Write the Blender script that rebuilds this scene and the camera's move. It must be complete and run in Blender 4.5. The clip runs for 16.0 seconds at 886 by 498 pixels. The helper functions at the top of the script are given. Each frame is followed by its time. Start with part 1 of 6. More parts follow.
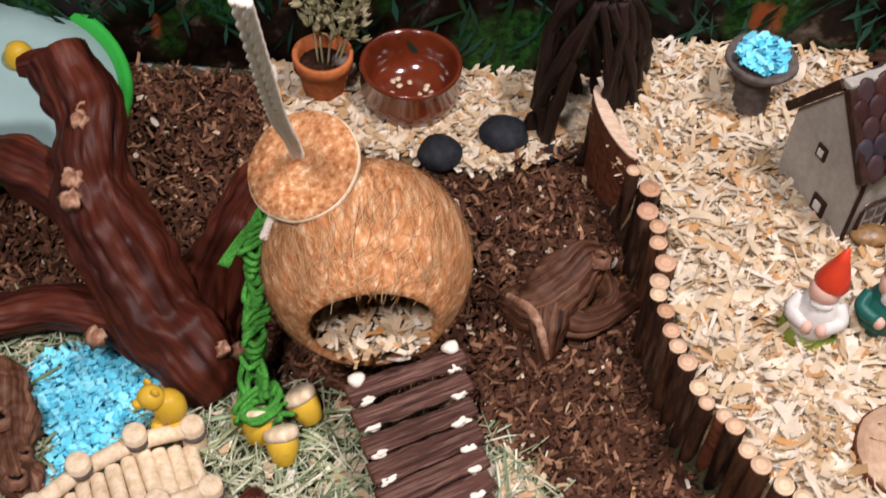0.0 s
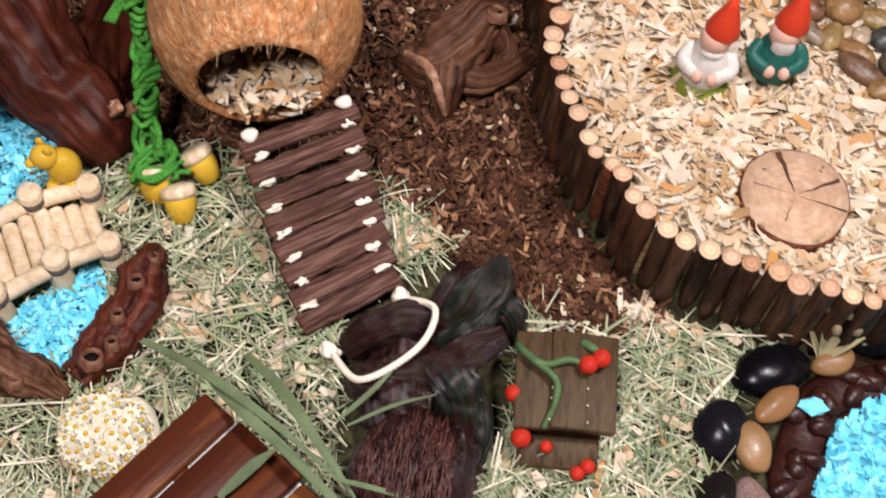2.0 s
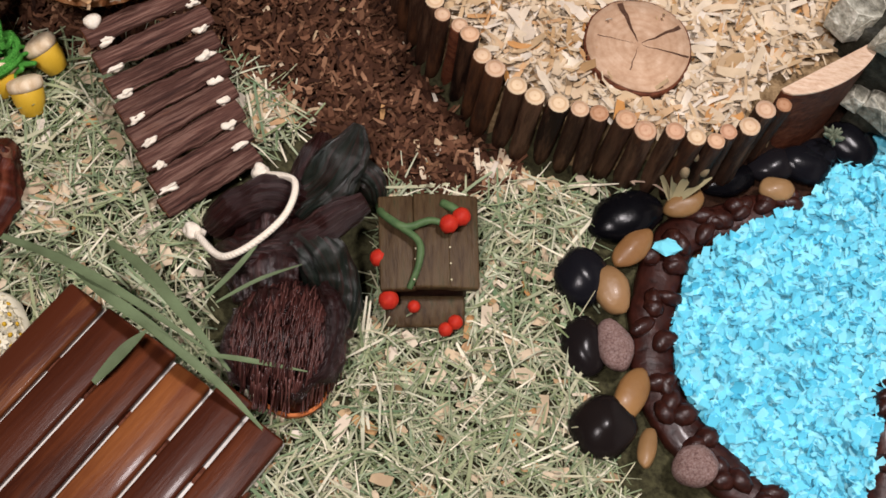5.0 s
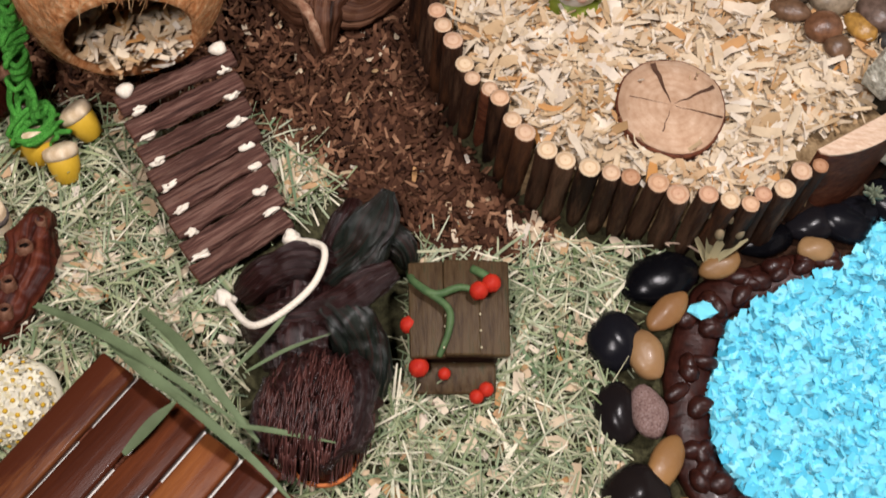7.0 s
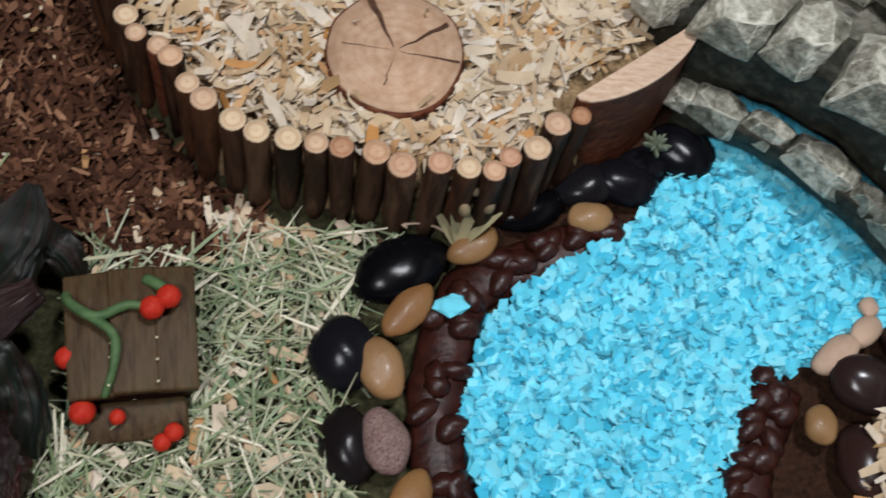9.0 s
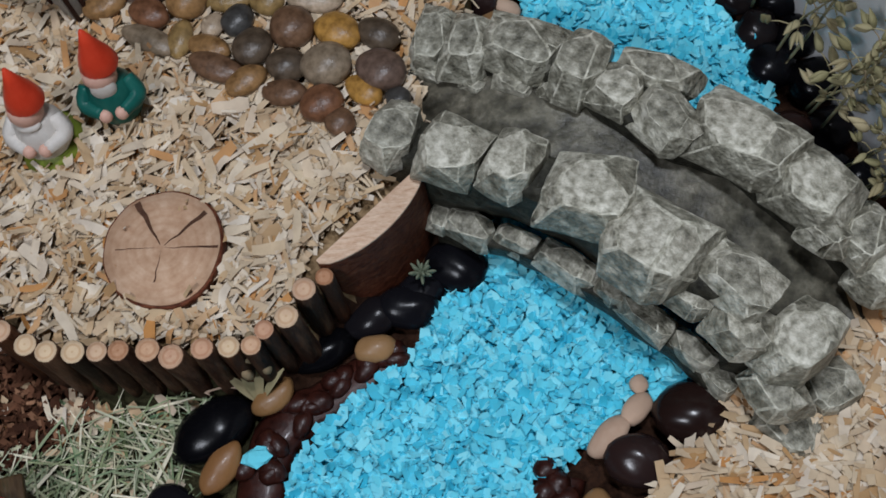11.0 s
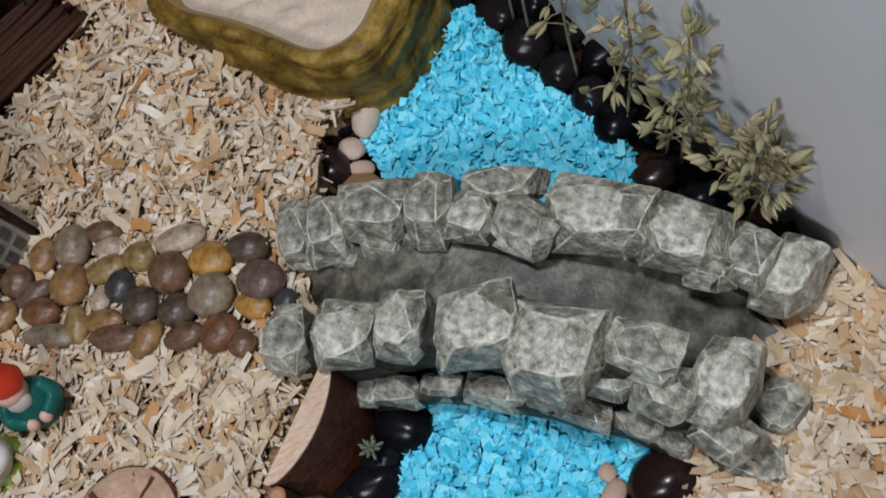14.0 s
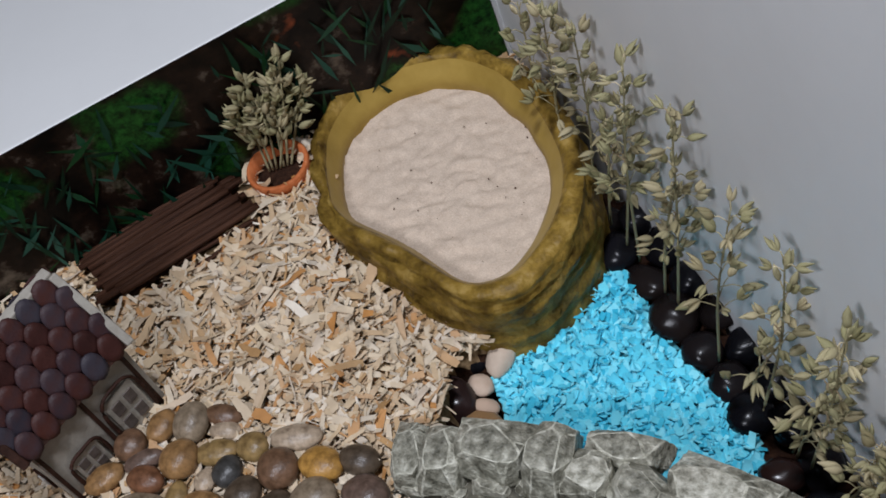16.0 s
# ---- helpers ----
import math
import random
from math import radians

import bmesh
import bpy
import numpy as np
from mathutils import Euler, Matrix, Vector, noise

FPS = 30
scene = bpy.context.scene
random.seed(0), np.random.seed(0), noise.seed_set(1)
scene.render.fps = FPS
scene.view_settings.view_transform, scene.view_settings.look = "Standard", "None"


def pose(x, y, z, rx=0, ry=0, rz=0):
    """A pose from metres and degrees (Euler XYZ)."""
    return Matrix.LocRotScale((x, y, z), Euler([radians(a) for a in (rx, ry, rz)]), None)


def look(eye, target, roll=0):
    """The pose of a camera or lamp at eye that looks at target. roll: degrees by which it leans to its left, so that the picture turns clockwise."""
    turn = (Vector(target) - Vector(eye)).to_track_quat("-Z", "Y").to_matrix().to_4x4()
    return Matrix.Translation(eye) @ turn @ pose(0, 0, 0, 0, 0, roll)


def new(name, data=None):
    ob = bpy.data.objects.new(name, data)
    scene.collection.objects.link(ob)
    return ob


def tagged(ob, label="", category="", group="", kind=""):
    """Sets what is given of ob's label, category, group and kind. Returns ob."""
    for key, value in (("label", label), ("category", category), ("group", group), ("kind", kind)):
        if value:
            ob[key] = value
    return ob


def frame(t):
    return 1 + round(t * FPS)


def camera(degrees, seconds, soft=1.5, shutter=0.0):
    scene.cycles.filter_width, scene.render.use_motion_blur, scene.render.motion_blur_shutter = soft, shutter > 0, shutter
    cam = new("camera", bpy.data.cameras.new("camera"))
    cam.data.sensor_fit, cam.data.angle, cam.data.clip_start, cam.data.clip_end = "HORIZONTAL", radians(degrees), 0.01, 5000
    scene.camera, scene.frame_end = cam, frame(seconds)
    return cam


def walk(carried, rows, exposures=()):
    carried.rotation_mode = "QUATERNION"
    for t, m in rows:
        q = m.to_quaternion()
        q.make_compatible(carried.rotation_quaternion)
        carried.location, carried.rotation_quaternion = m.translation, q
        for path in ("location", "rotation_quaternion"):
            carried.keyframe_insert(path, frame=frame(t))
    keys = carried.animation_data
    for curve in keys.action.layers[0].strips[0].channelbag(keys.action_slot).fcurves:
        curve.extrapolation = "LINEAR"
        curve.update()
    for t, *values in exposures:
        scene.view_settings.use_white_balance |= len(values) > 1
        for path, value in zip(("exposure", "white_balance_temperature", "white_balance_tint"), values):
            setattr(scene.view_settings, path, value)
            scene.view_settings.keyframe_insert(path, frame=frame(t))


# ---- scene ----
cam = camera(38.27, 16.0, soft=1.6, shutter=0.3)
PATH = [
    (0, (-0.1810, -0.4865, 0.7613), (-0.2631, -0.1823, 0.3731), 3.60),
    (0.5, (-0.1846, -0.5023, 0.7487), (-0.2666, -0.2128, 0.3494), 3.22),
    (1, (-0.1740, -0.5058, 0.7421), (-0.2560, -0.2314, 0.3322), 2.56),
    (1.5, (-0.1445, -0.5015, 0.7400), (-0.2153, -0.2364, 0.3220), 3.66),
    (2, (-0.1354, -0.5001, 0.7511), (-0.1790, -0.2523, 0.3190), 6.82),
    (2.5, (-0.1176, -0.5076, 0.7509), (-0.1409, -0.2756, 0.3086), 8.95),
    (3, (-0.0987, -0.4895, 0.7655), (-0.1035, -0.2857, 0.3089), 11.70),
    (3.2, (-0.0915, -0.4916, 0.7607), (-0.0947, -0.2930, 0.3018), 11.52),
    (5.3, (-0.1171, -0.5139, 0.7583), (-0.1067, -0.2931, 0.3098), 13.54),
    (5.5, (-0.1120, -0.5105, 0.7622), (-0.1079, -0.2906, 0.3132), 12.03),
    (6, (-0.1306, -0.5079, 0.7631), (-0.1218, -0.2852, 0.3155), 13.21),
    (6.5, (-0.1258, -0.5073, 0.7636), (-0.1245, -0.2807, 0.3179), 11.53),
    (7, (-0.1021, -0.4823, 0.7681), (-0.1173, -0.2599, 0.3206), 7.23),
    (7.5, (-0.0983, -0.4221, 0.6598), (-0.1172, -0.1929, 0.2158), 5.87),
    (8, (-0.0857, -0.3968, 0.6191), (-0.0978, -0.1714, 0.1730), 6.30),
    (8.5, (-0.0245, -0.3742, 0.6259), (-0.0325, -0.1786, 0.1659), 6.46),
    (9, (0.0011, -0.3685, 0.6315), (0.0291, -0.1599, 0.1779), 13.48),
    (9.2, (0.0134, -0.3576, 0.6436), (0.0458, -0.1507, 0.1896), 13.94),
    (11.3, (0.2412, -0.2874, 0.7473), (0.1978, -0.1007, 0.2855), -19.11),
    (11.5, (0.2437, -0.2871, 0.7448), (0.2086, -0.0951, 0.2844), -17.85),
    (12, (0.2786, -0.2783, 0.7466), (0.2411, -0.0841, 0.2874), -22.39),
    (12.5, (0.2993, -0.2788, 0.7492), (0.2538, -0.0798, 0.2928), -30.36),
    (13, (0.3178, -0.2762, 0.7530), (0.2625, -0.0745, 0.2988), -37.93),
    (13.5, (0.3239, -0.2755, 0.7557), (0.2682, -0.0683, 0.3040), -41.38),
    (14, (0.3295, -0.2752, 0.7589), (0.2765, -0.0560, 0.3127), -40.19),
    (14.5, (0.3278, -0.2729, 0.7607), (0.2801, -0.0264, 0.3283), -35.43),
    (15, (0.3250, -0.2746, 0.7632), (0.2789, 0.0033, 0.3501), -29.69),
    (15.5, (0.3194, -0.2782, 0.7645), (0.2706, 0.0200, 0.3662), -26.32),
    (16, (0.3150, -0.2787, 0.7608), (0.2591, 0.0311, 0.3723), -25.46),
]
EXPOSURES = [(0, -0.2, 6200, 20), (3.2, -0.15, 6400, 21), (5.3, -0.55, 6400, 18), (7.5, -0.4, 6350, 17), (8.3, -0.35, 6250, 16), (9.0, -0.85, 5850, 10), (11.3, -1.27, 5600, 10), (13.5, -1.12, 5600, 11), (16, -0.97, 5600, 12)]
walk(cam, [(t, look(eye, target, roll)) for t, eye, target, roll in PATH], EXPOSURES)

# ---- light ----
world = bpy.data.worlds.new("room_air")
scene.world = world
world.use_nodes = True
world.node_tree.nodes["Background"].inputs[0].default_value = (0.95, 0.97, 1.0, 1)
world.node_tree.nodes["Background"].inputs[1].default_value = 0.004


def area_lamp(name, eye, target, size, watts, colour):
    data = bpy.data.lights.new(name, "AREA")
    data.shape, data.size, data.energy, data.color = "DISK", size, watts, colour
    ob = new(name, data)
    ob.matrix_world = look(eye, target)
    return ob


area_lamp("ceiling_lamp", (0.30, 0.0, 1.75), (0.05, 0.0, 0.0), 0.20, 34, (1.0, 0.96, 0.91))
area_lamp("ceiling_lamp", (-0.40, -0.85, 1.65), (-0.05, 0.0, 0.0), 0.30, 29, (1.0, 0.95, 0.90))

# ---- materials ----
def node(tree, kind, **values):
    n = tree.nodes.new(kind)
    for key, value in values.items():
        n.inputs[key].default_value = value
    return n


def surface(name, colours, scale=150.0, rough=0.7, bump=0.3, stretch=(1, 1, 1), source="noise", metallic=0.0, detail=6.0, bump_scale=None, coat=0.0, wear=0.25, along=False, shine=None, grain=0.35):
    """A grained surface: colours run over noise (or a random number per piece), with broad stains and fine relief."""
    m = bpy.data.materials.new(name)
    m.use_nodes = True
    t = m.node_tree
    p = t.nodes["Principled BSDF"]
    p.inputs["Roughness"].default_value = rough
    p.inputs["Metallic"].default_value = metallic
    p.inputs["Specular IOR Level"].default_value = shine if shine is not None else 0.5 if rough < 0.35 else 0.16
    p.inputs["Coat Weight"].default_value = coat
    p.inputs["Coat Roughness"].default_value = 0.12
    co = t.nodes.new("ShaderNodeTexCoord")
    mp = node(t, "ShaderNodeMapping", Scale=stretch)
    if along:
        co = t.nodes.new("ShaderNodeAttribute")
        co.attribute_name = "grain"
    t.links.new(co.outputs["Vector" if along else "Object"], mp.inputs["Vector"])
    fine = node(t, "ShaderNodeTexNoise", Scale=scale, Detail=detail, Roughness=0.65)
    t.links.new(mp.outputs[0], fine.inputs["Vector"])
    broad = node(t, "ShaderNodeTexNoise", Scale=scale * 0.13, Detail=3.0)
    t.links.new(mp.outputs[0], broad.inputs["Vector"])
    ramp = t.nodes.new("ShaderNodeValToRGB")
    els = ramp.color_ramp.elements
    while len(els) < len(colours):
        els.new(0.5)
    lo, hi = (0.3, 0.7) if source == "noise" else (0.0, 1.0)
    for i, c in enumerate(colours):
        els[i].position = lo + (hi - lo) * i / max(1, len(colours) - 1)
        els[i].color = (*c, 1)
    if source == "noise":
        t.links.new(fine.outputs["Fac"], ramp.inputs["Fac"])
    elif source == "island":
        g = t.nodes.new("ShaderNodeNewGeometry")
        t.links.new(g.outputs["Random Per Island"], ramp.inputs["Fac"])
    else:
        g = t.nodes.new("ShaderNodeObjectInfo")
        add = t.nodes.new("ShaderNodeMath")
        add.operation = "MULTIPLY_ADD"
        add.inputs[1].default_value = grain
        t.links.new(fine.outputs["Fac"], add.inputs[0])
        sub = t.nodes.new("ShaderNodeMath")
        sub.operation = "SUBTRACT"
        sub.inputs[1].default_value = grain * 0.5
        t.links.new(g.outputs["Random"], sub.inputs[0])
        t.links.new(sub.outputs[0], add.inputs[2])
        t.links.new(add.outputs[0], ramp.inputs["Fac"])
    mix = t.nodes.new("ShaderNodeMix")
    mix.data_type, mix.blend_type = "RGBA", "MULTIPLY"
    mix.inputs[0].default_value = wear * 2
    shade = t.nodes.new("ShaderNodeValToRGB")
    shade.color_ramp.elements[0].position, shade.color_ramp.elements[1].position = 0.3, 0.7
    shade.color_ramp.elements[0].color = (0.45, 0.42, 0.4, 1)
    t.links.new(broad.outputs["Fac"], shade.inputs["Fac"])
    t.links.new(ramp.outputs[0], mix.inputs[6])
    t.links.new(shade.outputs[0], mix.inputs[7])
    t.links.new(mix.outputs[2], p.inputs["Base Color"])
    if bump:
        b = node(t, "ShaderNodeBump", Strength=bump, Distance=0.002)
        if bump_scale:
            relief = node(t, "ShaderNodeTexNoise", Scale=bump_scale, Detail=4.0)
            t.links.new(mp.outputs[0], relief.inputs["Vector"])
            t.links.new(relief.outputs["Fac"], b.inputs["Height"])
        else:
            t.links.new(fine.outputs["Fac"], b.inputs["Height"])
        t.links.new(b.outputs[0], p.inputs["Normal"])
    return m


M_SHAVING = surface("pine_shavings", [(0.4439, 0.2561, 0.1002), (0.5859, 0.4268, 0.2506), (0.728, 0.6061, 0.4344), (0.5504, 0.3841, 0.2172), (0.8167, 0.7341, 0.6097), (0.6391, 0.4951, 0.3174), (0.7457, 0.6402, 0.4844), (0.6036, 0.4268, 0.2423), (0.799, 0.7, 0.5513), (0.6747, 0.5463, 0.3675), (0.5326, 0.2475, 0.0668), (0.6925, 0.5719, 0.4009)], 500, 0.75, 0.25, (1, 1, 1), "island")
# Darker than the shavings: shade between the flakes is put into this colour.
M_SHAVSHADE = surface("shaded_shavings_bed", [(0.12, 0.070, 0.030), (0.40, 0.28, 0.15)], 260, 0.9, 0.8)
M_PAPER = surface("brown_paper_bedding", [(0.0207, 0.008, 0.0047), (0.0978, 0.04, 0.0209), (0.046, 0.018, 0.0095), (0.1955, 0.088, 0.0475), (0.0633, 0.026, 0.0133), (0.1265, 0.055, 0.0285), (0.391, 0.21, 0.1187)], 400, 0.85, 0.2, (1, 1, 1), "island")
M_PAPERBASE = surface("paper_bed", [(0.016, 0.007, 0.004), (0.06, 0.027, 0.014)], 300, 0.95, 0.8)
M_HAY = surface("dried_hay", [(0.1175, 0.1691, 0.0664), (0.3918, 0.4346, 0.2415), (0.1959, 0.2776, 0.1449), (0.7052, 0.652, 0.4467), (0.1306, 0.2174, 0.1087), (0.95, 0.8813, 0.6762), (0.2873, 0.3743, 0.2174), (0.5224, 0.5071, 0.326)], 400, 0.65, 0.2, (1, 1, 1), "island")
M_BLUE = surface("blue_paper", [(0.07, 0.50, 0.70), (0.17, 0.70, 0.87), (0.32, 0.83, 0.95), (0.11, 0.60, 0.80), (0.22, 0.77, 0.92)], 300, 0.8, 0.3, (1, 1, 1), "island", wear=0.06)
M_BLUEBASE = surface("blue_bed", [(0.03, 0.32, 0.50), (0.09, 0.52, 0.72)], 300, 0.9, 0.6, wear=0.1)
M_RUNG = surface("rung_bark", [(0.016, 0.007, 0.006), (0.075, 0.032, 0.024), (0.14, 0.062, 0.046), (0.26, 0.15, 0.115), (0.20, 0.07, 0.035)], 4, 0.65, 0.9, (1, 1, 0.7), wear=0.45, along=True)
M_LOGBARK = surface("log_bark", [(0.018, 0.008, 0.005), (0.12, 0.058, 0.033), (0.045, 0.020, 0.012), (0.20, 0.108, 0.063), (0.060, 0.028, 0.017), (0.17, 0.070, 0.032), (0.03, 0.014, 0.009)], 150, 0.6, 1.0, (1, 1, 0.16), source="object", wear=0.5, grain=0.9)
M_BARKRED = surface("red_bark", [(0.055, 0.014, 0.007), (0.15, 0.045, 0.022), (0.24, 0.085, 0.04)], 240, 0.6, 0.6, (0.6, 1, 1))
M_ENDGRAIN = surface("cut_wood", [(0.50, 0.27, 0.15), (0.74, 0.49, 0.31), (0.60, 0.34, 0.22), (0.80, 0.62, 0.40), (0.66, 0.43, 0.29)], 300, 0.7, 0.3, source="object")
M_PALEWOOD = surface("pale_wood", [(0.58, 0.41, 0.23), (0.76, 0.60, 0.40), (0.88, 0.75, 0.55)], 160, 0.6, 0.3, (1, 1, 0.3))
M_SAWN = surface("sawn_board", [(0.58, 0.37, 0.24), (0.72, 0.52, 0.37), (0.84, 0.66, 0.50)], 420, 0.75, 0.8, (0.35, 1.2, 1), wear=0.12)
M_SLICE = surface("slice_face", [(0.46, 0.28, 0.17), (0.56, 0.37, 0.24), (0.66, 0.47, 0.33)], 120, 0.7, 0.15, wear=0.2)
def growth_rings(m, spacing, dark):
    """Concentric year rings round the object's own axis, darker at the pith."""
    t = m.node_tree
    p = t.nodes["Principled BSDF"]
    before = p.inputs["Base Color"].links[0].from_socket
    co = t.nodes.new("ShaderNodeTexCoord")
    wave = node(t, "ShaderNodeTexWave", Scale=spacing, Distortion=2.5, Detail=2.0)
    wave.wave_type, wave.rings_direction = "RINGS", "Z"
    t.links.new(co.outputs["Object"], wave.inputs["Vector"])
    ramp = t.nodes.new("ShaderNodeValToRGB")
    ramp.color_ramp.elements[0].color = (*dark, 1)
    ramp.color_ramp.elements[1].color = (1, 1, 1, 1)
    ramp.color_ramp.elements[1].position = 0.45
    t.links.new(wave.outputs["Fac"], ramp.inputs["Fac"])
    mix = t.nodes.new("ShaderNodeMix")
    mix.data_type, mix.blend_type = "RGBA", "MULTIPLY"
    mix.inputs[0].default_value = 1.0
    t.links.new(before, mix.inputs[6])
    t.links.new(ramp.outputs[0], mix.inputs[7])
    t.links.new(mix.outputs[2], p.inputs["Base Color"])


growth_rings(M_ENDGRAIN, 70.0, (0.86, 0.77, 0.70))
growth_rings(M_SLICE, 60.0, (0.94, 0.91, 0.88))
M_CRACK = surface("crack_shadow_wood", [(0.06, 0.03, 0.02), (0.12, 0.06, 0.035)], 200, 0.9, 0.3)
M_COCO = surface("coconut_husk", [(0.2688, 0.0896, 0.0291), (0.5376, 0.2128, 0.0739), (0.7392, 0.3696, 0.1624), (0.95, 0.728, 0.4816)], 200, 0.7, 0.9, (1, 1, 0.22), wear=0.35)
M_COCOIN = surface("coconut_inside", [(0.20, 0.11, 0.05), (0.45, 0.28, 0.14)], 200, 0.8, 0.4)
M_ROPE = surface("cotton_rope", [(0.78, 0.68, 0.52), (0.93, 0.87, 0.76)], 700, 0.85, 0.12, wear=0.06)
M_YARN = surface("green_yarn", [(0.03, 0.20, 0.02), (0.08, 0.40, 0.05), (0.22, 0.62, 0.13)], 1100, 0.85, 0.9)
M_DRIFT = surface("driftwood", [(0.008, 0.002, 0.0015), (0.062, 0.013, 0.007), (0.115, 0.027, 0.014), (0.19, 0.055, 0.030)], 2.4, 0.48, 0.6, (1, 1, 0.3), wear=0.45, along=True)
M_DRIFT2 = surface("grained_driftwood", [(0.010, 0.004, 0.002), (0.085, 0.032, 0.016), (0.16, 0.072, 0.04), (0.30, 0.16, 0.095)], 4, 0.5, 0.8, (1, 1, 0.3), wear=0.45, along=True)
M_KNOT = surface("pale_knot", [(0.17, 0.07, 0.04), (0.34, 0.17, 0.10), (0.55, 0.36, 0.24)], 160, 0.7, 0.4)
M_RESIN = surface("dark_resin_root", [(0.003, 0.0011, 0.0011), (0.0165, 0.0037, 0.003), (0.036, 0.009, 0.0075), (0.0975, 0.0413, 0.036)], 14, 0.30, 1.0, (1, 1, 0.22), wear=0.45, along=True, shine=0.5)
M_RESING = surface("mossy_resin", [(0.0026, 0.0034, 0.0026), (0.0085, 0.0153, 0.011), (0.017, 0.0255, 0.0187), (0.0382, 0.0102, 0.0085), (0.0298, 0.0357, 0.0289)], 11, 0.30, 1.0, (1, 1, 0.25), wear=0.45, along=True, shine=0.5)
M_SHAG = surface("shaggy_maroon_resin", [(0.02, 0.006, 0.005), (0.07, 0.022, 0.018), (0.14, 0.055, 0.045), (0.05, 0.014, 0.012)], 300, 0.34, 0.2, (1, 1, 1), "island", shine=0.4)
M_VINE = surface("black_vine", [(0.006, 0.004, 0.003), (0.025, 0.013, 0.009), (0.06, 0.032, 0.022)], 4, 0.45, 0.7, (1, 1, 0.3), along=True)
M_STONE = surface("grey_bridge_stone", [(0.05, 0.048, 0.034), (0.18, 0.175, 0.132), (0.32, 0.312, 0.245), (0.50, 0.49, 0.40), (0.80, 0.785, 0.66)], 130, 0.40, 1.0, bump_scale=330, wear=0.4, detail=12.0, shine=0.35)
M_STONEPALE = surface("dry_brushed_stone", [(0.11, 0.107, 0.08), (0.33, 0.322, 0.25), (0.54, 0.527, 0.43), (0.76, 0.745, 0.63), (0.90, 0.885, 0.77)], 150, 0.42, 1.0, bump_scale=330, wear=0.4, detail=12.0, shine=0.35)
M_STONEEDGE = surface("dry_brushed_edge", [(0.14, 0.136, 0.10), (0.42, 0.41, 0.325), (0.70, 0.686, 0.57), (0.90, 0.885, 0.77)], 170, 0.5, 0.9, wear=0.3)


M_DECK = surface("grey_deck_stone", [(0.0263, 0.025, 0.0176), (0.063, 0.059, 0.0421), (0.1208, 0.113, 0.0833), (0.21, 0.197, 0.147), (0.42, 0.395, 0.3136)], 70, 0.34, 0.9, wear=0.5, detail=12.0)
# Dark joint colour that also holds the shade of gaps and arch underside.
M_JOINT = surface("shaded_joint_resin", [(0.010, 0.010, 0.007), (0.034, 0.033, 0.024), (0.085, 0.083, 0.062)], 140, 0.45, 0.9)
M_BLACK = surface("black_pebble", [(0.003, 0.003, 0.004), (0.009, 0.009, 0.012), (0.014, 0.010, 0.009)], 60, 0.22, 0.15, source="object", shine=0.15)
M_MATBLACK = surface("matt_black_stone", [(0.010, 0.011, 0.014), (0.03, 0.032, 0.038)], 160, 0.7, 0.3)
M_DARKSTONE = surface("dark_brown_pebble", [(0.010, 0.006, 0.005), (0.036, 0.017, 0.014), (0.016, 0.015, 0.017)], 60, 0.22, 0.08, source="object", coat=0.05, shine=0.22)
M_TAN = surface("tan_pebble", [(0.26, 0.135, 0.045), (0.42, 0.25, 0.11), (0.24, 0.105, 0.04), (0.38, 0.20, 0.07)], 45, 0.42, 0.2, source="object", coat=0.05, wear=0.45, bump_scale=220, shine=0.35)
M_PALEPEB = surface("pale_pebble", [(0.62, 0.46, 0.34), (0.55, 0.38, 0.27), (0.70, 0.58, 0.46)], 200, 0.6, 0.2, source="object")
M_BEAN = surface("glossy_brown_resin", [(0.014, 0.004, 0.003), (0.06, 0.016, 0.010)], 120, 0.36, 0.4, coat=0.08, shine=0.3)
M_TERRA = surface("terracotta", [(0.50, 0.13, 0.035), (0.64, 0.21, 0.07)], 200, 0.7, 0.15)
M_GLAZE = surface("brown_glaze", [(0.11, 0.018, 0.006), (0.19, 0.035, 0.012)], 30, 0.12, 0.05, coat=0.6)
M_OLIVE = surface("olive_resin", [(0.07, 0.0386, 0.006), (0.19, 0.1178, 0.02), (0.32, 0.2042, 0.036), (0.46, 0.3128, 0.085)], 60, 0.42, 1.0, wear=0.4, bump_scale=140)
M_OLIVEIN = surface("smooth_olive_resin", [(0.34, 0.2256, 0.045), (0.44, 0.3008, 0.07)], 40, 0.4, 0.15, wear=0.2)
M_SAND = surface("fine_sand", [(0.52, 0.41, 0.31), (0.72, 0.60, 0.48)], 900, 0.9, 0.9, wear=0.15, bump_scale=110)
M_PLASTIC = surface("frosted_plastic", [(0.82, 0.82, 0.82), (0.88, 0.88, 0.88)], 6, 0.45, 0.0, wear=0.06)
M_TABLE = surface("white_laminate", [(0.90, 0.90, 0.89), (0.93, 0.93, 0.92)], 8, 0.4, 0.0, wear=0.02)
M_GREEN = surface("green_plastic", [(0.02, 0.30, 0.03), (0.03, 0.38, 0.05)], 10, 0.3, 0.0, wear=0.05)
M_DISC = surface("pale_blue_plastic", [(0.26, 0.38, 0.36), (0.32, 0.45, 0.43)], 10, 0.4, 0.0, wear=0.1)
M_YELLOW = surface("yellow_paint", [(0.60, 0.36, 0.02), (0.72, 0.46, 0.05)], 60, 0.35, 0.1)
M_LEAF = surface("dried_leaf", [(0.08, 0.12, 0.055), (0.19, 0.25, 0.13), (0.13, 0.18, 0.09)], 300, 0.6, 0.4, (1, 1, 1), "island", wear=0.35)
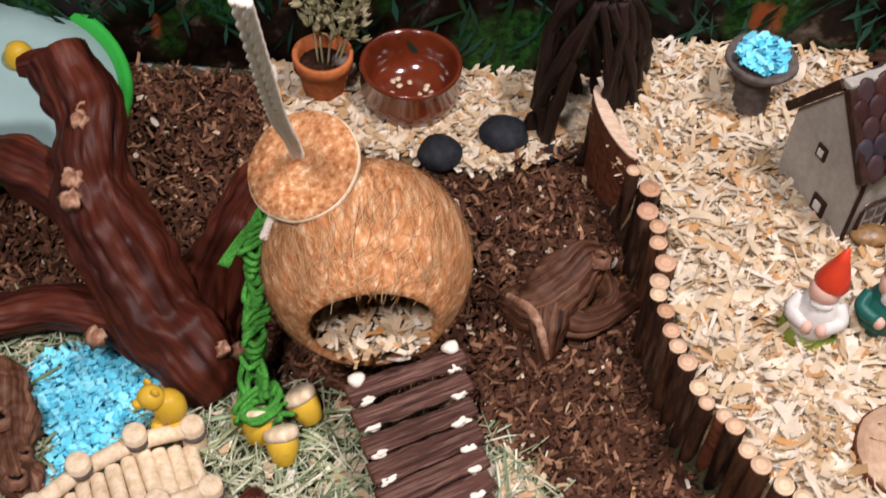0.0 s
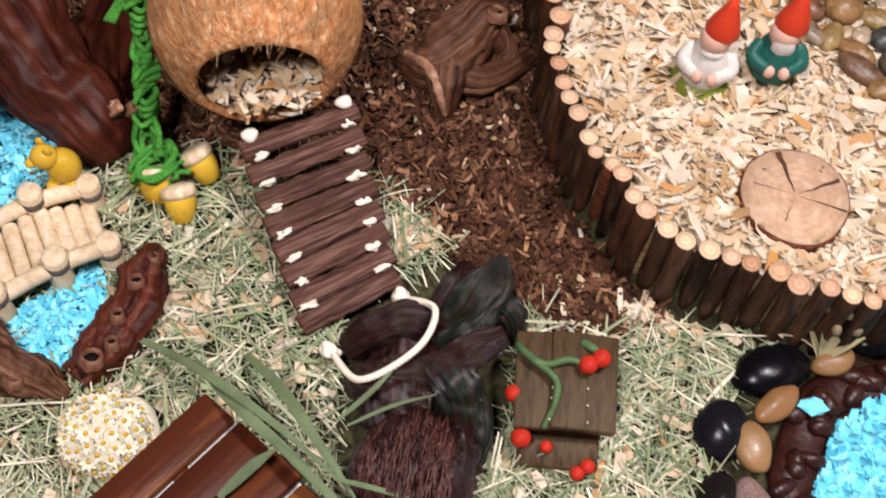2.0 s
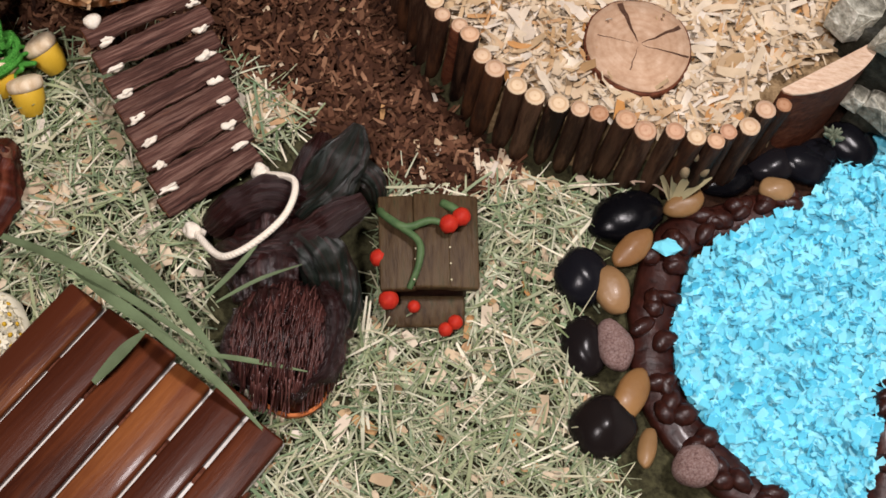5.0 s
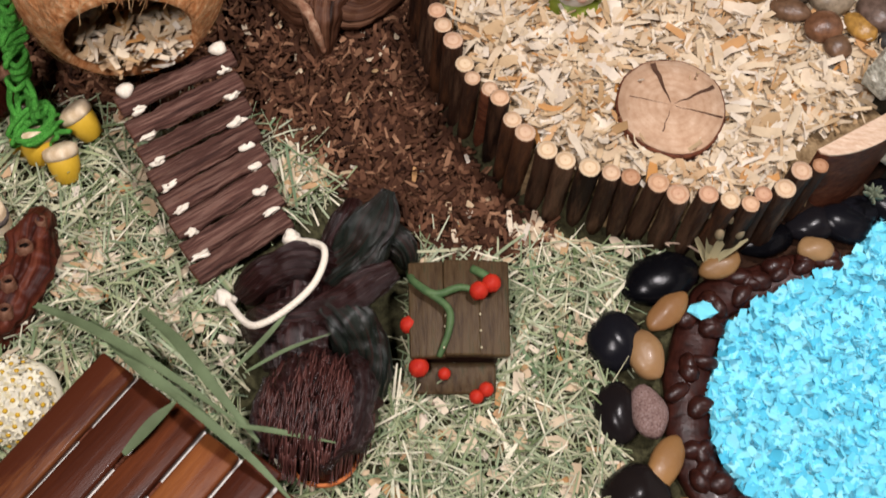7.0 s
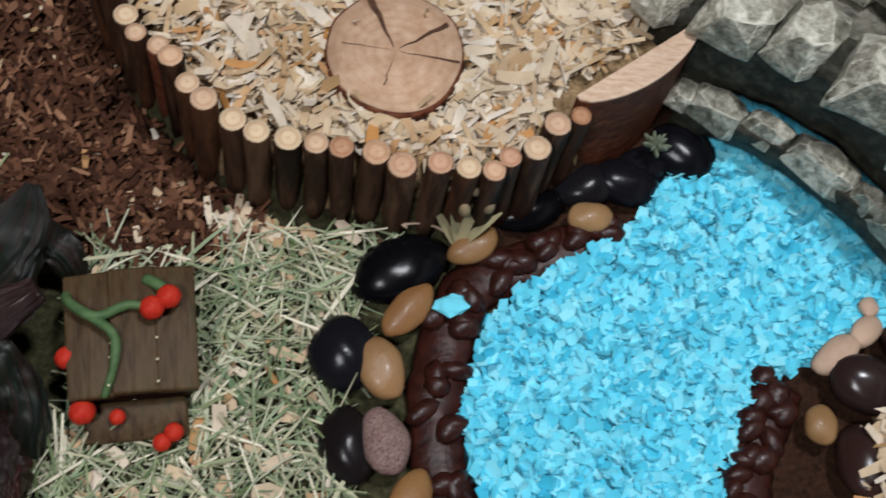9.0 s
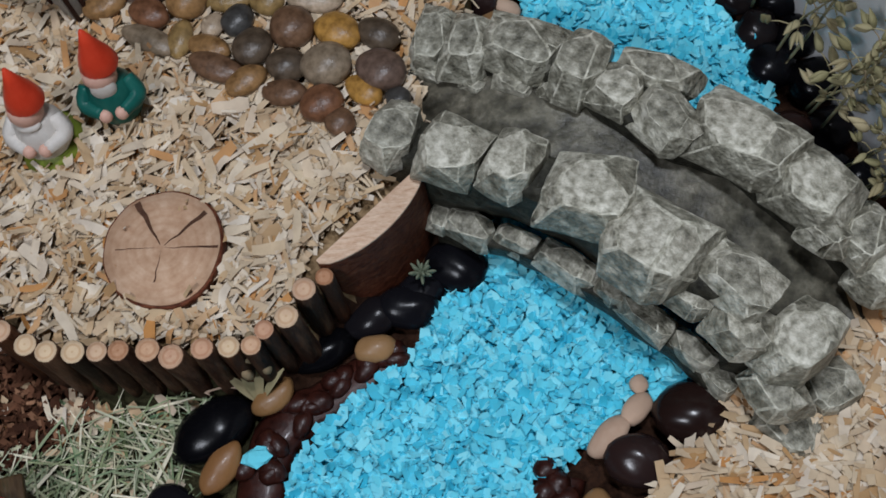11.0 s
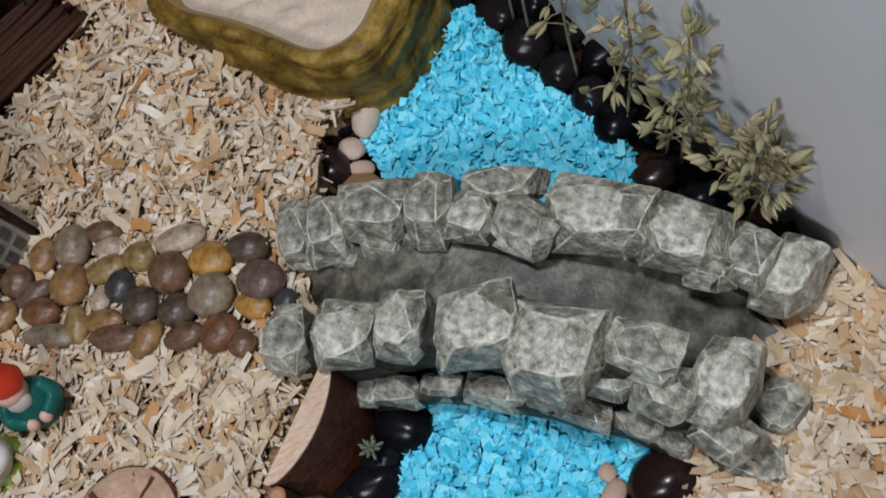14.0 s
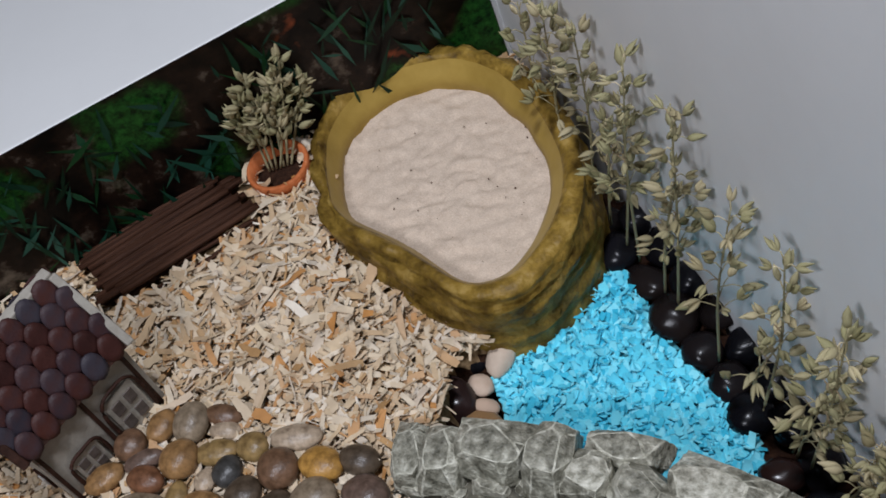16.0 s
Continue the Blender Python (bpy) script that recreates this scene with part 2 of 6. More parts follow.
M_SUCCULENT = surface("grey_green_leaf", [(0.10, 0.13, 0.085), (0.19, 0.22, 0.15), (0.28, 0.31, 0.23)], 200, 0.6, 0.3)
M_OAT = surface("dried_oat_heads", [(0.28, 0.25, 0.12), (0.50, 0.43, 0.25), (0.40, 0.36, 0.20), (0.68, 0.58, 0.38), (0.24, 0.17, 0.09)], 300, 0.65, 0.4, (1, 1, 1), "island")
M_PETAL = surface("cream_petals", [(0.78, 0.74, 0.56), (0.86, 0.82, 0.66), (0.74, 0.66, 0.40)], 300, 0.7, 0.2, (1, 1, 1), "island")
M_PAINTRED = surface("red_paint", [(0.62, 0.045, 0.015), (0.76, 0.075, 0.03)], 80, 0.35, 0.1)
M_SKIN = surface("pink_paint", [(0.70, 0.42, 0.32), (0.76, 0.48, 0.38)], 80, 0.4, 0.1)
M_WHITE = surface("white_paint", [(0.66, 0.62, 0.56), (0.80, 0.77, 0.72)], 120, 0.5, 0.3)
M_TEAL = surface("teal_paint", [(0.01, 0.09, 0.075), (0.025, 0.15, 0.12)], 80, 0.35, 0.2)
M_GRASSP = surface("green_paint", [(0.14, 0.20, 0.02), (0.24, 0.28, 0.04)], 100, 0.4, 0.2)
M_CARD = surface("grey_board_wall", [(0.36, 0.33, 0.28), (0.46, 0.43, 0.37)], 160, 0.8, 0.3)
M_TRIM = surface("dark_trim", [(0.02, 0.009, 0.006), (0.06, 0.025, 0.016)], 180, 0.6, 0.5)
M_SHINGLE = surface("purple_brown_shingle", [(0.0375, 0.0135, 0.012), (0.0713, 0.0255, 0.021), (0.0338, 0.0345, 0.0495), (0.0825, 0.0285, 0.021), (0.0562, 0.0495, 0.0638)], 120, 0.42, 0.5, source="object", wear=0.4)
M_TWIG = surface("dark_twig", [(0.0126, 0.0049, 0.0028), (0.0525, 0.021, 0.0105), (0.112, 0.0504, 0.0266)], 5, 0.6, 0.5, (1, 1, 0.4), along=True)
M_REDSLAT = surface("varnished_red_wood", [(0.022, 0.006, 0.003), (0.10, 0.024, 0.009), (0.055, 0.013, 0.006), (0.16, 0.042, 0.014), (0.34, 0.115, 0.032), (0.09, 0.022, 0.009)], 70, 0.40, 0.6, (1, 0.10, 1), source="object", coat=0.06, wear=0.5, grain=0.8)
M_CHEST = surface("brown_green_resin_wood", [(0.0225, 0.012, 0.0053), (0.0788, 0.0465, 0.021), (0.1125, 0.0713, 0.0338), (0.0562, 0.0525, 0.024)], 160, 0.42, 0.8, (1.4, 0.2, 1), wear=0.4)
M_STRAW = surface("strawberry_red", [(0.50, 0.02, 0.012), (0.66, 0.05, 0.02)], 200, 0.5, 0.4)
M_VINEGREEN = surface("painted_vine", [(0.06, 0.12, 0.045), (0.12, 0.20, 0.08)], 150, 0.45, 0.3)
M_GREYRESIN = surface("grey_brown_resin", [(0.07, 0.055, 0.05), (0.18, 0.15, 0.13)], 120, 0.6, 0.6)


def poster_material():
    """A printed forest floor: dark earth, moss along the foot, leaf blades and a few rust-red patches."""
    m = surface("forest_print", [(0.001, 0.001, 0.001), (0.003, 0.002, 0.0015), (0.015, 0.008, 0.005), (0.14, 0.11, 0.08)], 26, 0.35, 0.0, detail=8.0)
    t = m.node_tree
    p = t.nodes["Principled BSDF"]
    before = p.inputs["Base Color"].links[0].from_socket
    co = t.nodes.new("ShaderNodeTexCoord")
    moss = node(t, "ShaderNodeTexNoise", Scale=9.0, Detail=2.0)
    t.links.new(co.outputs["Object"], moss.inputs["Vector"])
    mask = t.nodes.new("ShaderNodeValToRGB")
    mask.color_ramp.elements[0].position, mask.color_ramp.elements[1].position = 0.55, 0.61
    t.links.new(moss.outputs["Fac"], mask.inputs["Fac"])
    blades = node(t, "ShaderNodeTexNoise", Scale=120.0, Detail=8.0, Roughness=0.75)
    t.links.new(co.outputs["Object"], blades.inputs["Vector"])
    green = t.nodes.new("ShaderNodeValToRGB")
    green.color_ramp.elements[0].position, green.color_ramp.elements[1].position = 0.38, 0.66
    green.color_ramp.elements[0].color, green.color_ramp.elements[1].color = (0.001, 0.006, 0.002, 1), (0.022, 0.10, 0.014, 1)
    t.links.new(blades.outputs["Fac"], green.inputs["Fac"])
    mix = t.nodes.new("ShaderNodeMix")
    mix.data_type = "RGBA"
    t.links.new(mask.outputs[0], mix.inputs[0])
    t.links.new(before, mix.inputs[6])
    t.links.new(green.outputs[0], mix.inputs[7])
    rust = node(t, "ShaderNodeTexNoise", Scale=13.0, Detail=5.0)
    shift = node(t, "ShaderNodeMapping", Location=(3.1, 1.7, 0.4))
    t.links.new(co.outputs["Object"], shift.inputs["Vector"])
    t.links.new(shift.outputs[0], rust.inputs["Vector"])
    rmask = t.nodes.new("ShaderNodeValToRGB")
    rmask.color_ramp.elements[0].position, rmask.color_ramp.elements[1].position = 0.63, 0.68
    t.links.new(rust.outputs["Fac"], rmask.inputs["Fac"])
    mix2 = t.nodes.new("ShaderNodeMix")
    mix2.data_type = "RGBA"
    t.links.new(rmask.outputs[0], mix2.inputs[0])
    t.links.new(mix.outputs[2], mix2.inputs[6])
    mix2.inputs[7].default_value = (0.26, 0.06, 0.02, 1)
    t.links.new(mix2.outputs[2], p.inputs["Base Color"])
    return m


M_POSTER = poster_material()

# ---- mesh helpers ----
def mesh_of(name, bm, mats, smooth=True):
    me = bpy.data.meshes.new(name)
    bm.normal_update()
    bm.to_mesh(me)
    bm.free()
    for m in mats if isinstance(mats, (list, tuple)) else [mats]:
        me.materials.append(m)
    if smooth:
        me.shade_smooth()
    return me


def part(name, bm, material, parent, label="", smooth=True, m=None):
    ob = new(name, mesh_of(name, bm, material, smooth))
    ob.parent = parent
    if m is not None:
        ob.matrix_local = m
    return tagged(ob, label)


def thing(name, label, category, group="", m=None, bm=None, material=None, smooth=True, kind=""):
    """A top-level thing: a mesh when bm is given, else an Empty at its base."""
    ob = new(name, mesh_of(name, bm, material, smooth) if bm is not None else None)
    if m is not None:
        ob.matrix_world = m
    if bm is None:
        ob.empty_display_size = 0.01
    return tagged(ob, label, category, group, kind)


def box(bm, sx, sy, sz, m=None, bevel=0.0, mat=0):
    made = bmesh.ops.create_cube(bm, size=1.0, matrix=(m or Matrix()) @ Matrix.Diagonal((sx, sy, sz, 1)))
    faces = {f for v in made["verts"] for f in v.link_faces}
    for f in faces:
        f.material_index = mat
    if bevel:
        edges = list({e for f in faces for e in f.edges})
        bmesh.ops.bevel(bm, geom=edges, offset=bevel, segments=2, affect="EDGES", profile=0.5)
    return bm


def lathe(bm, profile, seg=24, m=None, mat=0, wobble=0.0, seed=0, caps=True):
    m = m or Matrix()
    rings = []
    for r, z in profile:
        ring = []
        for k in range(seg):
            a = 2 * math.pi * k / seg
            w = 1 + wobble * noise.noise((math.cos(a) * 2 + seed, math.sin(a) * 2, z * 60 + seed))
            ring.append(bm.verts.new(m @ Vector((r * w * math.cos(a), r * w * math.sin(a), z))))
        rings.append(ring)
    for a, b in zip(rings, rings[1:]):
        for k in range(seg):
            f = bm.faces.new((a[k], a[(k + 1) % seg], b[(k + 1) % seg], b[k]))
            f.material_index = mat
    for ring, flip in ((rings[0], True), (rings[-1], False)) if caps else ():
        f = bm.faces.new(ring[::-1] if flip else ring)
        f.material_index = mat
    return bm


def curve_points(pts, n):
    """Points evenly along a smooth curve through pts (x, y, z, radius)."""
    p = [Vector(q) for q in pts]
    p = [p[0] * 2 - p[1]] + p + [p[-1] * 2 - p[-2]]
    out = []
    spans = len(p) - 3
    for k in range(n):
        u = k / (n - 1) * spans
        i = min(int(u), spans - 1)
        t = u - i
        a, b, c, d = p[i : i + 4]
        out.append(0.5 * (2 * b + (c - a) * t + (2 * a - 5 * b + 4 * c - d) * t * t + (3 * b - a - 3 * c + d) * t * t * t))
    return out


def tube(bm, pts, n=24, seg=10, rough=0.0, freq=40.0, mat=0, capmat=None, flat=1.0, seed=0.0, ridges=0.0, grooves=0.0):
    """A tapered limb through pts (x, y, z, radius), with an uneven skin."""
    line = curve_points([Vector((*q,)) for q in pts], n) if len(pts[0]) == 4 else None
    rings = []
    grain = bm.verts.layers.float_vector.get("grain") or bm.verts.layers.float_vector.new("grain")
    side, run = Vector((0, 0, 1)), 0.0
    for k, q in enumerate(line):
        here = Vector(q[:3])
        run += (here - Vector(line[max(k - 1, 0)][:3])).length
        ahead = (Vector(line[min(k + 1, n - 1)][:3]) - Vector(line[max(k - 1, 0)][:3])).normalized()
        across = ahead.cross(side)
        if across.length < 0.2:
            across = ahead.cross(Vector((1, 0, 0)))
        across.normalize()
        up = across.cross(ahead).normalized()
        ring = []
        for j in range(seg):
            a = 2 * math.pi * j / seg
            d = across * math.cos(a) + up * math.sin(a) * flat
            at = here + d * q[3]
            w = 1 + rough * (noise.noise(at * freq + Vector((seed, seed, 0))) + 0.4 * noise.noise(at * freq * 3.1 + Vector((0, seed, 0)))) + ridges * math.sin(a * 7 + seed + k * 0.1)
            g = Vector((math.cos(a), math.sin(a), run * 9 + seed))
            if grooves:
                cut = noise.noise(Vector((g.x * 3.2, g.y * 3.2, g.z * 1.6)) + Vector((seed, 0, 0)))
                cut2 = noise.noise(Vector((g.x * 8, g.y * 8, g.z * 2.4)) + Vector((0, seed, 0)))
                w -= grooves * (max(0.0, 1 - abs(cut) * 5) + 0.5 * max(0.0, 1 - abs(cut2) * 4))
            v = bm.verts.new(here + d * max(q[3], 1e-5) * w)
            v[grain] = g
            ring.append(v)
        rings.append(ring)
    for a, b in zip(rings, rings[1:]):
        for j in range(seg):
            f = bm.faces.new((a[j], a[(j + 1) % seg], b[(j + 1) % seg], b[j]))
            f.material_index = mat
    for ring, flip in ((rings[0], True), (rings[-1], False)):
        f = bm.faces.new(ring[::-1] if flip else ring)
        f.material_index = mat if capmat is None else capmat
    return bm


def rope_mesh(bm, pts, r, turns=12, n=80):
    """Three strands laid round one another along pts."""
    line = curve_points([Vector((*q, 0)) for q in pts], n)
    for s in range(3):
        strand = []
        for k, q in enumerate(line):
            here = Vector(q[:3])
            ahead = (Vector(line[min(k + 1, n - 1)][:3]) - Vector(line[max(k - 1, 0)][:3])).normalized()
            x = ahead.orthogonal().normalized() if k == 0 else (x - ahead * x.dot(ahead)).normalized()
            y = ahead.cross(x)
            a = 2 * math.pi * (s / 3 + turns * k / n)
            strand.append((*(here + (x * math.cos(a) + y * math.sin(a)) * r * 0.48), r * 0.66))
        tube(bm, strand, n * 2, 6)
    return bm


def pebble_mesh(bm, a, b, c, seed, lump=0.12, sub=3):
    made = bmesh.ops.create_icosphere(bm, subdivisions=sub, radius=1.0)
    for v in made["verts"]:
        d = v.co.normalized()
        w = 1 + lump * noise.noise(d * 1.3 + Vector((seed * 7.3, seed * 3.1, seed)))
        v.co = Vector((d.x * a, d.y * b, d.z * c)) * w
    return bm


def chiselled_mesh(bm, a, b, c, seed):
    """A roughly squared stone: a block cut by a few flat planes, with worn edges (second material)."""
    rnd = random.Random(seed)
    bmesh.ops.create_cube(bm, size=2.3)
    normals = [Vector(n) for n in ((1, 0, 0.05), (-1, 0, 0.05), (0, 1, 0.12), (0, -1, 0.12), (0, 0, 1))]
    cuts = [((n + Vector([rnd.uniform(-0.16, 0.16) for _ in range(3)])).normalized(), rnd.uniform(0.86, 0.96)) for n in normals]
    for k in range(15):
        an = k * 2.399 + rnd.uniform(-0.5, 0.5)
        z = 0.02 + 0.85 * ((k * 0.618) % 1.0)
        h = math.sqrt(1 - z * z)
        cuts.append((Vector((h * math.cos(an), h * math.sin(an), z)), rnd.uniform(0.92, 1.10)))
    for normal, far in cuts:
        geom = bm.verts[:] + bm.edges[:] + bm.faces[:]
        cut = bmesh.ops.bisect_plane(bm, geom=geom, plane_co=normal * far, plane_no=normal, clear_outer=True)
        rim = [e for e in cut["geom_cut"] if isinstance(e, bmesh.types.BMEdge)]
        if len(rim) > 2:
            bmesh.ops.contextual_create(bm, geom=rim)
    bmesh.ops.remove_doubles(bm, verts=bm.verts[:], dist=0.07)
    bmesh.ops.dissolve_degenerate(bm, dist=0.02, edges=bm.edges[:])
    for f in bm.faces:
        f.material_index = rnd.choice((0, 0, 2))
    made = bmesh.ops.bevel(bm, geom=bm.edges[:], offset=0.060, segments=2, profile=0.55, affect="EDGES", clamp_overlap=True)
    for f in made["faces"]:
        f.material_index = 1
    bmesh.ops.triangulate(bm, faces=[f for f in bm.faces if len(f.verts) > 4])
    for _ in range(2):
        long = [e for e in bm.edges if e.calc_length() > 0.22]
        bmesh.ops.subdivide_edges(bm, edges=long, cuts=1, use_grid_fill=True)
    for v in bm.verts:
        d = v.co.normalized()
        w = 1 + 0.08 * noise.noise(d * 1.7 + Vector((seed, 0, 0))) + 0.018 * noise.noise(v.co * 4 + Vector((0, seed, 0))) + 0.012 * noise.noise(v.co * 11 + Vector((0, 0, seed)))
        v.co = Vector((v.co.x * a, v.co.y * b, v.co.z * c)) * w
    return bm


def inside(poly, x, y):
    hit = np.zeros(np.shape(x), bool)
    n = len(poly)
    for i in range(n):
        (x0, y0), (x1, y1) = poly[i], poly[(i + 1) % n]
        cross = (y0 > y) != (y1 > y)
        with np.errstate(divide="ignore", invalid="ignore"):
            hit ^= cross & (x < (x1 - x0) * (y - y0) / (y1 - y0) + x0)
    return hit

# ---- plan ----
LOGS = [(-0.218, 0.167), (-0.203, 0.152), (-0.198, 0.133), (-0.189, 0.119), (-0.184, 0.106), (-0.178, 0.09), (-0.179, 0.073), (-0.176, 0.059), (-0.167, 0.048), (-0.161, 0.034), (-0.155, 0.022), (-0.145, 0.012), (-0.137, -0.003), (-0.129, -0.012), (-0.117, -0.018), (-0.108, -0.028), (-0.099, -0.039), (-0.09, -0.05), (-0.074, -0.056), (-0.061, -0.063), (-0.046, -0.062), (-0.031, -0.065), (-0.017, -0.066), (-0.004, -0.065), (0.013, -0.069), (0.028, -0.069), (0.043, -0.067), (0.056, -0.069), (0.066, -0.06), (0.079, -0.054), (0.086, -0.038), (0.098, -0.03)]
TOP = 0.078
PLATFORM = [(-0.262, 0.245)] + LOGS + [(0.158, 0.026), (0.155, 0.11), (0.19, 0.165), (0.197, 0.205), (0.225, 0.215), (0.30, 0.25), (0.30, 0.49), (-0.25, 0.33)]
RIVER = [(0.24, 0.25), (0.29, 0.272), (0.327, 0.266), (0.345, 0.19), (0.378, 0.10), (0.376, 0.06), (0.33, -0.02), (0.306, -0.083), (0.25, -0.115), (0.207, -0.14), (0.198, -0.195), (0.185, -0.30), (0.125, -0.262), (0.085, -0.228), (0.066, -0.202), (0.057, -0.172), (0.066, -0.12), (0.10, -0.085), (0.144, -0.055), (0.163, -0.015), (0.189, 0.006), (0.215, 0.08), (0.23, 0.15), (0.222, 0.193)]
POND_A = [(-0.583, -0.086), (-0.563, -0.069), (-0.537, -0.059), (-0.512, -0.055), (-0.49, -0.073), (-0.485, -0.111), (-0.484, -0.14), (-0.499, -0.175), (-0.523, -0.172), (-0.538, -0.14), (-0.566, -0.116)]
POND_B = [(-0.425, -0.151), (-0.41, -0.168), (-0.405, -0.196), (-0.405, -0.219), (-0.422, -0.235), (-0.444, -0.233), (-0.458, -0.215), (-0.457, -0.193), (-0.439, -0.174)]
RIGHT_BANK = [(0.33, -0.075), (0.375, -0.10), (0.395, -0.06), (0.42, -0.045), (0.46, -0.045), (0.50, -0.30), (0.26, -0.30), (0.27, -0.16), (0.29, -0.135)]
DARK_BANK = [(0.335, 0.31), (0.36, 0.31), (0.43, 0.03), (0.395, 0.015), (0.375, 0.09), (0.35, 0.18), (0.33, 0.25)]
BROWN = [(-0.26, 0.245), (-0.21, 0.16), (-0.17, 0.05), (-0.14, -0.01), (-0.10, -0.05), (-0.06, -0.07), (-0.055, -0.085), (-0.11, -0.11), (-0.17, -0.10), (-0.235, -0.05), (-0.30, -0.035), (-0.37, -0.055), (-0.43, -0.06), (-0.50, -0.05), (-0.85, -0.02), (-0.85, 0.16), (-0.54, 0.235), (-0.50, 0.19), (-0.42, 0.175), (-0.33, 0.185)]
UPPER_LEFT = [(-0.54, 0.235), (-0.50, 0.19), (-0.42, 0.175), (-0.33, 0.185), (-0.26, 0.235), (-0.25, 0.34), (-0.50, 0.25)]


def bed_height(x, y):
    x, y = np.asarray(x, float), np.asarray(y, float)
    z = np.zeros(x.shape)
    z = np.where(inside(UPPER_LEFT, x, y), 0.015, z)
    z = np.where(inside(RIGHT_BANK, x, y), 0.016, z)
    deck = inside(PLATFORM, x, y)
    z = np.where(deck, 0.058 - 0.05 * np.clip((x - 0.13) / 0.1, 0, 0.6) * np.clip((y - 0.12) / 0.1, 0, 1), z)
    z = np.where(inside(RIVER, x, y), 0.0, z)
    return z


# ---- the enclosure ----
def back_wall(x):
    return 0.40 + 0.27 * x


def right_wall(y):
    return 0.445 - 0.30 * y


def slab(name, a, b, z0, z1, thick, material, label, outward):
    """An upright panel from a to b, its thickness on the outward side."""
    a, b = Vector((*a, 0)), Vector((*b, 0))
    bm = bmesh.new()
    box(bm, (b - a).length, thick, z1 - z0, None, 0.001)
    mid = (a + b) / 2 + Vector(outward).normalized() * thick / 2
    turn = math.degrees(math.atan2(b.y - a.y, b.x - a.x))
    return thing(name, label, "wall", m=pose(mid.x, mid.y, (z0 + z1) / 2, 0, 0, turn), bm=bm, material=material, smooth=False, kind="structure")


corner = (0.3006, 0.4812)
left_back = (-0.95, back_wall(-0.95))
front_right = (right_wall(-0.62), -0.62)
front_left = (left_back[0] + 0.30 * (left_back[1] + 0.80) , -0.80)
slab("wall_back", left_back, corner, -0.02, 0.182, 0.004, M_PLASTIC, "frosted grey plastic back wall of the enclosure", (-0.32, 1, 0))
slab("wall_right", corner, front_right, -0.02, 0.46, 0.004, M_PLASTIC, "frosted grey plastic side wall of the enclosure", (1, 0.3, 0))
slab("wall_left", left_back, front_left, -0.02, 0.182, 0.004, M_PLASTIC, "frosted grey plastic far side wall", (-1, -0.3, 0))
slab("wall_front", front_left, front_right, -0.02, 0.182, 0.004, M_PLASTIC, "frosted grey plastic front wall", (0.1, -1, 0))
poster = slab("backdrop", (left_back[0] + 0.01, left_back[1] - 0.0005), (corner[0] - 0.004, corner[1] - 0.005), 0.0, 0.186, 0.0015, M_POSTER, "printed forest floor poster with moss and leaves lining the back wall", (0.32, -1, 0))

bm = bmesh.new()
rnd = random.Random(31)
for k in range(620):
    u, z = rnd.uniform(-0.60, 0.60), rnd.uniform(-0.06, 0.085)
    a, ln, w = rnd.uniform(0.4, 2.7), rnd.uniform(0.014, 0.046), rnd.uniform(0.0010, 0.0032)
    d, s = Vector((math.cos(a), 0, math.sin(a))), Vector((-math.sin(a), 0, math.cos(a)))
    c = Vector((u, -0.0012 - 0.00001 * k, z))
    if abs(c.z) < 0.075:
        bm.faces.new([bm.verts.new(v) for v in (c - d * ln / 2, c - d * ln * 0.1 - s * w, c + d * ln / 2, c - d * ln * 0.1 + s * w)])
part("leaf_print", bm, surface("printed_leaves", [(0.002, 0.010, 0.004), (0.007, 0.032, 0.015), (0.020, 0.075, 0.050), (0.004, 0.018, 0.008), (0.011, 0.05, 0.014), (0.04, 0.11, 0.085)], 300, 0.35, 0.0, (1, 1, 1), "island"), poster, "printed green leaf blades", smooth=False)

bm = bmesh.new()
bmesh.ops.create_grid(bm, x_segments=2, y_segments=2, size=6.0)
thing("floor", "white laminate table top under the enclosure", "floor", m=pose(0, 0, -0.03), bm=bm, material=M_TABLE, kind="structure")


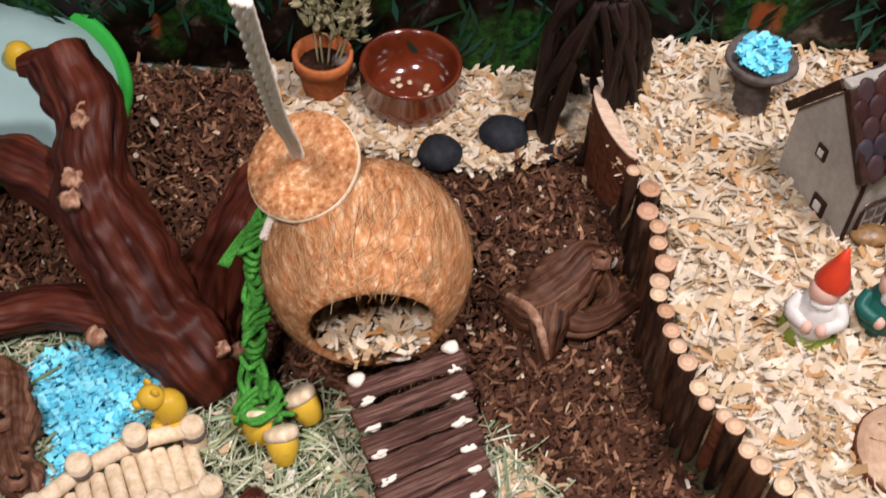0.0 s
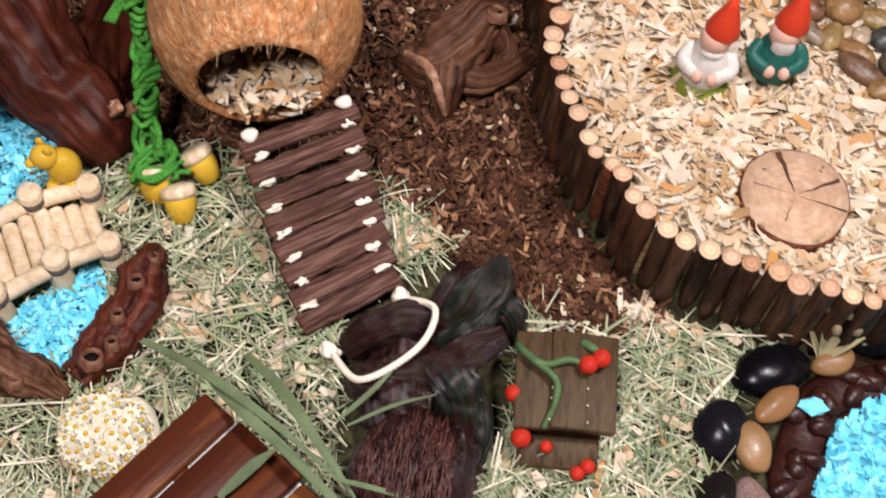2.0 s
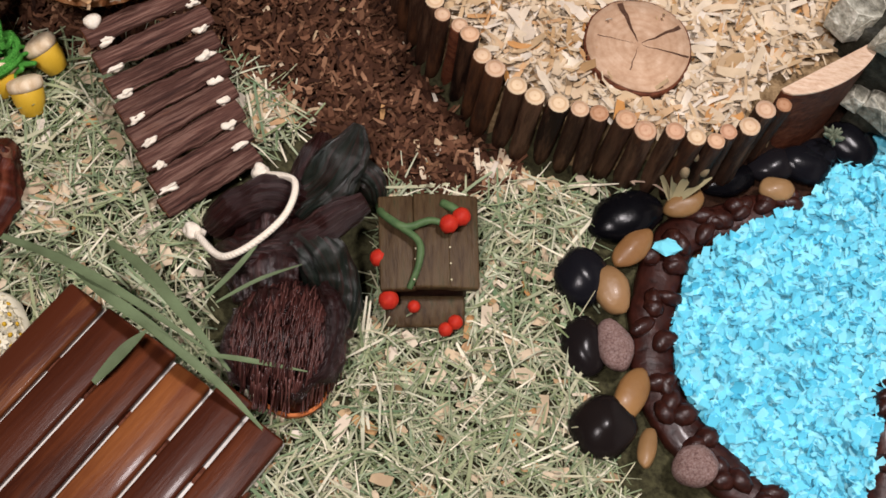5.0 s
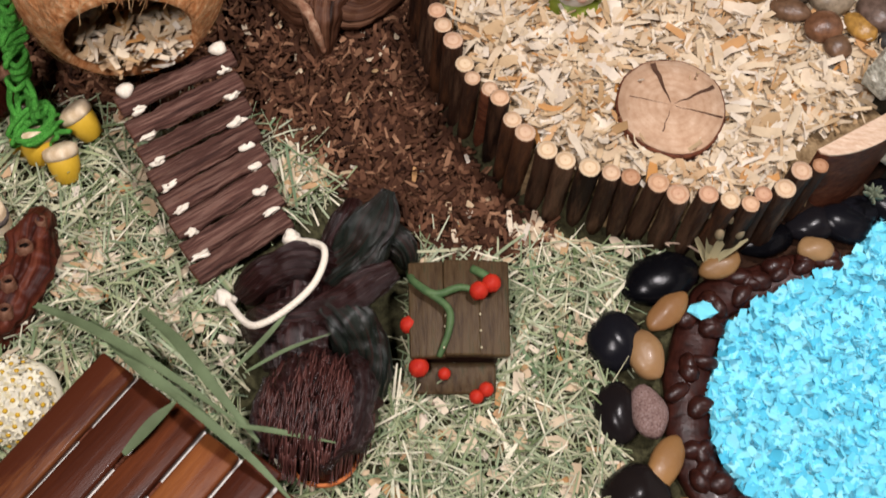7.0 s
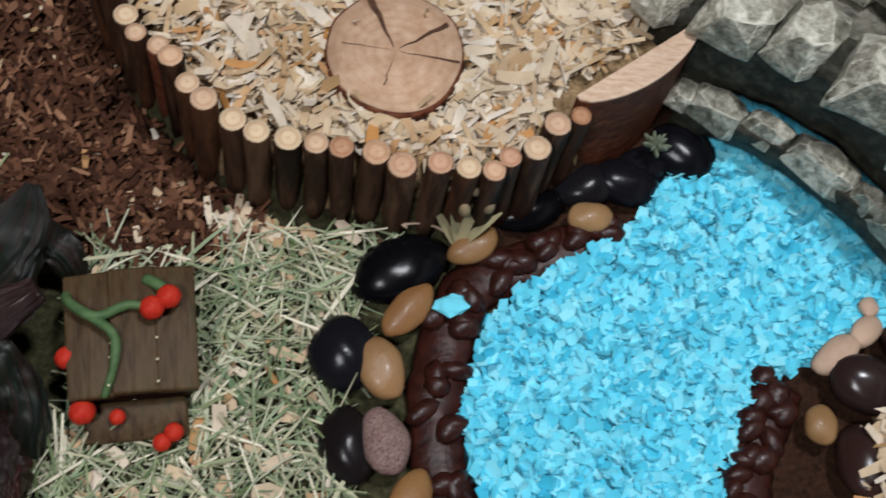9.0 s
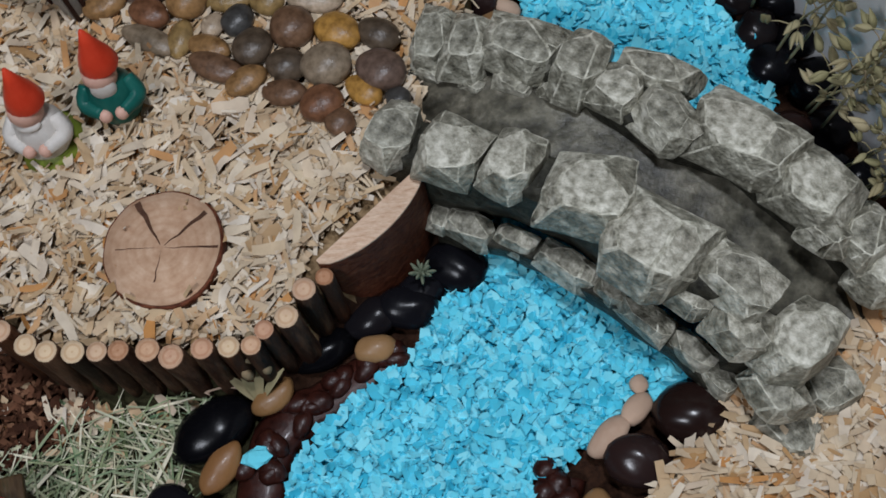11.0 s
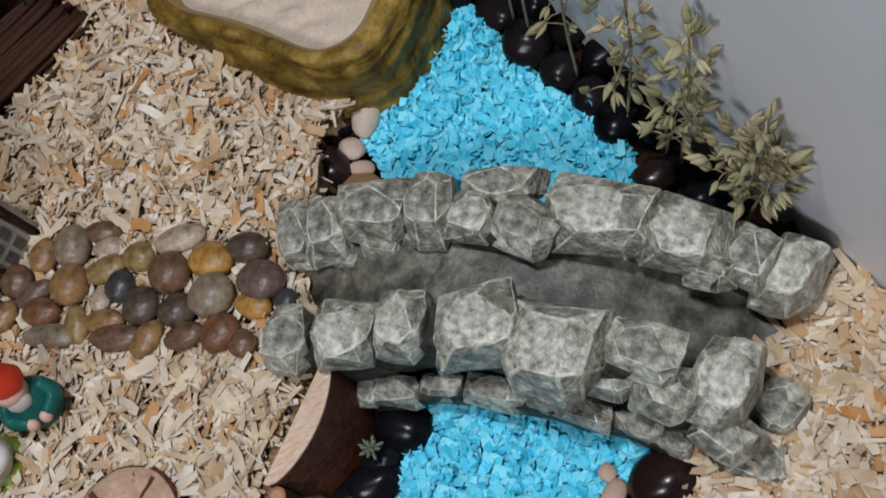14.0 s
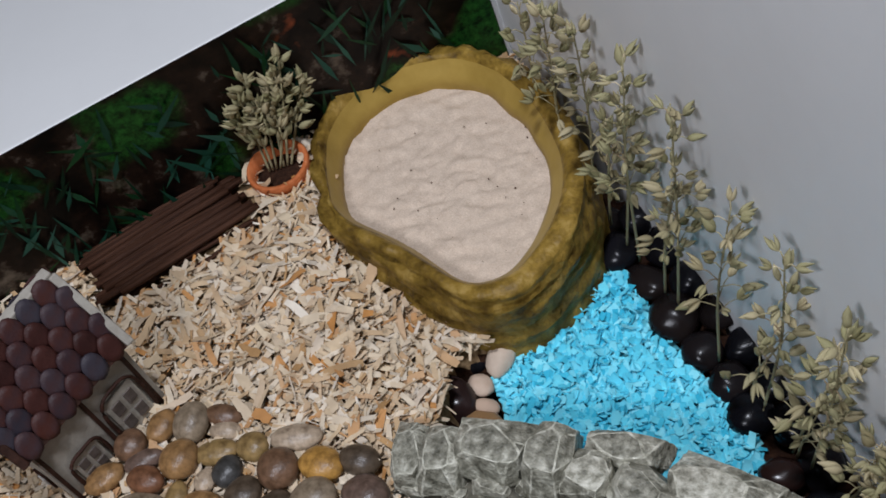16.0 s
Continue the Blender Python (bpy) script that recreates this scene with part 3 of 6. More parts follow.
def ground_sheet():
    xs, ys = np.arange(-0.96, 0.66, 0.006), np.arange(-0.80, 0.52, 0.006)
    gx, gy = np.meshgrid(xs, ys)
    gz = bed_height(gx, gy)
    for _ in range(2):
        gz[1:-1, 1:-1] = (gz[1:-1, 1:-1] * 2 + gz[:-2, 1:-1] + gz[2:, 1:-1] + gz[1:-1, :-2] + gz[1:-1, 2:]) / 6
    rng = np.random.default_rng(4)
    gz += rng.normal(0, 0.0007, gz.shape) - 0.003
    nx, ny = len(xs), len(ys)
    idx = np.arange(nx * ny).reshape(ny, nx)
    quads = np.stack([idx[:-1, :-1], idx[:-1, 1:], idx[1:, 1:], idx[1:, :-1]], -1).reshape(-1, 4)
    cx, cy = gx[:-1, :-1].ravel() + 0.003, gy[:-1, :-1].ravel() + 0.003
    keep = (cy < back_wall(cx) - 0.004) & (cx < right_wall(cy) - 0.003) & (cx > left_back[0] + 0.30 * (left_back[1] - cy) + 0.01)
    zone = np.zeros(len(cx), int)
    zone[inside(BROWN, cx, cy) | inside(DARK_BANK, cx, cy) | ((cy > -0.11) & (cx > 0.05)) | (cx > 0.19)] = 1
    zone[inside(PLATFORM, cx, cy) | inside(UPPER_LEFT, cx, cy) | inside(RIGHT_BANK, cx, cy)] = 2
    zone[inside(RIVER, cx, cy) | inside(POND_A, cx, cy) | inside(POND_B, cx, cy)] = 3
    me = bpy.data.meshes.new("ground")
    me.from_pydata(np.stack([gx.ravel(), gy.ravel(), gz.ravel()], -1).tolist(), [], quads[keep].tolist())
    for m in (M_HAYSHADE, M_PAPERBASE, M_SHAVSHADE, M_BLUEBASE):
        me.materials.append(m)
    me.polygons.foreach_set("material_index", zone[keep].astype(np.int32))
    me.shade_smooth()
    return tagged(new("ground", me), "layered bed of hay, paper and wood shavings with gap shade in its colour", "ground", kind="structure")


# Very dark: the shade between hay stalks is painted into the sheet.
M_HAYSHADE = surface("shaded_hay_bed", [(0.018, 0.016, 0.008), (0.09, 0.085, 0.04)], 260, 0.95, 0.8)
ground_sheet()


def scatter(poly, count, seed, avoid=()):
    """Random places inside a region of the plan."""
    rng = np.random.default_rng(seed)
    xs, ys = [p[0] for p in poly], [p[1] for p in poly]
    got = np.zeros((0, 2))
    while len(got) < count:
        q = rng.uniform((min(xs), min(ys)), (max(xs), max(ys)), (count * 3, 2))
        ok = inside(poly, q[:, 0], q[:, 1]) & (q[:, 1] < back_wall(q[:, 0]) - 0.008) & (q[:, 0] < right_wall(q[:, 1]) - 0.006)
        for a in avoid:
            ok &= ~inside(a, q[:, 0], q[:, 1])
        got = np.concatenate([got, q[ok]])
    return got[:count]


def clear_of(places, points, gap):
    """The places that keep a gap from all points."""
    d = np.min(np.linalg.norm(places[:, None, :] - np.array(points)[None], axis=-1), axis=1)
    return places[d > gap]


def chips(name, places, length, width, lift, tilt, curl, material, label, seed, base=None, segs=2, kind="stuff"):
    """Many loose bent strips lying about at places: one mesh of kind stuff."""
    rng = np.random.default_rng(seed)
    n = len(places)
    L = rng.uniform(*length, n)
    W = rng.uniform(*width, n)
    yaw, roll = rng.uniform(0, 2 * np.pi, n), rng.normal(0, tilt, n)
    pitch, bend = rng.normal(0, tilt * 0.7, n), rng.normal(0, curl, n)
    z = (bed_height(places[:, 0], places[:, 1]) if base is None else base) + rng.uniform(*lift, n)
    verts = []
    for s in range(segs + 1):
        u = s / segs - 0.5
        for e in (-0.5, 0.5):
            wide = W * (0.75 + 0.5 * rng.random(n)) * (1.0 if 0 < s < segs else 0.7)
            px, py = u * L, e * wide
            pz = bend * L * (u * u - 0.08) + px * np.sin(pitch) + py * np.sin(roll) + rng.normal(0, 0.06, n) * W
            verts.append(np.stack([places[:, 0] + px * np.cos(yaw) - py * np.sin(yaw), places[:, 1] + px * np.sin(yaw) + py * np.cos(yaw), z + pz], -1))
    v = np.stack(verts, 1).reshape(-1, 3)
    per = 2 * (segs + 1)
    one = np.array([[2 * s, 2 * s + 1, 2 * s + 3, 2 * s + 2] for s in range(segs)])
    faces = (one[None] + (np.arange(n) * per)[:, None, None]).reshape(-1, 4)
    me = bpy.data.meshes.new(name)
    me.from_pydata(v.tolist(), [], faces.tolist())
    me.materials.append(material)
    me.shade_smooth()
    return tagged(new(name, me), label, "bedding", kind=kind)


BOWL_MID = (0.228, 0.335)
SLICE = [(0.002 + 0.034 * math.cos(k * 0.7), -0.001 + 0.034 * math.sin(k * 0.7)) for k in range(9)]
TWIGS = [(-0.05, 0.310), (0.085, 0.356), (0.075, 0.43), (-0.07, 0.40)]
BOWL_HOLE = [(0.15, 0.38), (0.17, 0.44), (0.24, 0.46), (0.29, 0.42), (0.31, 0.33), (0.29, 0.25), (0.235, 0.22), (0.19, 0.28), (0.148, 0.32)]
POT_HOLE = [(0.104 + 0.023 * math.cos(k * 0.7), 0.400 + 0.023 * math.sin(k * 0.7)) for k in range(9)]
BOWL_RIM = [(BOWL_MID[0] + (x - BOWL_MID[0]) * 1.17, BOWL_MID[1] + (y - BOWL_MID[1]) * 1.17) for x, y in BOWL_HOLE]
LOG_LINE = LOGS + [(0.092 + 0.061 * k / 12, -0.018 + 0.053 * k / 12) for k in range(13)]
chips("wood_shavings", clear_of(scatter(PLATFORM, 14500, 1, [BOWL_RIM, RIVER, TWIGS, SLICE, POT_HOLE]), LOG_LINE, 0.013), (0.006, 0.027), (0.0009, 0.0056), (-0.003, 0.0080), 0.36, 0.8, M_SHAVING, "pale curled pine shavings covering the raised platform", 11)
chips("broad_shavings", clear_of(scatter(PLATFORM, 1000, 41, [BOWL_RIM, RIVER, TWIGS, SLICE, POT_HOLE]), LOG_LINE, 0.018), (0.013, 0.034), (0.0032, 0.0078), (0.003, 0.0095), 0.26, 0.6, M_SHAVING, "broad pale pine flakes lying on the shavings", 42, segs=4)
chips("wood_shavings", scatter(RIGHT_BANK, 3900, 2), (0.007, 0.030), (0.0015, 0.0080), (-0.002, 0.008), 0.35, 0.5, M_SHAVING, "pale curled pine shavings beside the stone bridge", 12)
chips("wood_shavings", scatter(UPPER_LEFT, 2200, 3, [[(-0.414 + 0.040 * math.cos(k), 0.240 + 0.040 * math.sin(k)) for k in range(6)]]), (0.005, 0.02), (0.002, 0.007), (-0.002, 0.006), 0.3, 0.5, M_SHAVING, "pale pine shavings round the brown glazed bowl", 13)
chips("paper_bedding", scatter(BROWN, 22000, 4), (0.005, 0.017), (0.0016, 0.0042), (-0.003, 0.009), 0.5, 1.4, M_PAPER, "shredded dark brown paper bedding", 14)
HAYZONE = [(-0.62, -0.04), (-0.44, -0.05), (-0.40, -0.045), (-0.30, -0.03), (-0.235, -0.045), (-0.17, -0.095), (-0.11, -0.105), (-0.055, -0.08), (0.03, -0.075), (0.0, -0.10), (-0.005, -0.20), (0.03, -0.27), (0.10, -0.40), (-0.60, -0.42)]
ROOT_FLOOR = [(-0.266, -0.122), (-0.225, -0.093), (-0.186, -0.054), (-0.156, -0.077), (-0.141, -0.114), (-0.136, -0.196), (-0.163, -0.206), (-0.161, -0.252), (-0.192, -0.273), (-0.233, -0.236), (-0.251, -0.176)]
hayspots = scatter(HAYZONE, 12500, 5, [POND_A, POND_B, ROOT_FLOOR])
chips("hay", hayspots, (0.012, 0.046), (0.0005, 0.0016), (-0.004, 0.012), 0.28, 0.6, M_HAY, "dried green meadow hay spread over the ground", 15, segs=3)
chips("hay_blades", scatter(HAYZONE, 1000, 25, [POND_A, POND_B, ROOT_FLOOR]), (0.016, 0.060), (0.0011, 0.0026), (0.001, 0.012), 0.30, 0.3, M_HAY, "broader green hay blades on top of the hay", 26, segs=4)
chips("hay_flakes", scatter(HAYZONE, 1000, 6, [POND_A, POND_B, ROOT_FLOOR]), (0.004, 0.012), (0.002, 0.006), (0.0, 0.009), 0.4, 0.6, M_SHAVING, "pale wood shavings strewn over the hay", 16)
SPILLS = [(-0.237, -0.068, 0.009, 40), (-0.356, -0.163, 0.01, 34), (-0.347, -0.099, 0.008, 18), (-0.068, -0.084, 0.01, 30)]
spill = np.random.default_rng(31)
for cx, cy, wide, many in SPILLS:
    at = np.stack([spill.normal(cx, wide, many), spill.normal(cy, wide, many)], -1)
    chips("spilled_shavings", at, (0.006, 0.020), (0.003, 0.007), (0.003, 0.009), 0.3, 0.5, M_SHAVING, "small heap of pale shavings spilled on the ground", int(cx * -900))
chips("strewn_shavings", scatter(BROWN, 260, 7), (0.004, 0.012), (0.002, 0.005), (0.002, 0.008), 0.4, 0.5, M_SHAVING, "few pale shavings strewn over brown paper", 17)
chips("blue_paper", scatter(RIVER, 15000, 8), (0.005, 0.0125), (0.003, 0.008), (-0.002, 0.010), 0.50, 1.5, M_BLUE, "crumpled bright blue paper shreds forming a stream", 18)
chips("blue_paper", scatter(POND_A, 1800, 9), (0.003, 0.009), (0.002, 0.006), (-0.001, 0.010), 0.5, 0.9, M_BLUE, "crumpled bright blue paper shreds forming a small pond", 19)
chips("blue_paper", scatter(POND_B, 900, 10), (0.003, 0.009), (0.002, 0.006), (-0.001, 0.009), 0.5, 0.9, M_BLUE, "crumpled bright blue paper shreds below the little bridge", 20)

# ---- the raised platform ----
def log_post(i, x, y, orange=False):
    rnd = random.Random(i)
    nxt = LOGS[min(i + 1, len(LOGS) - 1)]
    prv = LOGS[max(i - 1, 0)]
    r = min(0.0085, max(0.0056, 0.25 * (math.dist((x, y), nxt) + math.dist((x, y), prv)) * rnd.uniform(0.86, 0.98)))
    post = thing("log_post", "bark-covered round log post of the platform edge", "log post", "log palisade", pose(x, y, -0.004, rnd.uniform(-1.5, 1.5), rnd.uniform(-1.5, 1.5), rnd.uniform(0, 360)))
    h = TOP + 0.004 + rnd.uniform(-0.002, 0.0015)
    bm = bmesh.new()
    lathe(bm, [(r * 0.98, 0), (r * 1.03, h * 0.3), (r * 0.97, h * 0.6), (r, h - 0.001), (r * 0.97, h)], 14, None, 0, 0.12, i)
    part("bark", bm, M_BARKRED if orange else M_LOGBARK, post)
    bm = bmesh.new()
    lathe(bm, [(r * 0.95, h - 0.001), (r * 0.93, h + 0.0006), (r * 0.3, h + 0.0009)], 14, None, 0, 0.05, i)
    part("cut_end", bm, M_ENDGRAIN, post, "pale cut end")


for i, (x, y) in enumerate(LOGS):
    log_post(i, x, y, orange=i == 14)


def half_log(a, b, width, z, name_label):
    """A split log on edge: flat sawn top, barked rounded side."""
    a, b = Vector((*a, 0)), Vector((*b, 0))
    along = b - a
    out = Vector((along.y, -along.x, 0)).normalized()
    ob = thing("half_log", name_label, "half log", m=pose(0, 0, 0))
    n = 20
    bm, top = bmesh.new(), bmesh.new()
    edge = []
    for k in range(n + 1):
        u = k / n
        bulge = width * (math.sin(math.pi * u) ** 0.6) + 0.003
        edge.append(a + along * u + out * bulge)
    inner = [a + along * (k / n) for k in range(n + 1)][::-1]
    for mesh, lo, hi, grow in ((bm, -0.003, z - 0.0015, 0.001), (top, z - 0.0015, z, 0.0)):
        ring0 = [mesh.verts.new((p.x, p.y, lo)) for p in edge + inner]
        ring1 = [mesh.verts.new((p.x, p.y, hi)) for p in edge + inner]
        m = len(ring0)
        for k in range(m):
            mesh.faces.new((ring0[k], ring0[(k + 1) % m], ring1[(k + 1) % m], ring1[k]))
        mesh.faces.new(ring1)
        mesh.faces.new(ring0[::-1])
    part("bark", bm, M_BARKRED, ob, smooth=False)
    part("sawn_face", top, M_SAWN, ob, "pale sawn face", smooth=False)


half_log((0.096, -0.022), (0.157, 0.031), 0.0125, 0.082, "split log on edge with a pale sawn top beside the stream")
half_log((-0.262, 0.243), (-0.216, 0.178), 0.008, 0.080, "narrow split log at the end of the palisade")


def wood_slice():
    ob = thing("wood_slice", "cracked round wood slice lying on the shavings", "wood slice", m=pose(0.002, -0.001, 0.0585))
    bm = bmesh.new()
    lathe(bm, [(0.0355, 0), (0.0375, 0.003), (0.037, 0.009), (0.0365, 0.0105)], 40, None, 0, 0.06, 3)
    part("bark", bm, M_BARKRED, ob)
    bm = bmesh.new()
    prof = [(0.0358, 0.0104), (0.0354, 0.0114), (0.02, 0.0118), (0.004, 0.0118)]
    lathe(bm, prof, 40, None, 0, 0.05, 3)
    part("sawn_face", bm, M_SLICE, ob, "pinkish brown sawn face with growth rings")
    for ang, far, wide in ((118, 0.034, 0.0042), (38, 0.033, 0.003), (-4, 0.034, 0.0015), (-100, 0.022, 0.0008), (178, 0.028, 0.0006)):
        bm = bmesh.new()
        a = radians(ang)
        d, s = Vector((math.cos(a), math.sin(a), 0)), Vector((-math.sin(a), math.cos(a), 0))
        z = Vector((0, 0, 0.0121))
        n = 7
        rows = []
        for k in range(n):
            u = k / (n - 1)
            mid = d * (0.002 + (far - 0.002) * u) + s * 0.0012 * noise.noise((ang, u * 4, 0)) + z
            w = wide * (0.1 + 0.9 * u) * 0.5
            rows.append((bm.verts.new(mid + s * w), bm.verts.new(mid - s * w)))
        for p, q in zip(rows, rows[1:]):
            bm.faces.new((p[0], p[1], q[1], q[0]))
        part("crack", bm, M_CRACK, ob, "dark drying crack")


wood_slice()


def gnome(name, label, x, y, turn, robe, base):
    """A garden gnome ornament as one plain shape."""
    bm = bmesh.new()
    if base:
        lathe(bm, [(0.021, 0), (0.022, 0.004), (0.018, 0.009), (0.008, 0.011)], 20, None, 3, 0.1, 2)
    lathe(bm, [(0.013, 0.004), (0.0165, 0.012), (0.0155, 0.022), (0.011, 0.032), (0.006, 0.036)], 20, None, 1, 0.05, 5)
    lathe(bm, [(0.004, 0.030), (0.0095, 0.035), (0.0105, 0.040), (0.009, 0.045), (0.004, 0.047)], 18, None, 2)
    lathe(bm, [(0.011, 0.043), (0.0118, 0.045), (0.0095, 0.052), (0.005, 0.062), (0.0012, 0.072)], 18, pose(0, 0, 0, -4, 3), 0)
    for s in (-1, 1):
        tube(bm, [(s * 0.012, 0.002, 0.028, 0.005), (s * 0.016, -0.006, 0.022, 0.0052), (s * 0.006, -0.015, 0.021, 0.004)], 10, 8, mat=1)
        pebble_part = bmesh.ops.create_icosphere(bm, subdivisions=2, radius=0.0042, matrix=pose(s * 0.005, -0.016, 0.021))
        for f in {f for v in pebble_part["verts"] for f in v.link_faces}:
            f.material_index = 2
    beard = bmesh.ops.create_icosphere(bm, subdivisions=2, radius=0.008, matrix=pose(0, -0.007, 0.034) @ Matrix.Diagonal((1, 0.6, 1.1 if not base else 0.4, 1)))
    for f in {f for v in beard["verts"] for f in v.link_faces}:
        f.material_index = 4
    return thing(name, label, "gnome", "garden gnomes", pose(x, y, 0.057, 0, 0, turn) @ Matrix.Diagonal((1.02, 1.02, 1.2, 1)), bm, [M_PAINTRED, robe, M_SKIN, M_GRASSP, M_WHITE])


gnome("garden_gnome", "painted gnome in pale robe and red pointed hat on green mound", -0.073, 0.080, 0, M_WHITE, True)
gnome("garden_gnome", "small painted gnome in teal with white beard and red pointed hat", -0.029, 0.100, 8, M_TEAL, False)


def pebbles(name, label, category, group, rows, material, z, thick=0.75, lump=0.14):
    """Single rounded stones: x, y, half length, half width, turn."""
    for k, (x, y, a, b, turn) in enumerate(rows):
        bm = bmesh.new()
        c = min(a, b) * thick
        pebble_mesh(bm, a, b, c, k + len(rows) * 1.7, lump)
        g = float(bed_height(np.array([x]), np.array([y]))[0]) if z is None else z
        thing(name, label, category, group, pose(x, y, g + c * 0.75, random.uniform(-8, 8), random.uniform(-8, 8), turn), bm, material)


PATH_TINTS = {
    "t": (0.30, 0.17, 0.065), "g": (0.27, 0.21, 0.14), "b": (0.17, 0.095, 0.052), "p": (0.46, 0.36, 0.25), "o": (0.30, 0.20, 0.075),
    "y": (0.46, 0.25, 0.055), "d": (0.10, 0.073, 0.048), "m": (0.15, 0.100, 0.075), "k": (0.060, 0.058, 0.054), "r": (0.20, 0.092, 0.045)}
PATH_KINDS = {"t": "smooth tan", "g": "smooth greyish tan", "b": "smooth brown", "p": "rough pale", "o": "smooth olive tan", "y": "smooth orange", "d": "smooth dark brown", "m": "smooth mauve brown", "k": "smooth dark grey", "r": "smooth red brown"}
PATH_STONES = [(0.0001, 0.199, 0.0089, 0.0123, -41, "t"), (0.0225, 0.194, 0.0119, 0.0142, -23, "g"), (0.0449, 0.1935, 0.0122, 0.0076, -23, "b"), (0.0455, 0.1814, 0.0106, 0.0064, -13, "p"), (0.064, 0.1625, 0.0116, 0.0097, -32, "o"), (0.0943, 0.1597, 0.0164, 0.0086, -11, "p"), (0.1094, 0.1338, 0.0146, 0.0117, -37, "y"), (0.1344, 0.1296, 0.0134, 0.0098, -31, "d"), (-0.0222, 0.1913, 0.0111, 0.0108, -23, "b"), (-0.014, 0.1777, 0.0133, 0.0072, 4, "m"), (0.013, 0.1686, 0.0128, 0.0132, -23, "t"), (0.0386, 0.1666, 0.0147, 0.0083, -9, "o"), (0.0454, 0.1498, 0.0093, 0.0108, -32, "k"), (0.0803, 0.1396, 0.0132, 0.0136, -2, "b"), (0.0288, 0.149, 0.0067, 0.0082, -22, "p"), (-0.0422, 0.1722, 0.0137, 0.0091, 16, "t")]
PATH_STONES += [(-0.0122, 0.1616, 0.0132, 0.0094, -30, "r"), (-0.0113, 0.1424, 0.0182, 0.0078, -29, "g"), (0.0083, 0.1408, 0.0074, 0.0122, -12, "o"), (0.0265, 0.1334, 0.0144, 0.0074, -24, "t"), (0.0554, 0.1287, 0.0117, 0.0121, -7, "d"), (0.0767, 0.1138, 0.0119, 0.0105, -12, "d"), (0.1015, 0.1107, 0.0147, 0.0133, -2, "g"), (0.1352, 0.1034, 0.015, 0.0128, -32, "m"), (0.124, 0.0917, 0.0124, 0.0081, -41, "y"), (0.0321, 0.1174, 0.0178, 0.0084, -26, "b"), (0.0512, 0.1065, 0.013, 0.0083, 32, "t"), (0.0749, 0.0954, 0.0139, 0.0082, -12, "b"), (0.0985, 0.0847, 0.0127, 0.011, 21, "r"), (0.1089, 0.0715, 0.0091, 0.0084, -22, "b"), (0.1447, 0.0841, 0.0077, 0.0074, -22, "k")]
for tint, (r, g, b) in PATH_TINTS.items():
    stone = surface("river_pebble", [(r * 0.5, g * 0.46, b * 0.42), (r, g, b), (min(0.8, r * 1.4), min(0.8, g * 1.4), min(0.8, b * 1.45))], 170, 0.36, 0.2, wear=0.4, bump_scale=420, shine=0.4)
    pebbles("path_pebble", PATH_KINDS[tint] + " river pebble of the path to the bridge", "pebble", "pebble path", [(x, y, a * 1.10, w * 1.10, turn) for x, y, a, w, turn, kind in PATH_STONES if kind == tint], stone, 0.0635, 0.72, 0.09)

# ---- stones along the stream ----
pebbles("black_stone", "smooth glossy black stone beside the blue stream", "stone", "stream edging", [(-0.006, -0.148, 0.0185, 0.021, 12), (0.017, -0.097, 0.0267, 0.0182, 33), (0.001, -0.195, 0.0155, 0.02, 12), (0.084, -0.052, 0.0207, 0.0128, 23), (0.116, -0.033, 0.0189, 0.0131, 23), (0.145, -0.019, 0.0199, 0.0128, 33), (0.018, -0.247, 0.0209, 0.0206, 68), (0.17, -0.005, 0.021, 0.0165, -24), (0.138, -0.028, 0.0196, 0.0146, -4), (0.208, 0.22, 0.0156, 0.0142, -28), (0.331, 0.27, 0.0171, 0.0158, 49), (0.344, 0.239, 0.0178, 0.0127, -63), (0.354, 0.203, 0.018, 0.0191, -20), (0.364, 0.171, 0.0148, 0.0152, -20), (0.374, 0.143, 0.0143, 0.0146, -19), (0.379, 0.115, 0.0157, 0.016, -19), (0.145, 0.106, 0.013, 0.012, 0)], M_BLACK, 0.0, 0.7)
pebbles("dark_stone", "smooth dark brown stone beside the blue stream", "stone", "stream edging", [(0.189, 0.188, 0.0173, 0.0238, 52), (0.301, -0.109, 0.0227, 0.0179, -8), (0.268, -0.134, 0.020, 0.016, -22), (0.384, 0.068, 0.0152, 0.0121, -18), (0.265, -0.177, 0.0137, 0.0207, 6)], M_DARKSTONE, 0.004, 0.75)
pebbles("tan_stone", "smooth tan pebble laid along the stream", "pebble", "stream edging", [(0.024, -0.121, 0.018, 0.0093, 56), (0.013, -0.155, 0.0116, 0.0173, 28), (0.033, -0.223, 0.0103, 0.0209, -20), (0.047, -0.255, 0.006, 0.0146, -5), (0.118, -0.055, 0.0130, 0.0088, 8), (0.055, -0.08, 0.0156, 0.0092, 33), (0.243, -0.159, 0.0092, 0.0107, 6), (0.209, 0.164, 0.014, 0.0084, -27)], M_TAN, 0.008, 0.7)
pebbles("speckled_stone", "speckled reddish brown pebble beside the stream", "pebble", "stream edging", [(0.019, -0.193, 0.0122, 0.0187, 22), (0.077, -0.262, 0.0147, 0.0136, 31)], surface("speckled_granite", [(0.09, 0.045, 0.04), (0.24, 0.15, 0.13), (0.34, 0.26, 0.24)], 700, 0.6, 0.2), 0.008, 0.7)
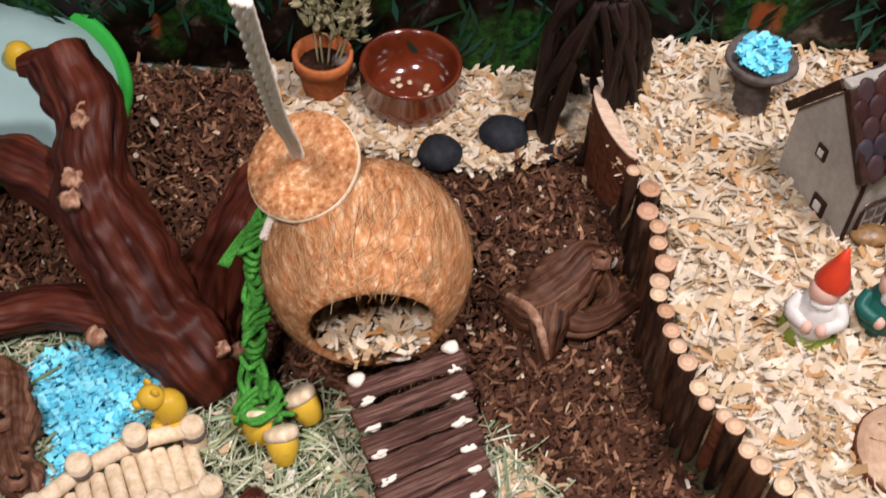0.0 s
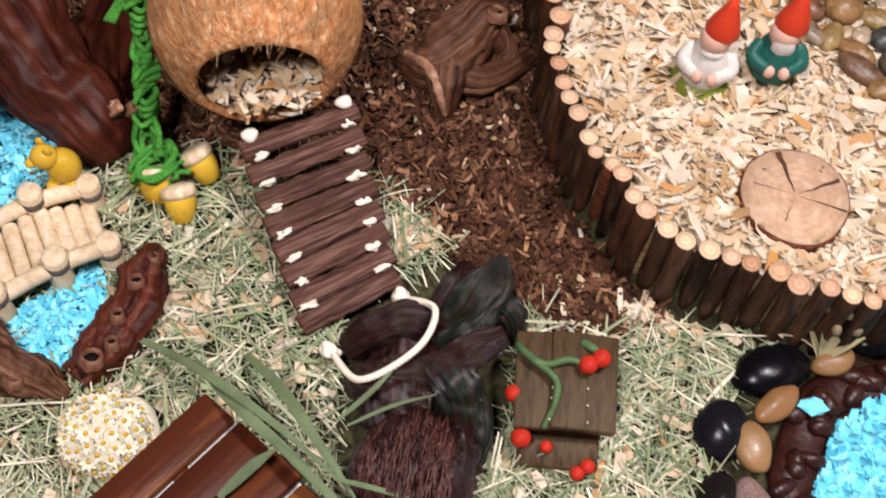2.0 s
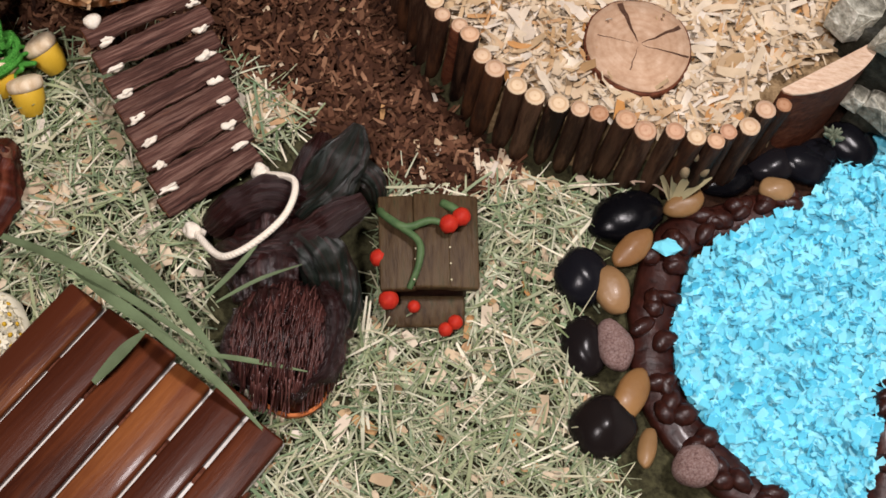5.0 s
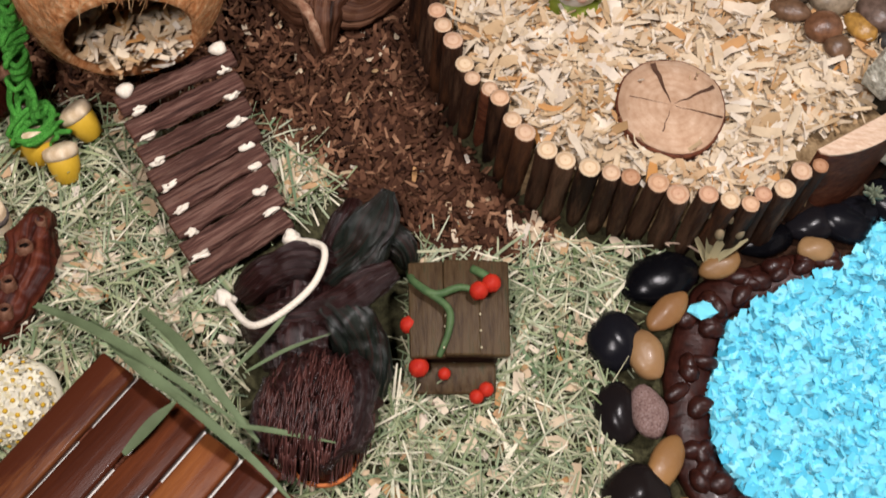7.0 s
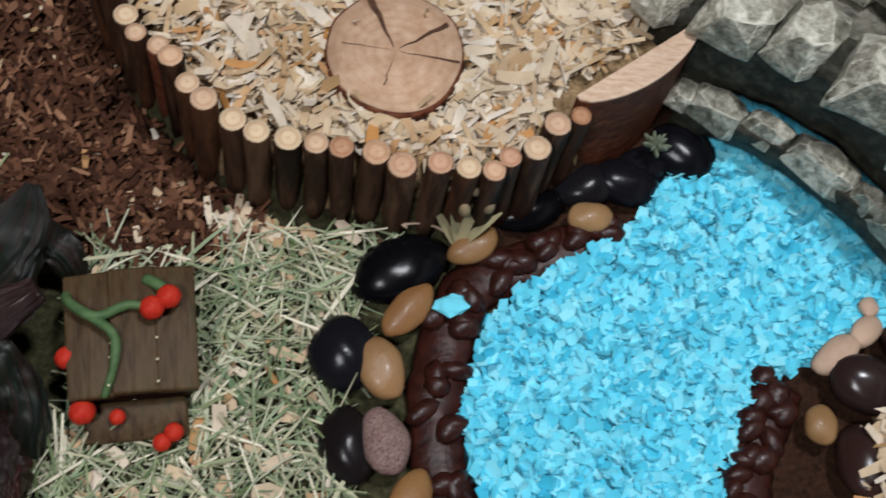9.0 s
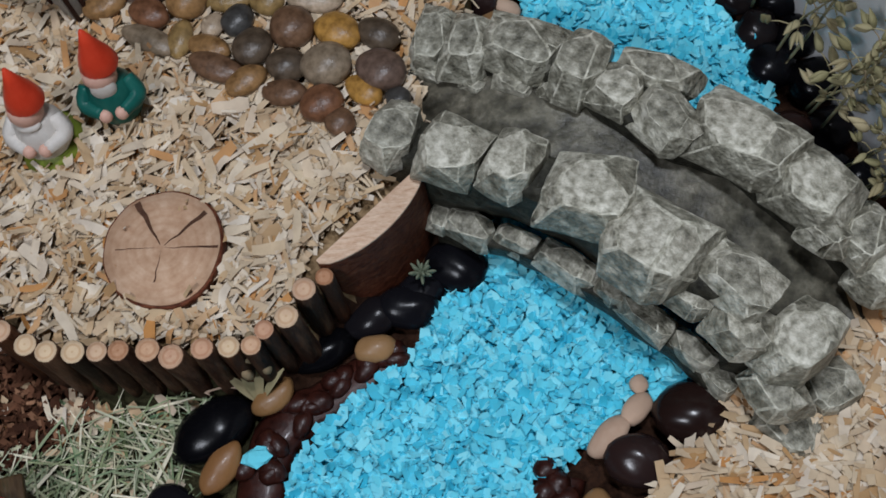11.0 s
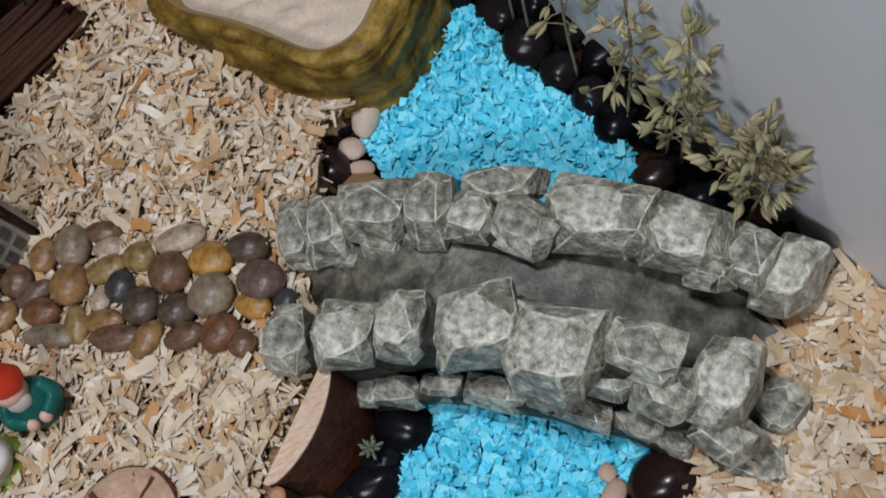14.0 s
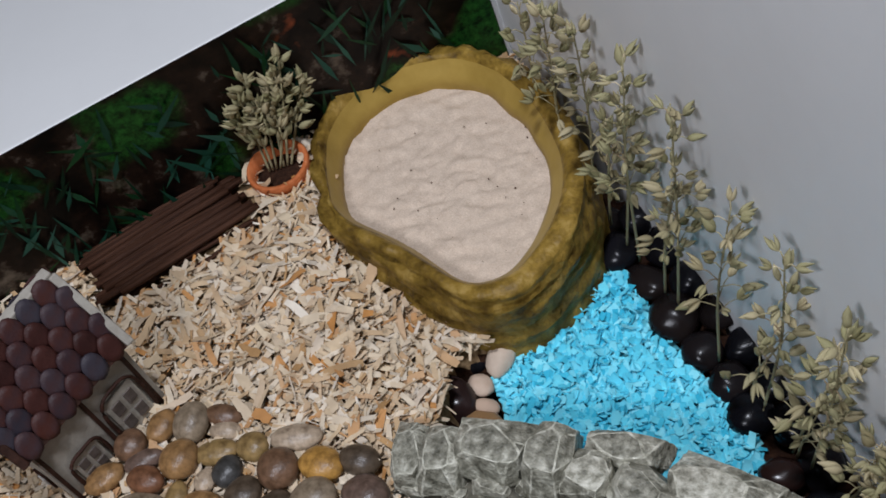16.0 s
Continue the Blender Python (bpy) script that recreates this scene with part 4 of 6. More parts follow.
pebbles("pale_stone", "rough pale pebble at the water's edge", "pebble", "stream edging", [(0.232, 0.212, 0.0182, 0.0101, 62), (0.213, 0.193, 0.011, 0.0079, -56), (0.213, 0.175, 0.01, 0.0064, -27), (0.270, -0.104, 0.0074, 0.0123, -43), (0.253, -0.119, 0.0165, 0.0086, 42), (0.273, -0.089, 0.0058, 0.0058, -23)], M_PALEPEB, 0.008, 0.75)


def bean_edging(rows, label):
    """The moulded bank of a resin pool: a low strip with many glossy lumps."""
    ob = thing("pool_edging", label, "pool edging", m=pose(0, 0, 0))
    bm = bmesh.new()
    tube(bm, [(x, y, 0.001, 0.015) for x, y, *_ in rows], 50, 10, 0.2, 60, flat=0.5)
    part("bank", bm, M_BEAN, ob)
    rnd = random.Random(8)
    for k, (x, y, a, b, turn) in enumerate(rows * 3):
        bm = bmesh.new()
        pebble_mesh(bm, 0.0088 * rnd.uniform(0.8, 1.2), 0.0062 * rnd.uniform(0.8, 1.2), 0.0055, k, 0.2, 2)
        part("lump", bm, M_BEAN, ob, m=pose(x + rnd.uniform(-0.009, 0.009), y + rnd.uniform(-0.008, 0.008), 0.0085, 0, 0, rnd.uniform(0, 180)))


bean_edging([(0.125, -0.058, 0, 0, 0), (0.118, -0.066, 0, 0, 0), (0.097, -0.077, 0, 0, 0), (0.082, -0.086, 0, 0, 0), (0.066, -0.092, 0, 0, 0), (0.054, -0.106, 0, 0, 0), (0.046, -0.127, 0, 0, 0), (0.043, -0.154, 0, 0, 0), (0.044, -0.178, 0, 0, 0), (0.050, -0.205, 0, 0, 0), (0.063, -0.228, 0, 0, 0), (0.079, -0.244, 0, 0, 0), (0.101, -0.261, 0, 0, 0), (0.126, -0.272, 0, 0, 0), (0.15, -0.285, 0, 0, 0)], "glossy dark brown moulded pool rim along the blue stream")
bean_edging([(0.222, -0.138, 0, 0, 0), (0.219, -0.150, 0, 0, 0), (0.213, -0.163, 0, 0, 0), (0.207, -0.18, 0, 0, 0), (0.204, -0.197, 0, 0, 0), (0.205, -0.23, 0, 0, 0), (0.20, -0.27, 0, 0, 0)], "glossy dark brown moulded pool rim on the far bank")
bm = bmesh.new()
pebble_mesh(bm, 0.008, 0.0065, 0.003, 3, 0.6, 2)
thing("paper_scrap", "crumpled scrap of blue paper on the brown rim", "paper scrap", m=pose(0.046, -0.117, 0.015), bm=bm, material=M_BLUE, smooth=False)

# ---- the stone bridge ----
def parapet_body(bm, rows, half, out, drop):
    """A solid wall under a row of stones, open below where the arch spans."""
    rings = []
    last = len(rows) - 1
    for k, (x, y, z, a, b, turn) in enumerate(rows):
        n = Vector((rows[min(k + 1, last)][1] - rows[max(k - 1, 0)][1], rows[max(k - 1, 0)][0] - rows[min(k + 1, last)][0], 0)).normalized()
        foot = 0.0 if k in (0, last) else max(0.004, z - drop)
        p = Vector((x, y, 0))
        top = z - 0.1 * b
        ring = []
        for s, zz in ((half, foot), (half + out, foot + (top - foot) * 0.4), (half, top), (-half, top), (-half, foot)):
            q = p + n * s
            ring.append(bm.verts.new((q.x, q.y, zz)))
        rings.append(ring)
    for p, q in zip(rings, rings[1:]):
        for j in range(5):
            bm.faces.new((p[j], q[j], q[(j + 1) % 5], p[(j + 1) % 5]))
    bm.faces.new(rings[0])
    bm.faces.new(rings[-1][::-1])
    bmesh.ops.subdivide_edges(bm, edges=bm.edges[:], cuts=3, use_grid_fill=True)
    for v in bm.verts:
        v.co += Vector((noise.noise(v.co * 70), noise.noise(v.co * 70 + Vector((9, 0, 0))), 0)) * 0.0022
    bmesh.ops.recalc_face_normals(bm, faces=bm.faces)
    return bm


def bridge():
    ob = thing("stone_bridge", "arched grey resin bridge with chunky stone parapets over the blue stream", "bridge", m=pose(0, 0, 0))
    left, right = (Vector((0.150, 0.118, 0)), Vector((0.132, 0.048, 0))), (Vector((0.418, -0.048, 0)), Vector((0.366, -0.122, 0)))
    n = 40
    bm = bmesh.new()
    rows = []
    for k in range(n + 1):
        u = k / n
        bow = 0.020 * math.sin(math.pi * u)
        across = (left[0] - left[1]).lerp(right[0] - right[1], u)
        shift = Vector((0.5, 0.85, 0)) * bow
        z = 0.052 * (1 - u) + 0.022 * u + 0.040 * math.sin(math.pi * min(1, u * 1.05)) ** 0.9
        under = z - 0.016 - 0.02 * abs(2 * u - 1) ** 3
        ring = []
        for v, zz in [(j / 10, z - 0.003 * math.sin(math.pi * j / 10)) for j in range(11)] + [(1.0, under), (0.0, under)]:
            p = left[1].lerp(right[1], u) + across * v + shift
            jig = 0.0016 * noise.noise((p.x * 55, p.y * 55, 0)) + 0.0008 * noise.noise((p.x * 190, p.y * 190, 3))
            ring.append(bm.verts.new((p.x, p.y, zz + jig)))
        rows.append(ring)
    for p, q in zip(rows, rows[1:]):
        for j in range(13):
            bm.faces.new((p[j], p[(j + 1) % 13], q[(j + 1) % 13], q[j]))
    bm.faces.new(rows[0][::-1])
    bm.faces.new(rows[-1])
    part("deck", bm, M_DECK, ob, "worn dark grey walkway")
    # x, y, z, half length, half width, turn of every stone
    front = [(0.144, 0.0501, 0.088, 0.0141, 0.0189, -29), (0.1781, 0.0312, 0.096, 0.0184, 0.0197, -29), (0.2124, 0.0182, 0.102, 0.0155, 0.019, -29), (0.2518, -0.006, 0.106, 0.0245, 0.0216, -21), (0.2834, -0.0384, 0.104, 0.027, 0.0242, -40), (0.3266, -0.0597, 0.098, 0.0227, 0.0145, -44), (0.3275, -0.0804, 0.08, 0.0171, 0.0141, -48), (0.3585, -0.0887, 0.074, 0.0171, 0.0229, -54), (0.3452, -0.1076, 0.052, 0.0187, 0.0131, -63)]
    front_small = [(0.3023, -0.0591, 0.08, 0.0143, 0.0103, -48), (0.3785, -0.1028, 0.026, 0.0143, 0.0153, -59), (0.3523, -0.1212, 0.016, 0.019, 0.0154, -48)]
    back = [(0.1681, 0.122, 0.066, 0.0129, 0.0222, -20), (0.1906, 0.1084, 0.08, 0.0143, 0.0182, -22), (0.2223, 0.1009, 0.088, 0.024, 0.0165, -26), (0.2555, 0.0798, 0.095, 0.0144, 0.0201, -30), (0.2741, 0.061, 0.096, 0.0142, 0.0142, -30), (0.3005, 0.0391, 0.096, 0.0201, 0.0149, -55), (0.3398, 0.0246, 0.095, 0.0304, 0.0208, -39), (0.3762, -0.006, 0.086, 0.0221, 0.0199, -46), (0.4029, -0.0304, 0.068, 0.0139, 0.0174, -51), (0.4192, -0.0436, 0.052, 0.0157, 0.0218, -56)]
    back_small = [(0.2967, 0.0709, 0.094, 0.0225, 0.0109, -31), (0.3792, -0.0283, 0.076, 0.0145, 0.0088, -45), (0.1902, 0.0897, 0.066, 0.0077, 0.0049, -30), (0.2142, 0.0828, 0.072, 0.0128, 0.0059, -30), (0.2396, 0.0724, 0.076, 0.0109, 0.0058, -30), (0.1653, 0.1055, 0.06, 0.0107, 0.0072, -30)]
    ring_stones = [(0.1106, 0.0532, 0.045, 0.0135, 0.0231, -28), (0.165, 0.0172, 0.036, 0.0084, 0.0091, -28), (0.1828, 0.0074, 0.04, 0.0159, 0.0093, -33), (0.209, -0.0044, 0.044, 0.0129, 0.0068, -33), (0.2386, -0.0251, 0.048, 0.0197, 0.0087, -40), (0.2611, -0.043, 0.048, 0.0099, 0.0066, -43), (0.2796, -0.0597, 0.046, 0.0189, 0.0088, -45), (0.303, -0.078, 0.038, 0.0156, 0.0075, -48), (0.3178, -0.0935, 0.028, 0.0114, 0.0081, -53)]
    for k, (x, y, z, a, b, turn) in enumerate(front + front_small + back + back_small + ring_stones):
        bm = bmesh.new()
        chiselled_mesh(bm, a * 1.07, b * 1.04, max(b, min(a, 0.014)) * 0.68, 40 + k)
        part("stone", bm, [M_STONE, M_STONEEDGE, M_STONEPALE], ob, m=pose(x, y, z + 0.12 * b, 0, 0, turn))
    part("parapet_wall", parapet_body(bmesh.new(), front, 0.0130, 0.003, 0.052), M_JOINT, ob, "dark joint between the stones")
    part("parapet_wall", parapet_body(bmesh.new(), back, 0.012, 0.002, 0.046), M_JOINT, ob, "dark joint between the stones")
    part("arch_ring", parapet_body(bmesh.new(), ring_stones[1:], 0.007, 0.001, 0.020), M_JOINT, ob, "arch underside with its shade in the dark colour")


bridge()

# ---- the sand bath ----
def sand_bath():
    ob = thing("sand_bath", "olive brown rock-look dish filled with pale sand", "sand bath", m=pose(*BOWL_MID, 0))
    # distance from the middle every 15 degrees: foot, crest of the rim, edge of the sand
    foot = [0.1040, 0.1060, 0.1060, 0.1130, 0.1220, 0.1310, 0.1330, 0.1360, 0.1330, 0.1230, 0.1110, 0.1040, 0.1010, 0.0980, 0.0940, 0.0915, 0.0960, 0.1080, 0.1226, 0.1290, 0.1240, 0.1211, 0.1135, 0.1077]
    crest = [0.0926, 0.0936, 0.0949, 0.1031, 0.1118, 0.1220, 0.1242, 0.1273, 0.1241, 0.1135, 0.1008, 0.0916, 0.0878, 0.0822, 0.0735, 0.0719, 0.0766, 0.0878, 0.1120, 0.1215, 0.1160, 0.1104, 0.1036, 0.0977]
    edge = [0.0734, 0.0722, 0.0762, 0.0802, 0.0922, 0.1020, 0.1080, 0.1100, 0.1080, 0.1010, 0.0900, 0.0820, 0.0751, 0.0640, 0.0575, 0.0566, 0.0604, 0.0716, 0.0900, 0.0950, 0.0890, 0.0826, 0.0790, 0.0756]
    n = 120

    def outline(table):
        vals = []
        for k in range(n):
            u = k / n * 24
            i, t = int(u), u - int(u)
            a, b, c, d = (table[(i + j - 1) % 24] for j in range(4))
            vals.append(0.5 * (2 * b + (c - a) * t + (2 * a - 5 * b + 4 * c - d) * t * t + (3 * b - a - 3 * c + d) * t ** 3))
        return vals

    foot, crest, edge = outline(foot), outline(crest), outline(edge)
    bm = bmesh.new()
    rings = []
    outer = [(u, 0.078 * u ** 0.9) for u in [j / 15 for j in range(16)]]
    for step in range(26):
        ring = []
        for k in range(n):
            an = 2 * math.pi * k / n
            d = Vector((math.cos(an), math.sin(an), 0))
            if step < 16:
                u, z = outer[step]
                r = foot[k] + (crest[k] + 0.004 - foot[k]) * u ** 1.6
            else:
                u = (step - 15) / 10
                r = crest[k] + 0.004 - (crest[k] + 0.004 - edge[k]) * min(1, u * 1.25) ** 0.85
                z = 0.078 + 0.003 * math.sin(math.pi * min(1, u * 2)) - 0.036 * max(0, u - 0.2) ** 1.3
            q = d * r
            skin = 1.0 if step < 17 else max(0.12, 1 - (step - 16) / 3)
            ledge = noise.noise((q.x * 22, q.y * 22, z * 170)) * 0.0056 + noise.noise((q.x * 70, q.y * 70, z * 260)) * 0.0034 + noise.noise((q.x * 190, q.y * 190, z * 300)) * 0.0011
            q = d * (r + ledge * skin)
            ring.append(bm.verts.new((q.x, q.y, z + (ledge * 0.9 * skin if step > 11 else 0))))
        rings.append(ring)
    for a, b in zip(rings, rings[1:]):
        for k in range(n):
            bm.faces.new((a[k], a[(k + 1) % n], b[(k + 1) % n], b[k]))
    bm.faces.ensure_lookup_table()
    for f in bm.faces[19 * n:]:
        f.material_index = 1
    part("dish", bm, [M_OLIVE, M_OLIVEIN], ob)
    bm = bmesh.new()
    rings = []
    for j in range(40):
        s = 1.0 - j / 40
        ring = []
        for k in range(n):
            an = 2 * math.pi * k / n
            q = Vector((math.cos(an), math.sin(an), 0)) * (edge[k] + 0.004) * s
            z = 0.0525 + 0.0030 * noise.noise((q.x * 40 + q.y * 30, q.y * 95, 0)) + 0.0017 * noise.noise((q.x * 110, q.y * 170, 2)) + 0.0006 * noise.noise((q.x * 420, q.y * 420, 5))
            ring.append(bm.verts.new((q.x, q.y, z)))
        rings.append(ring)
    for a, b in zip(rings, rings[1:]):
        for k in range(n):
            bm.faces.new((a[k], a[(k + 1) % n], b[(k + 1) % n], b[k]))
    bm.faces.new(rings[-1])
    part("sand", bm, M_SAND, ob, "rippled pale sand")
    rnd = random.Random(17)
    bm = bmesh.new()
    for k in range(26):
        an, r = rnd.uniform(0, 6.28), 0.078 * math.sqrt(rnd.random())
        bmesh.ops.create_icosphere(bm, subdivisions=1, radius=rnd.uniform(0.0003, 0.0008), matrix=pose(r * math.cos(an), r * math.sin(an), 0.0545))
    part("grit", bm, M_CRACK, ob, "dark specks of grit")["kind"] = "stuff"


sand_bath()

# ---- the gnome house ----
def gnome_house():
    a, b = Vector((-0.064, 0.165, 0)), Vector((-0.005, 0.234, 0))
    turn = math.degrees(math.atan2(b.y - a.y, b.x - a.x))
    L, D, H0, R = 0.091, 0.074, 0.073, 0.126
    ob = thing("toy_house", "small grey board house with purple brown shingle roof on the shavings", "toy house", m=pose(a.x, a.y, 0.056, 0, 0, turn - 5))
    bm = bmesh.new()
    prof = [(0, 0), (D, 0), (D, H0), (D / 2, R - 0.004), (0, H0)]
    ends = [[bm.verts.new((x, y, z)) for y, z in prof] for x in (0.0, L)]
    for k in range(5):
        bm.faces.new((ends[0][k], ends[1][k], ends[1][(k + 1) % 5], ends[0][(k + 1) % 5]))
    bm.faces.new(ends[0])
    bm.faces.new(ends[1][::-1])
    bmesh.ops.recalc_face_normals(bm, faces=bm.faces)
    part("wall", bm, M_CARD, ob, smooth=False)
    slope = math.degrees(math.atan2(R - H0, D / 2))
    run = math.hypot(R - H0, D / 2) + 0.003
    for side in (0, 1):
        base = pose(-0.005, -0.002, H0 - 0.002, slope) if side == 0 else pose(-0.005, D + 0.002, H0 - 0.002, 0, 0, 0) @ Matrix.Scale(-1, 4, (0, 1, 0)) @ pose(0, 0, 0, slope)
        bm = bmesh.new()
        box(bm, L + 0.01, run, 0.003, base @ pose((L + 0.01) / 2, run / 2, 0.0015))
        roof = part("roof", bm, M_TRIM, ob, smooth=False)
        nx, ny = 6, 5
        for j in range(ny):
            for i in range(nx + (j % 2)):
                bm = bmesh.new()
                w, h = (L + 0.004) / nx, run / ny * 1.45
                lathe(bm, [(1.0, 0.0), (0.97, 0.0012), (0.55, 0.0022), (0.1, 0.0026)], 14, Matrix.Diagonal((w * 0.52, h * 0.56, 1, 1)), 0, 0.08, i + j * 9)
                x = (i + 0.5 - 0.5 * (j % 2)) * w + 0.003
                shingle = new("shingle", mesh_of("shingle", bm, M_SHINGLE))
                shingle.parent = roof
                shingle.matrix_local = base @ pose(min(max(x, 0.004), L + 0.006), (j + 0.60) * run / ny, 0.0040, 11, 0, 0)
        for x in (0.0, L + 0.01):
            bm = bmesh.new()
            box(bm, 0.006, run, 0.007, base @ pose(x, run / 2, 0.003), 0.001)
            part("verge_board", bm, M_CARD if side == 0 and x > 0 else M_TRIM, ob, "weathered board along the roof edge", smooth=False)
    bm = bmesh.new()
    box(bm, L + 0.012, 0.009, 0.006, pose(L / 2, D / 2, R + 0.003), 0.001)
    part("ridge_board", bm, M_CARD, ob, smooth=False)
    # timbered front with two little windows
    for x0, wide, tall, arch in ((0.014, 0.022, 0.030, False), (0.054, 0.026, 0.042, True)):
        bm = bmesh.new()
        box(bm, wide, 0.002, tall, pose(x0 + wide / 2, -0.001, 0.008 + tall / 2))
        win = part("window", bm, M_CARD, ob, "lattice window in a dark timber frame", smooth=False)
        for u in (0.28, 0.72):
            for v in (0.28, 0.70):
                bm = bmesh.new()
                box(bm, wide * 0.30, 0.0016, tall * 0.28, pose(x0 + wide * u, -0.0022, 0.008 + tall * v), 0.0003)
                part("pane", bm, M_GREYRESIN, win, smooth=False)
        bm = bmesh.new()
        pts = [(x0 - 0.003, -0.0025, 0.006, 0.0022), (x0 - 0.002, -0.0025, 0.006 + tall, 0.0014), (x0 + wide / 2, -0.0025, 0.010 + tall + (0.004 if arch else 0), 0.0014), (x0 + wide + 0.002, -0.0025, 0.006 + tall, 0.0014), (x0 + wide + 0.003, -0.0025, 0.006, 0.0014)]
        tube(bm, pts, 24, 6, 0.3, 200)
        part("timber", bm, M_TRIM, ob)
    for x in (0.003, 0.046, 0.086):
        bm = bmesh.new()
        box(bm, 0.003, 0.002, H0 - 0.004, pose(x, -0.001, H0 / 2), 0.0004)
        part("post", bm, M_TRIM, ob, smooth=False)
    # gable: a window, a round loft hole
    for y, z, w, h in ((0.026, 0.018, 0.014, 0.016), (0.040, 0.060, 0.010, 0.012)):
        bm = bmesh.new()
        box(bm, 0.002, w, h, pose(-0.001, y, z), 0.0006)
        part("window", bm, M_TRIM, ob, "small dark gable window", smooth=False)
        bm = bmesh.new()
        box(bm, 0.002, w * 0.5, h * 0.5, pose(-0.0022, y, z), 0.0004)
        part("pane", bm, M_WHITE, ob, smooth=False)


gnome_house()


def bird_bath():
    ob = thing("bird_bath", "grey brown pedestal bird bath filled with blue paper", "bird bath", m=pose(-0.148, 0.280, 0.056))
    bm = bmesh.new()
    lathe(bm, [(0.016, 0), (0.014, 0.012), (0.0125, 0.028), (0.014, 0.040), (0.012, 0.046)], 18, None, 0, 0.25, 1)
    part("pedestal", bm, M_GREYRESIN, ob)
    bm = bmesh.new()
    lathe(bm, [(0.012, 0.042), (0.022, 0.047), (0.028, 0.055), (0.027, 0.059), (0.022, 0.056), (0.012, 0.052)], 26, None, 0, 0.06, 2)
    part("basin", bm, M_GREYRESIN, ob)
    a = np.random.default_rng(3).uniform(0, 2 * np.pi, 160)
    r = 0.019 * np.sqrt(np.random.default_rng(5).random(160))
    chips("blue_paper", np.stack([-0.148 + r * np.cos(a), 0.280 + r * np.sin(a)], -1), (0.005, 0.011), (0.004, 0.008), (0.0, 0.008), 0.6, 0.9, M_BLUE, "crumpled blue paper shreds filling the bird bath", 33, base=0.112)


bird_bath()


def vine_cage():
    """A hollow arch of twisted black roots."""
    ob = thing("root_arch", "hollow arch of twisted black roots at the platform end", "root ornament", m=pose(0, 0, 0))
    rnd = random.Random(12)
    c = Vector((-0.272, 0.262, 0))
    for k in range(17):
        a = 2 * math.pi * k / 17 + rnd.uniform(-0.2, 0.2)
        r0 = 0.043 * rnd.uniform(0.85, 1.1)
        tw = rnd.uniform(0.5, 1.5) * (1 if k % 3 else -1)
        pts = []
        for j in range(5):
            u = j / 4
            rr = r0 * math.cos(u * 1.25) ** 0.7
            an = a + tw * u
            pts.append((c.x + rr * math.cos(an), c.y + rr * math.sin(an) * 0.8, 0.005 + 0.155 * math.sin(u * 1.35), 0.0056 * rnd.uniform(0.7, 1.2) * (1.1 - 0.4 * u)))
        bm = bmesh.new()
        tube(bm, pts, 22, 8, 0.4, 90, seed=k)
        part("root", bm, M_VINE, ob)


vine_cage()


def twig_bundle():
    ob = thing("twig_bundle", "stack of straight dark brown twigs by the poster", "twig bundle", m=pose(0.008, 0.374, 0.058, 0, 0, 19))
    rnd = random.Random(3)
    for k in range(26):
        bm = bmesh.new()
        r = rnd.uniform(0.0018, 0.0036)
        y = -0.034 + 0.0046 * (k % 13) + rnd.uniform(-0.001, 0.001)
        z = 0.003 + 0.005 * (k // 13) + rnd.uniform(0, 0.003)
        s = rnd.uniform(-0.011, 0.011)
        tube(bm, [(-0.060 + s, y, z, r), (0.0, y + rnd.uniform(-0.001, 0.001), z + 0.001, r), (0.060 + s, y + rnd.uniform(-0.003, 0.003), z, r * 0.9)], 8, 8, 0.15, 120, 0, seed=k)
        part("twig", bm, M_TWIG, ob)
    bm = bmesh.new()
    tube(bm, [(-0.025, -0.044, 0.004, 0.0022), (0.02, -0.046, 0.004, 0.0022), (0.075, -0.038, 0.004, 0.0018)], 8, 7, 0.15, 120)
    part("twig", bm, M_TWIG, ob)


twig_bundle()


# ---- dried oats ----
def spikelet_mesh(seed):
    """Two papery boat-shaped husks, a little open, round a grain."""
    rnd = random.Random(seed)
    bm = bmesh.new()
    for side, spread, long, wide in ((-1, rnd.uniform(0.10, 0.30), 1.0, 1.0), (1, rnd.uniform(0.10, 0.30), rnd.uniform(0.85, 1.0), 0.95), (0, 0.0, 0.72, 0.6)):
        turn = Euler((0, side * spread, rnd.uniform(-0.3, 0.3))).to_matrix().to_4x4()
        rings = []
        for g, h in ((0.25, 0.0), (0.75, 0.16), (1.0, 0.36), (0.82, 0.60), (0.42, 0.82), (0.04, 1.0)):
            ring = []
            for k in range(7):
                a = 2 * math.pi * k / 7
                ring.append(bm.verts.new(turn @ Vector((0.0017 * wide * g * math.cos(a) + side * 0.0009 * g, 0.0029 * wide * g * math.sin(a), 0.0135 * long * h))))
            rings.append(ring)
        for p, q in zip(rings, rings[1:]):
            for k in range(7):
                bm.faces.new((p[k], p[(k + 1) % 7], q[(k + 1) % 7], q[k]))
    bmesh.ops.recalc_face_normals(bm, faces=bm.faces)
    return mesh_of("spikelet", bm, M_SPIKELET)


M_SPIKELET = surface("oat_husk", [(0.24, 0.22, 0.105), (0.36, 0.33, 0.18), (0.30, 0.28, 0.14), (0.50, 0.43, 0.26), (0.27, 0.23, 0.12), (0.42, 0.38, 0.22)], 90, 0.6, 0.3, (1, 1, 0.25), "object", wear=0.2)
SPIKELETS = [spikelet_mesh(k) for k in range(5)]


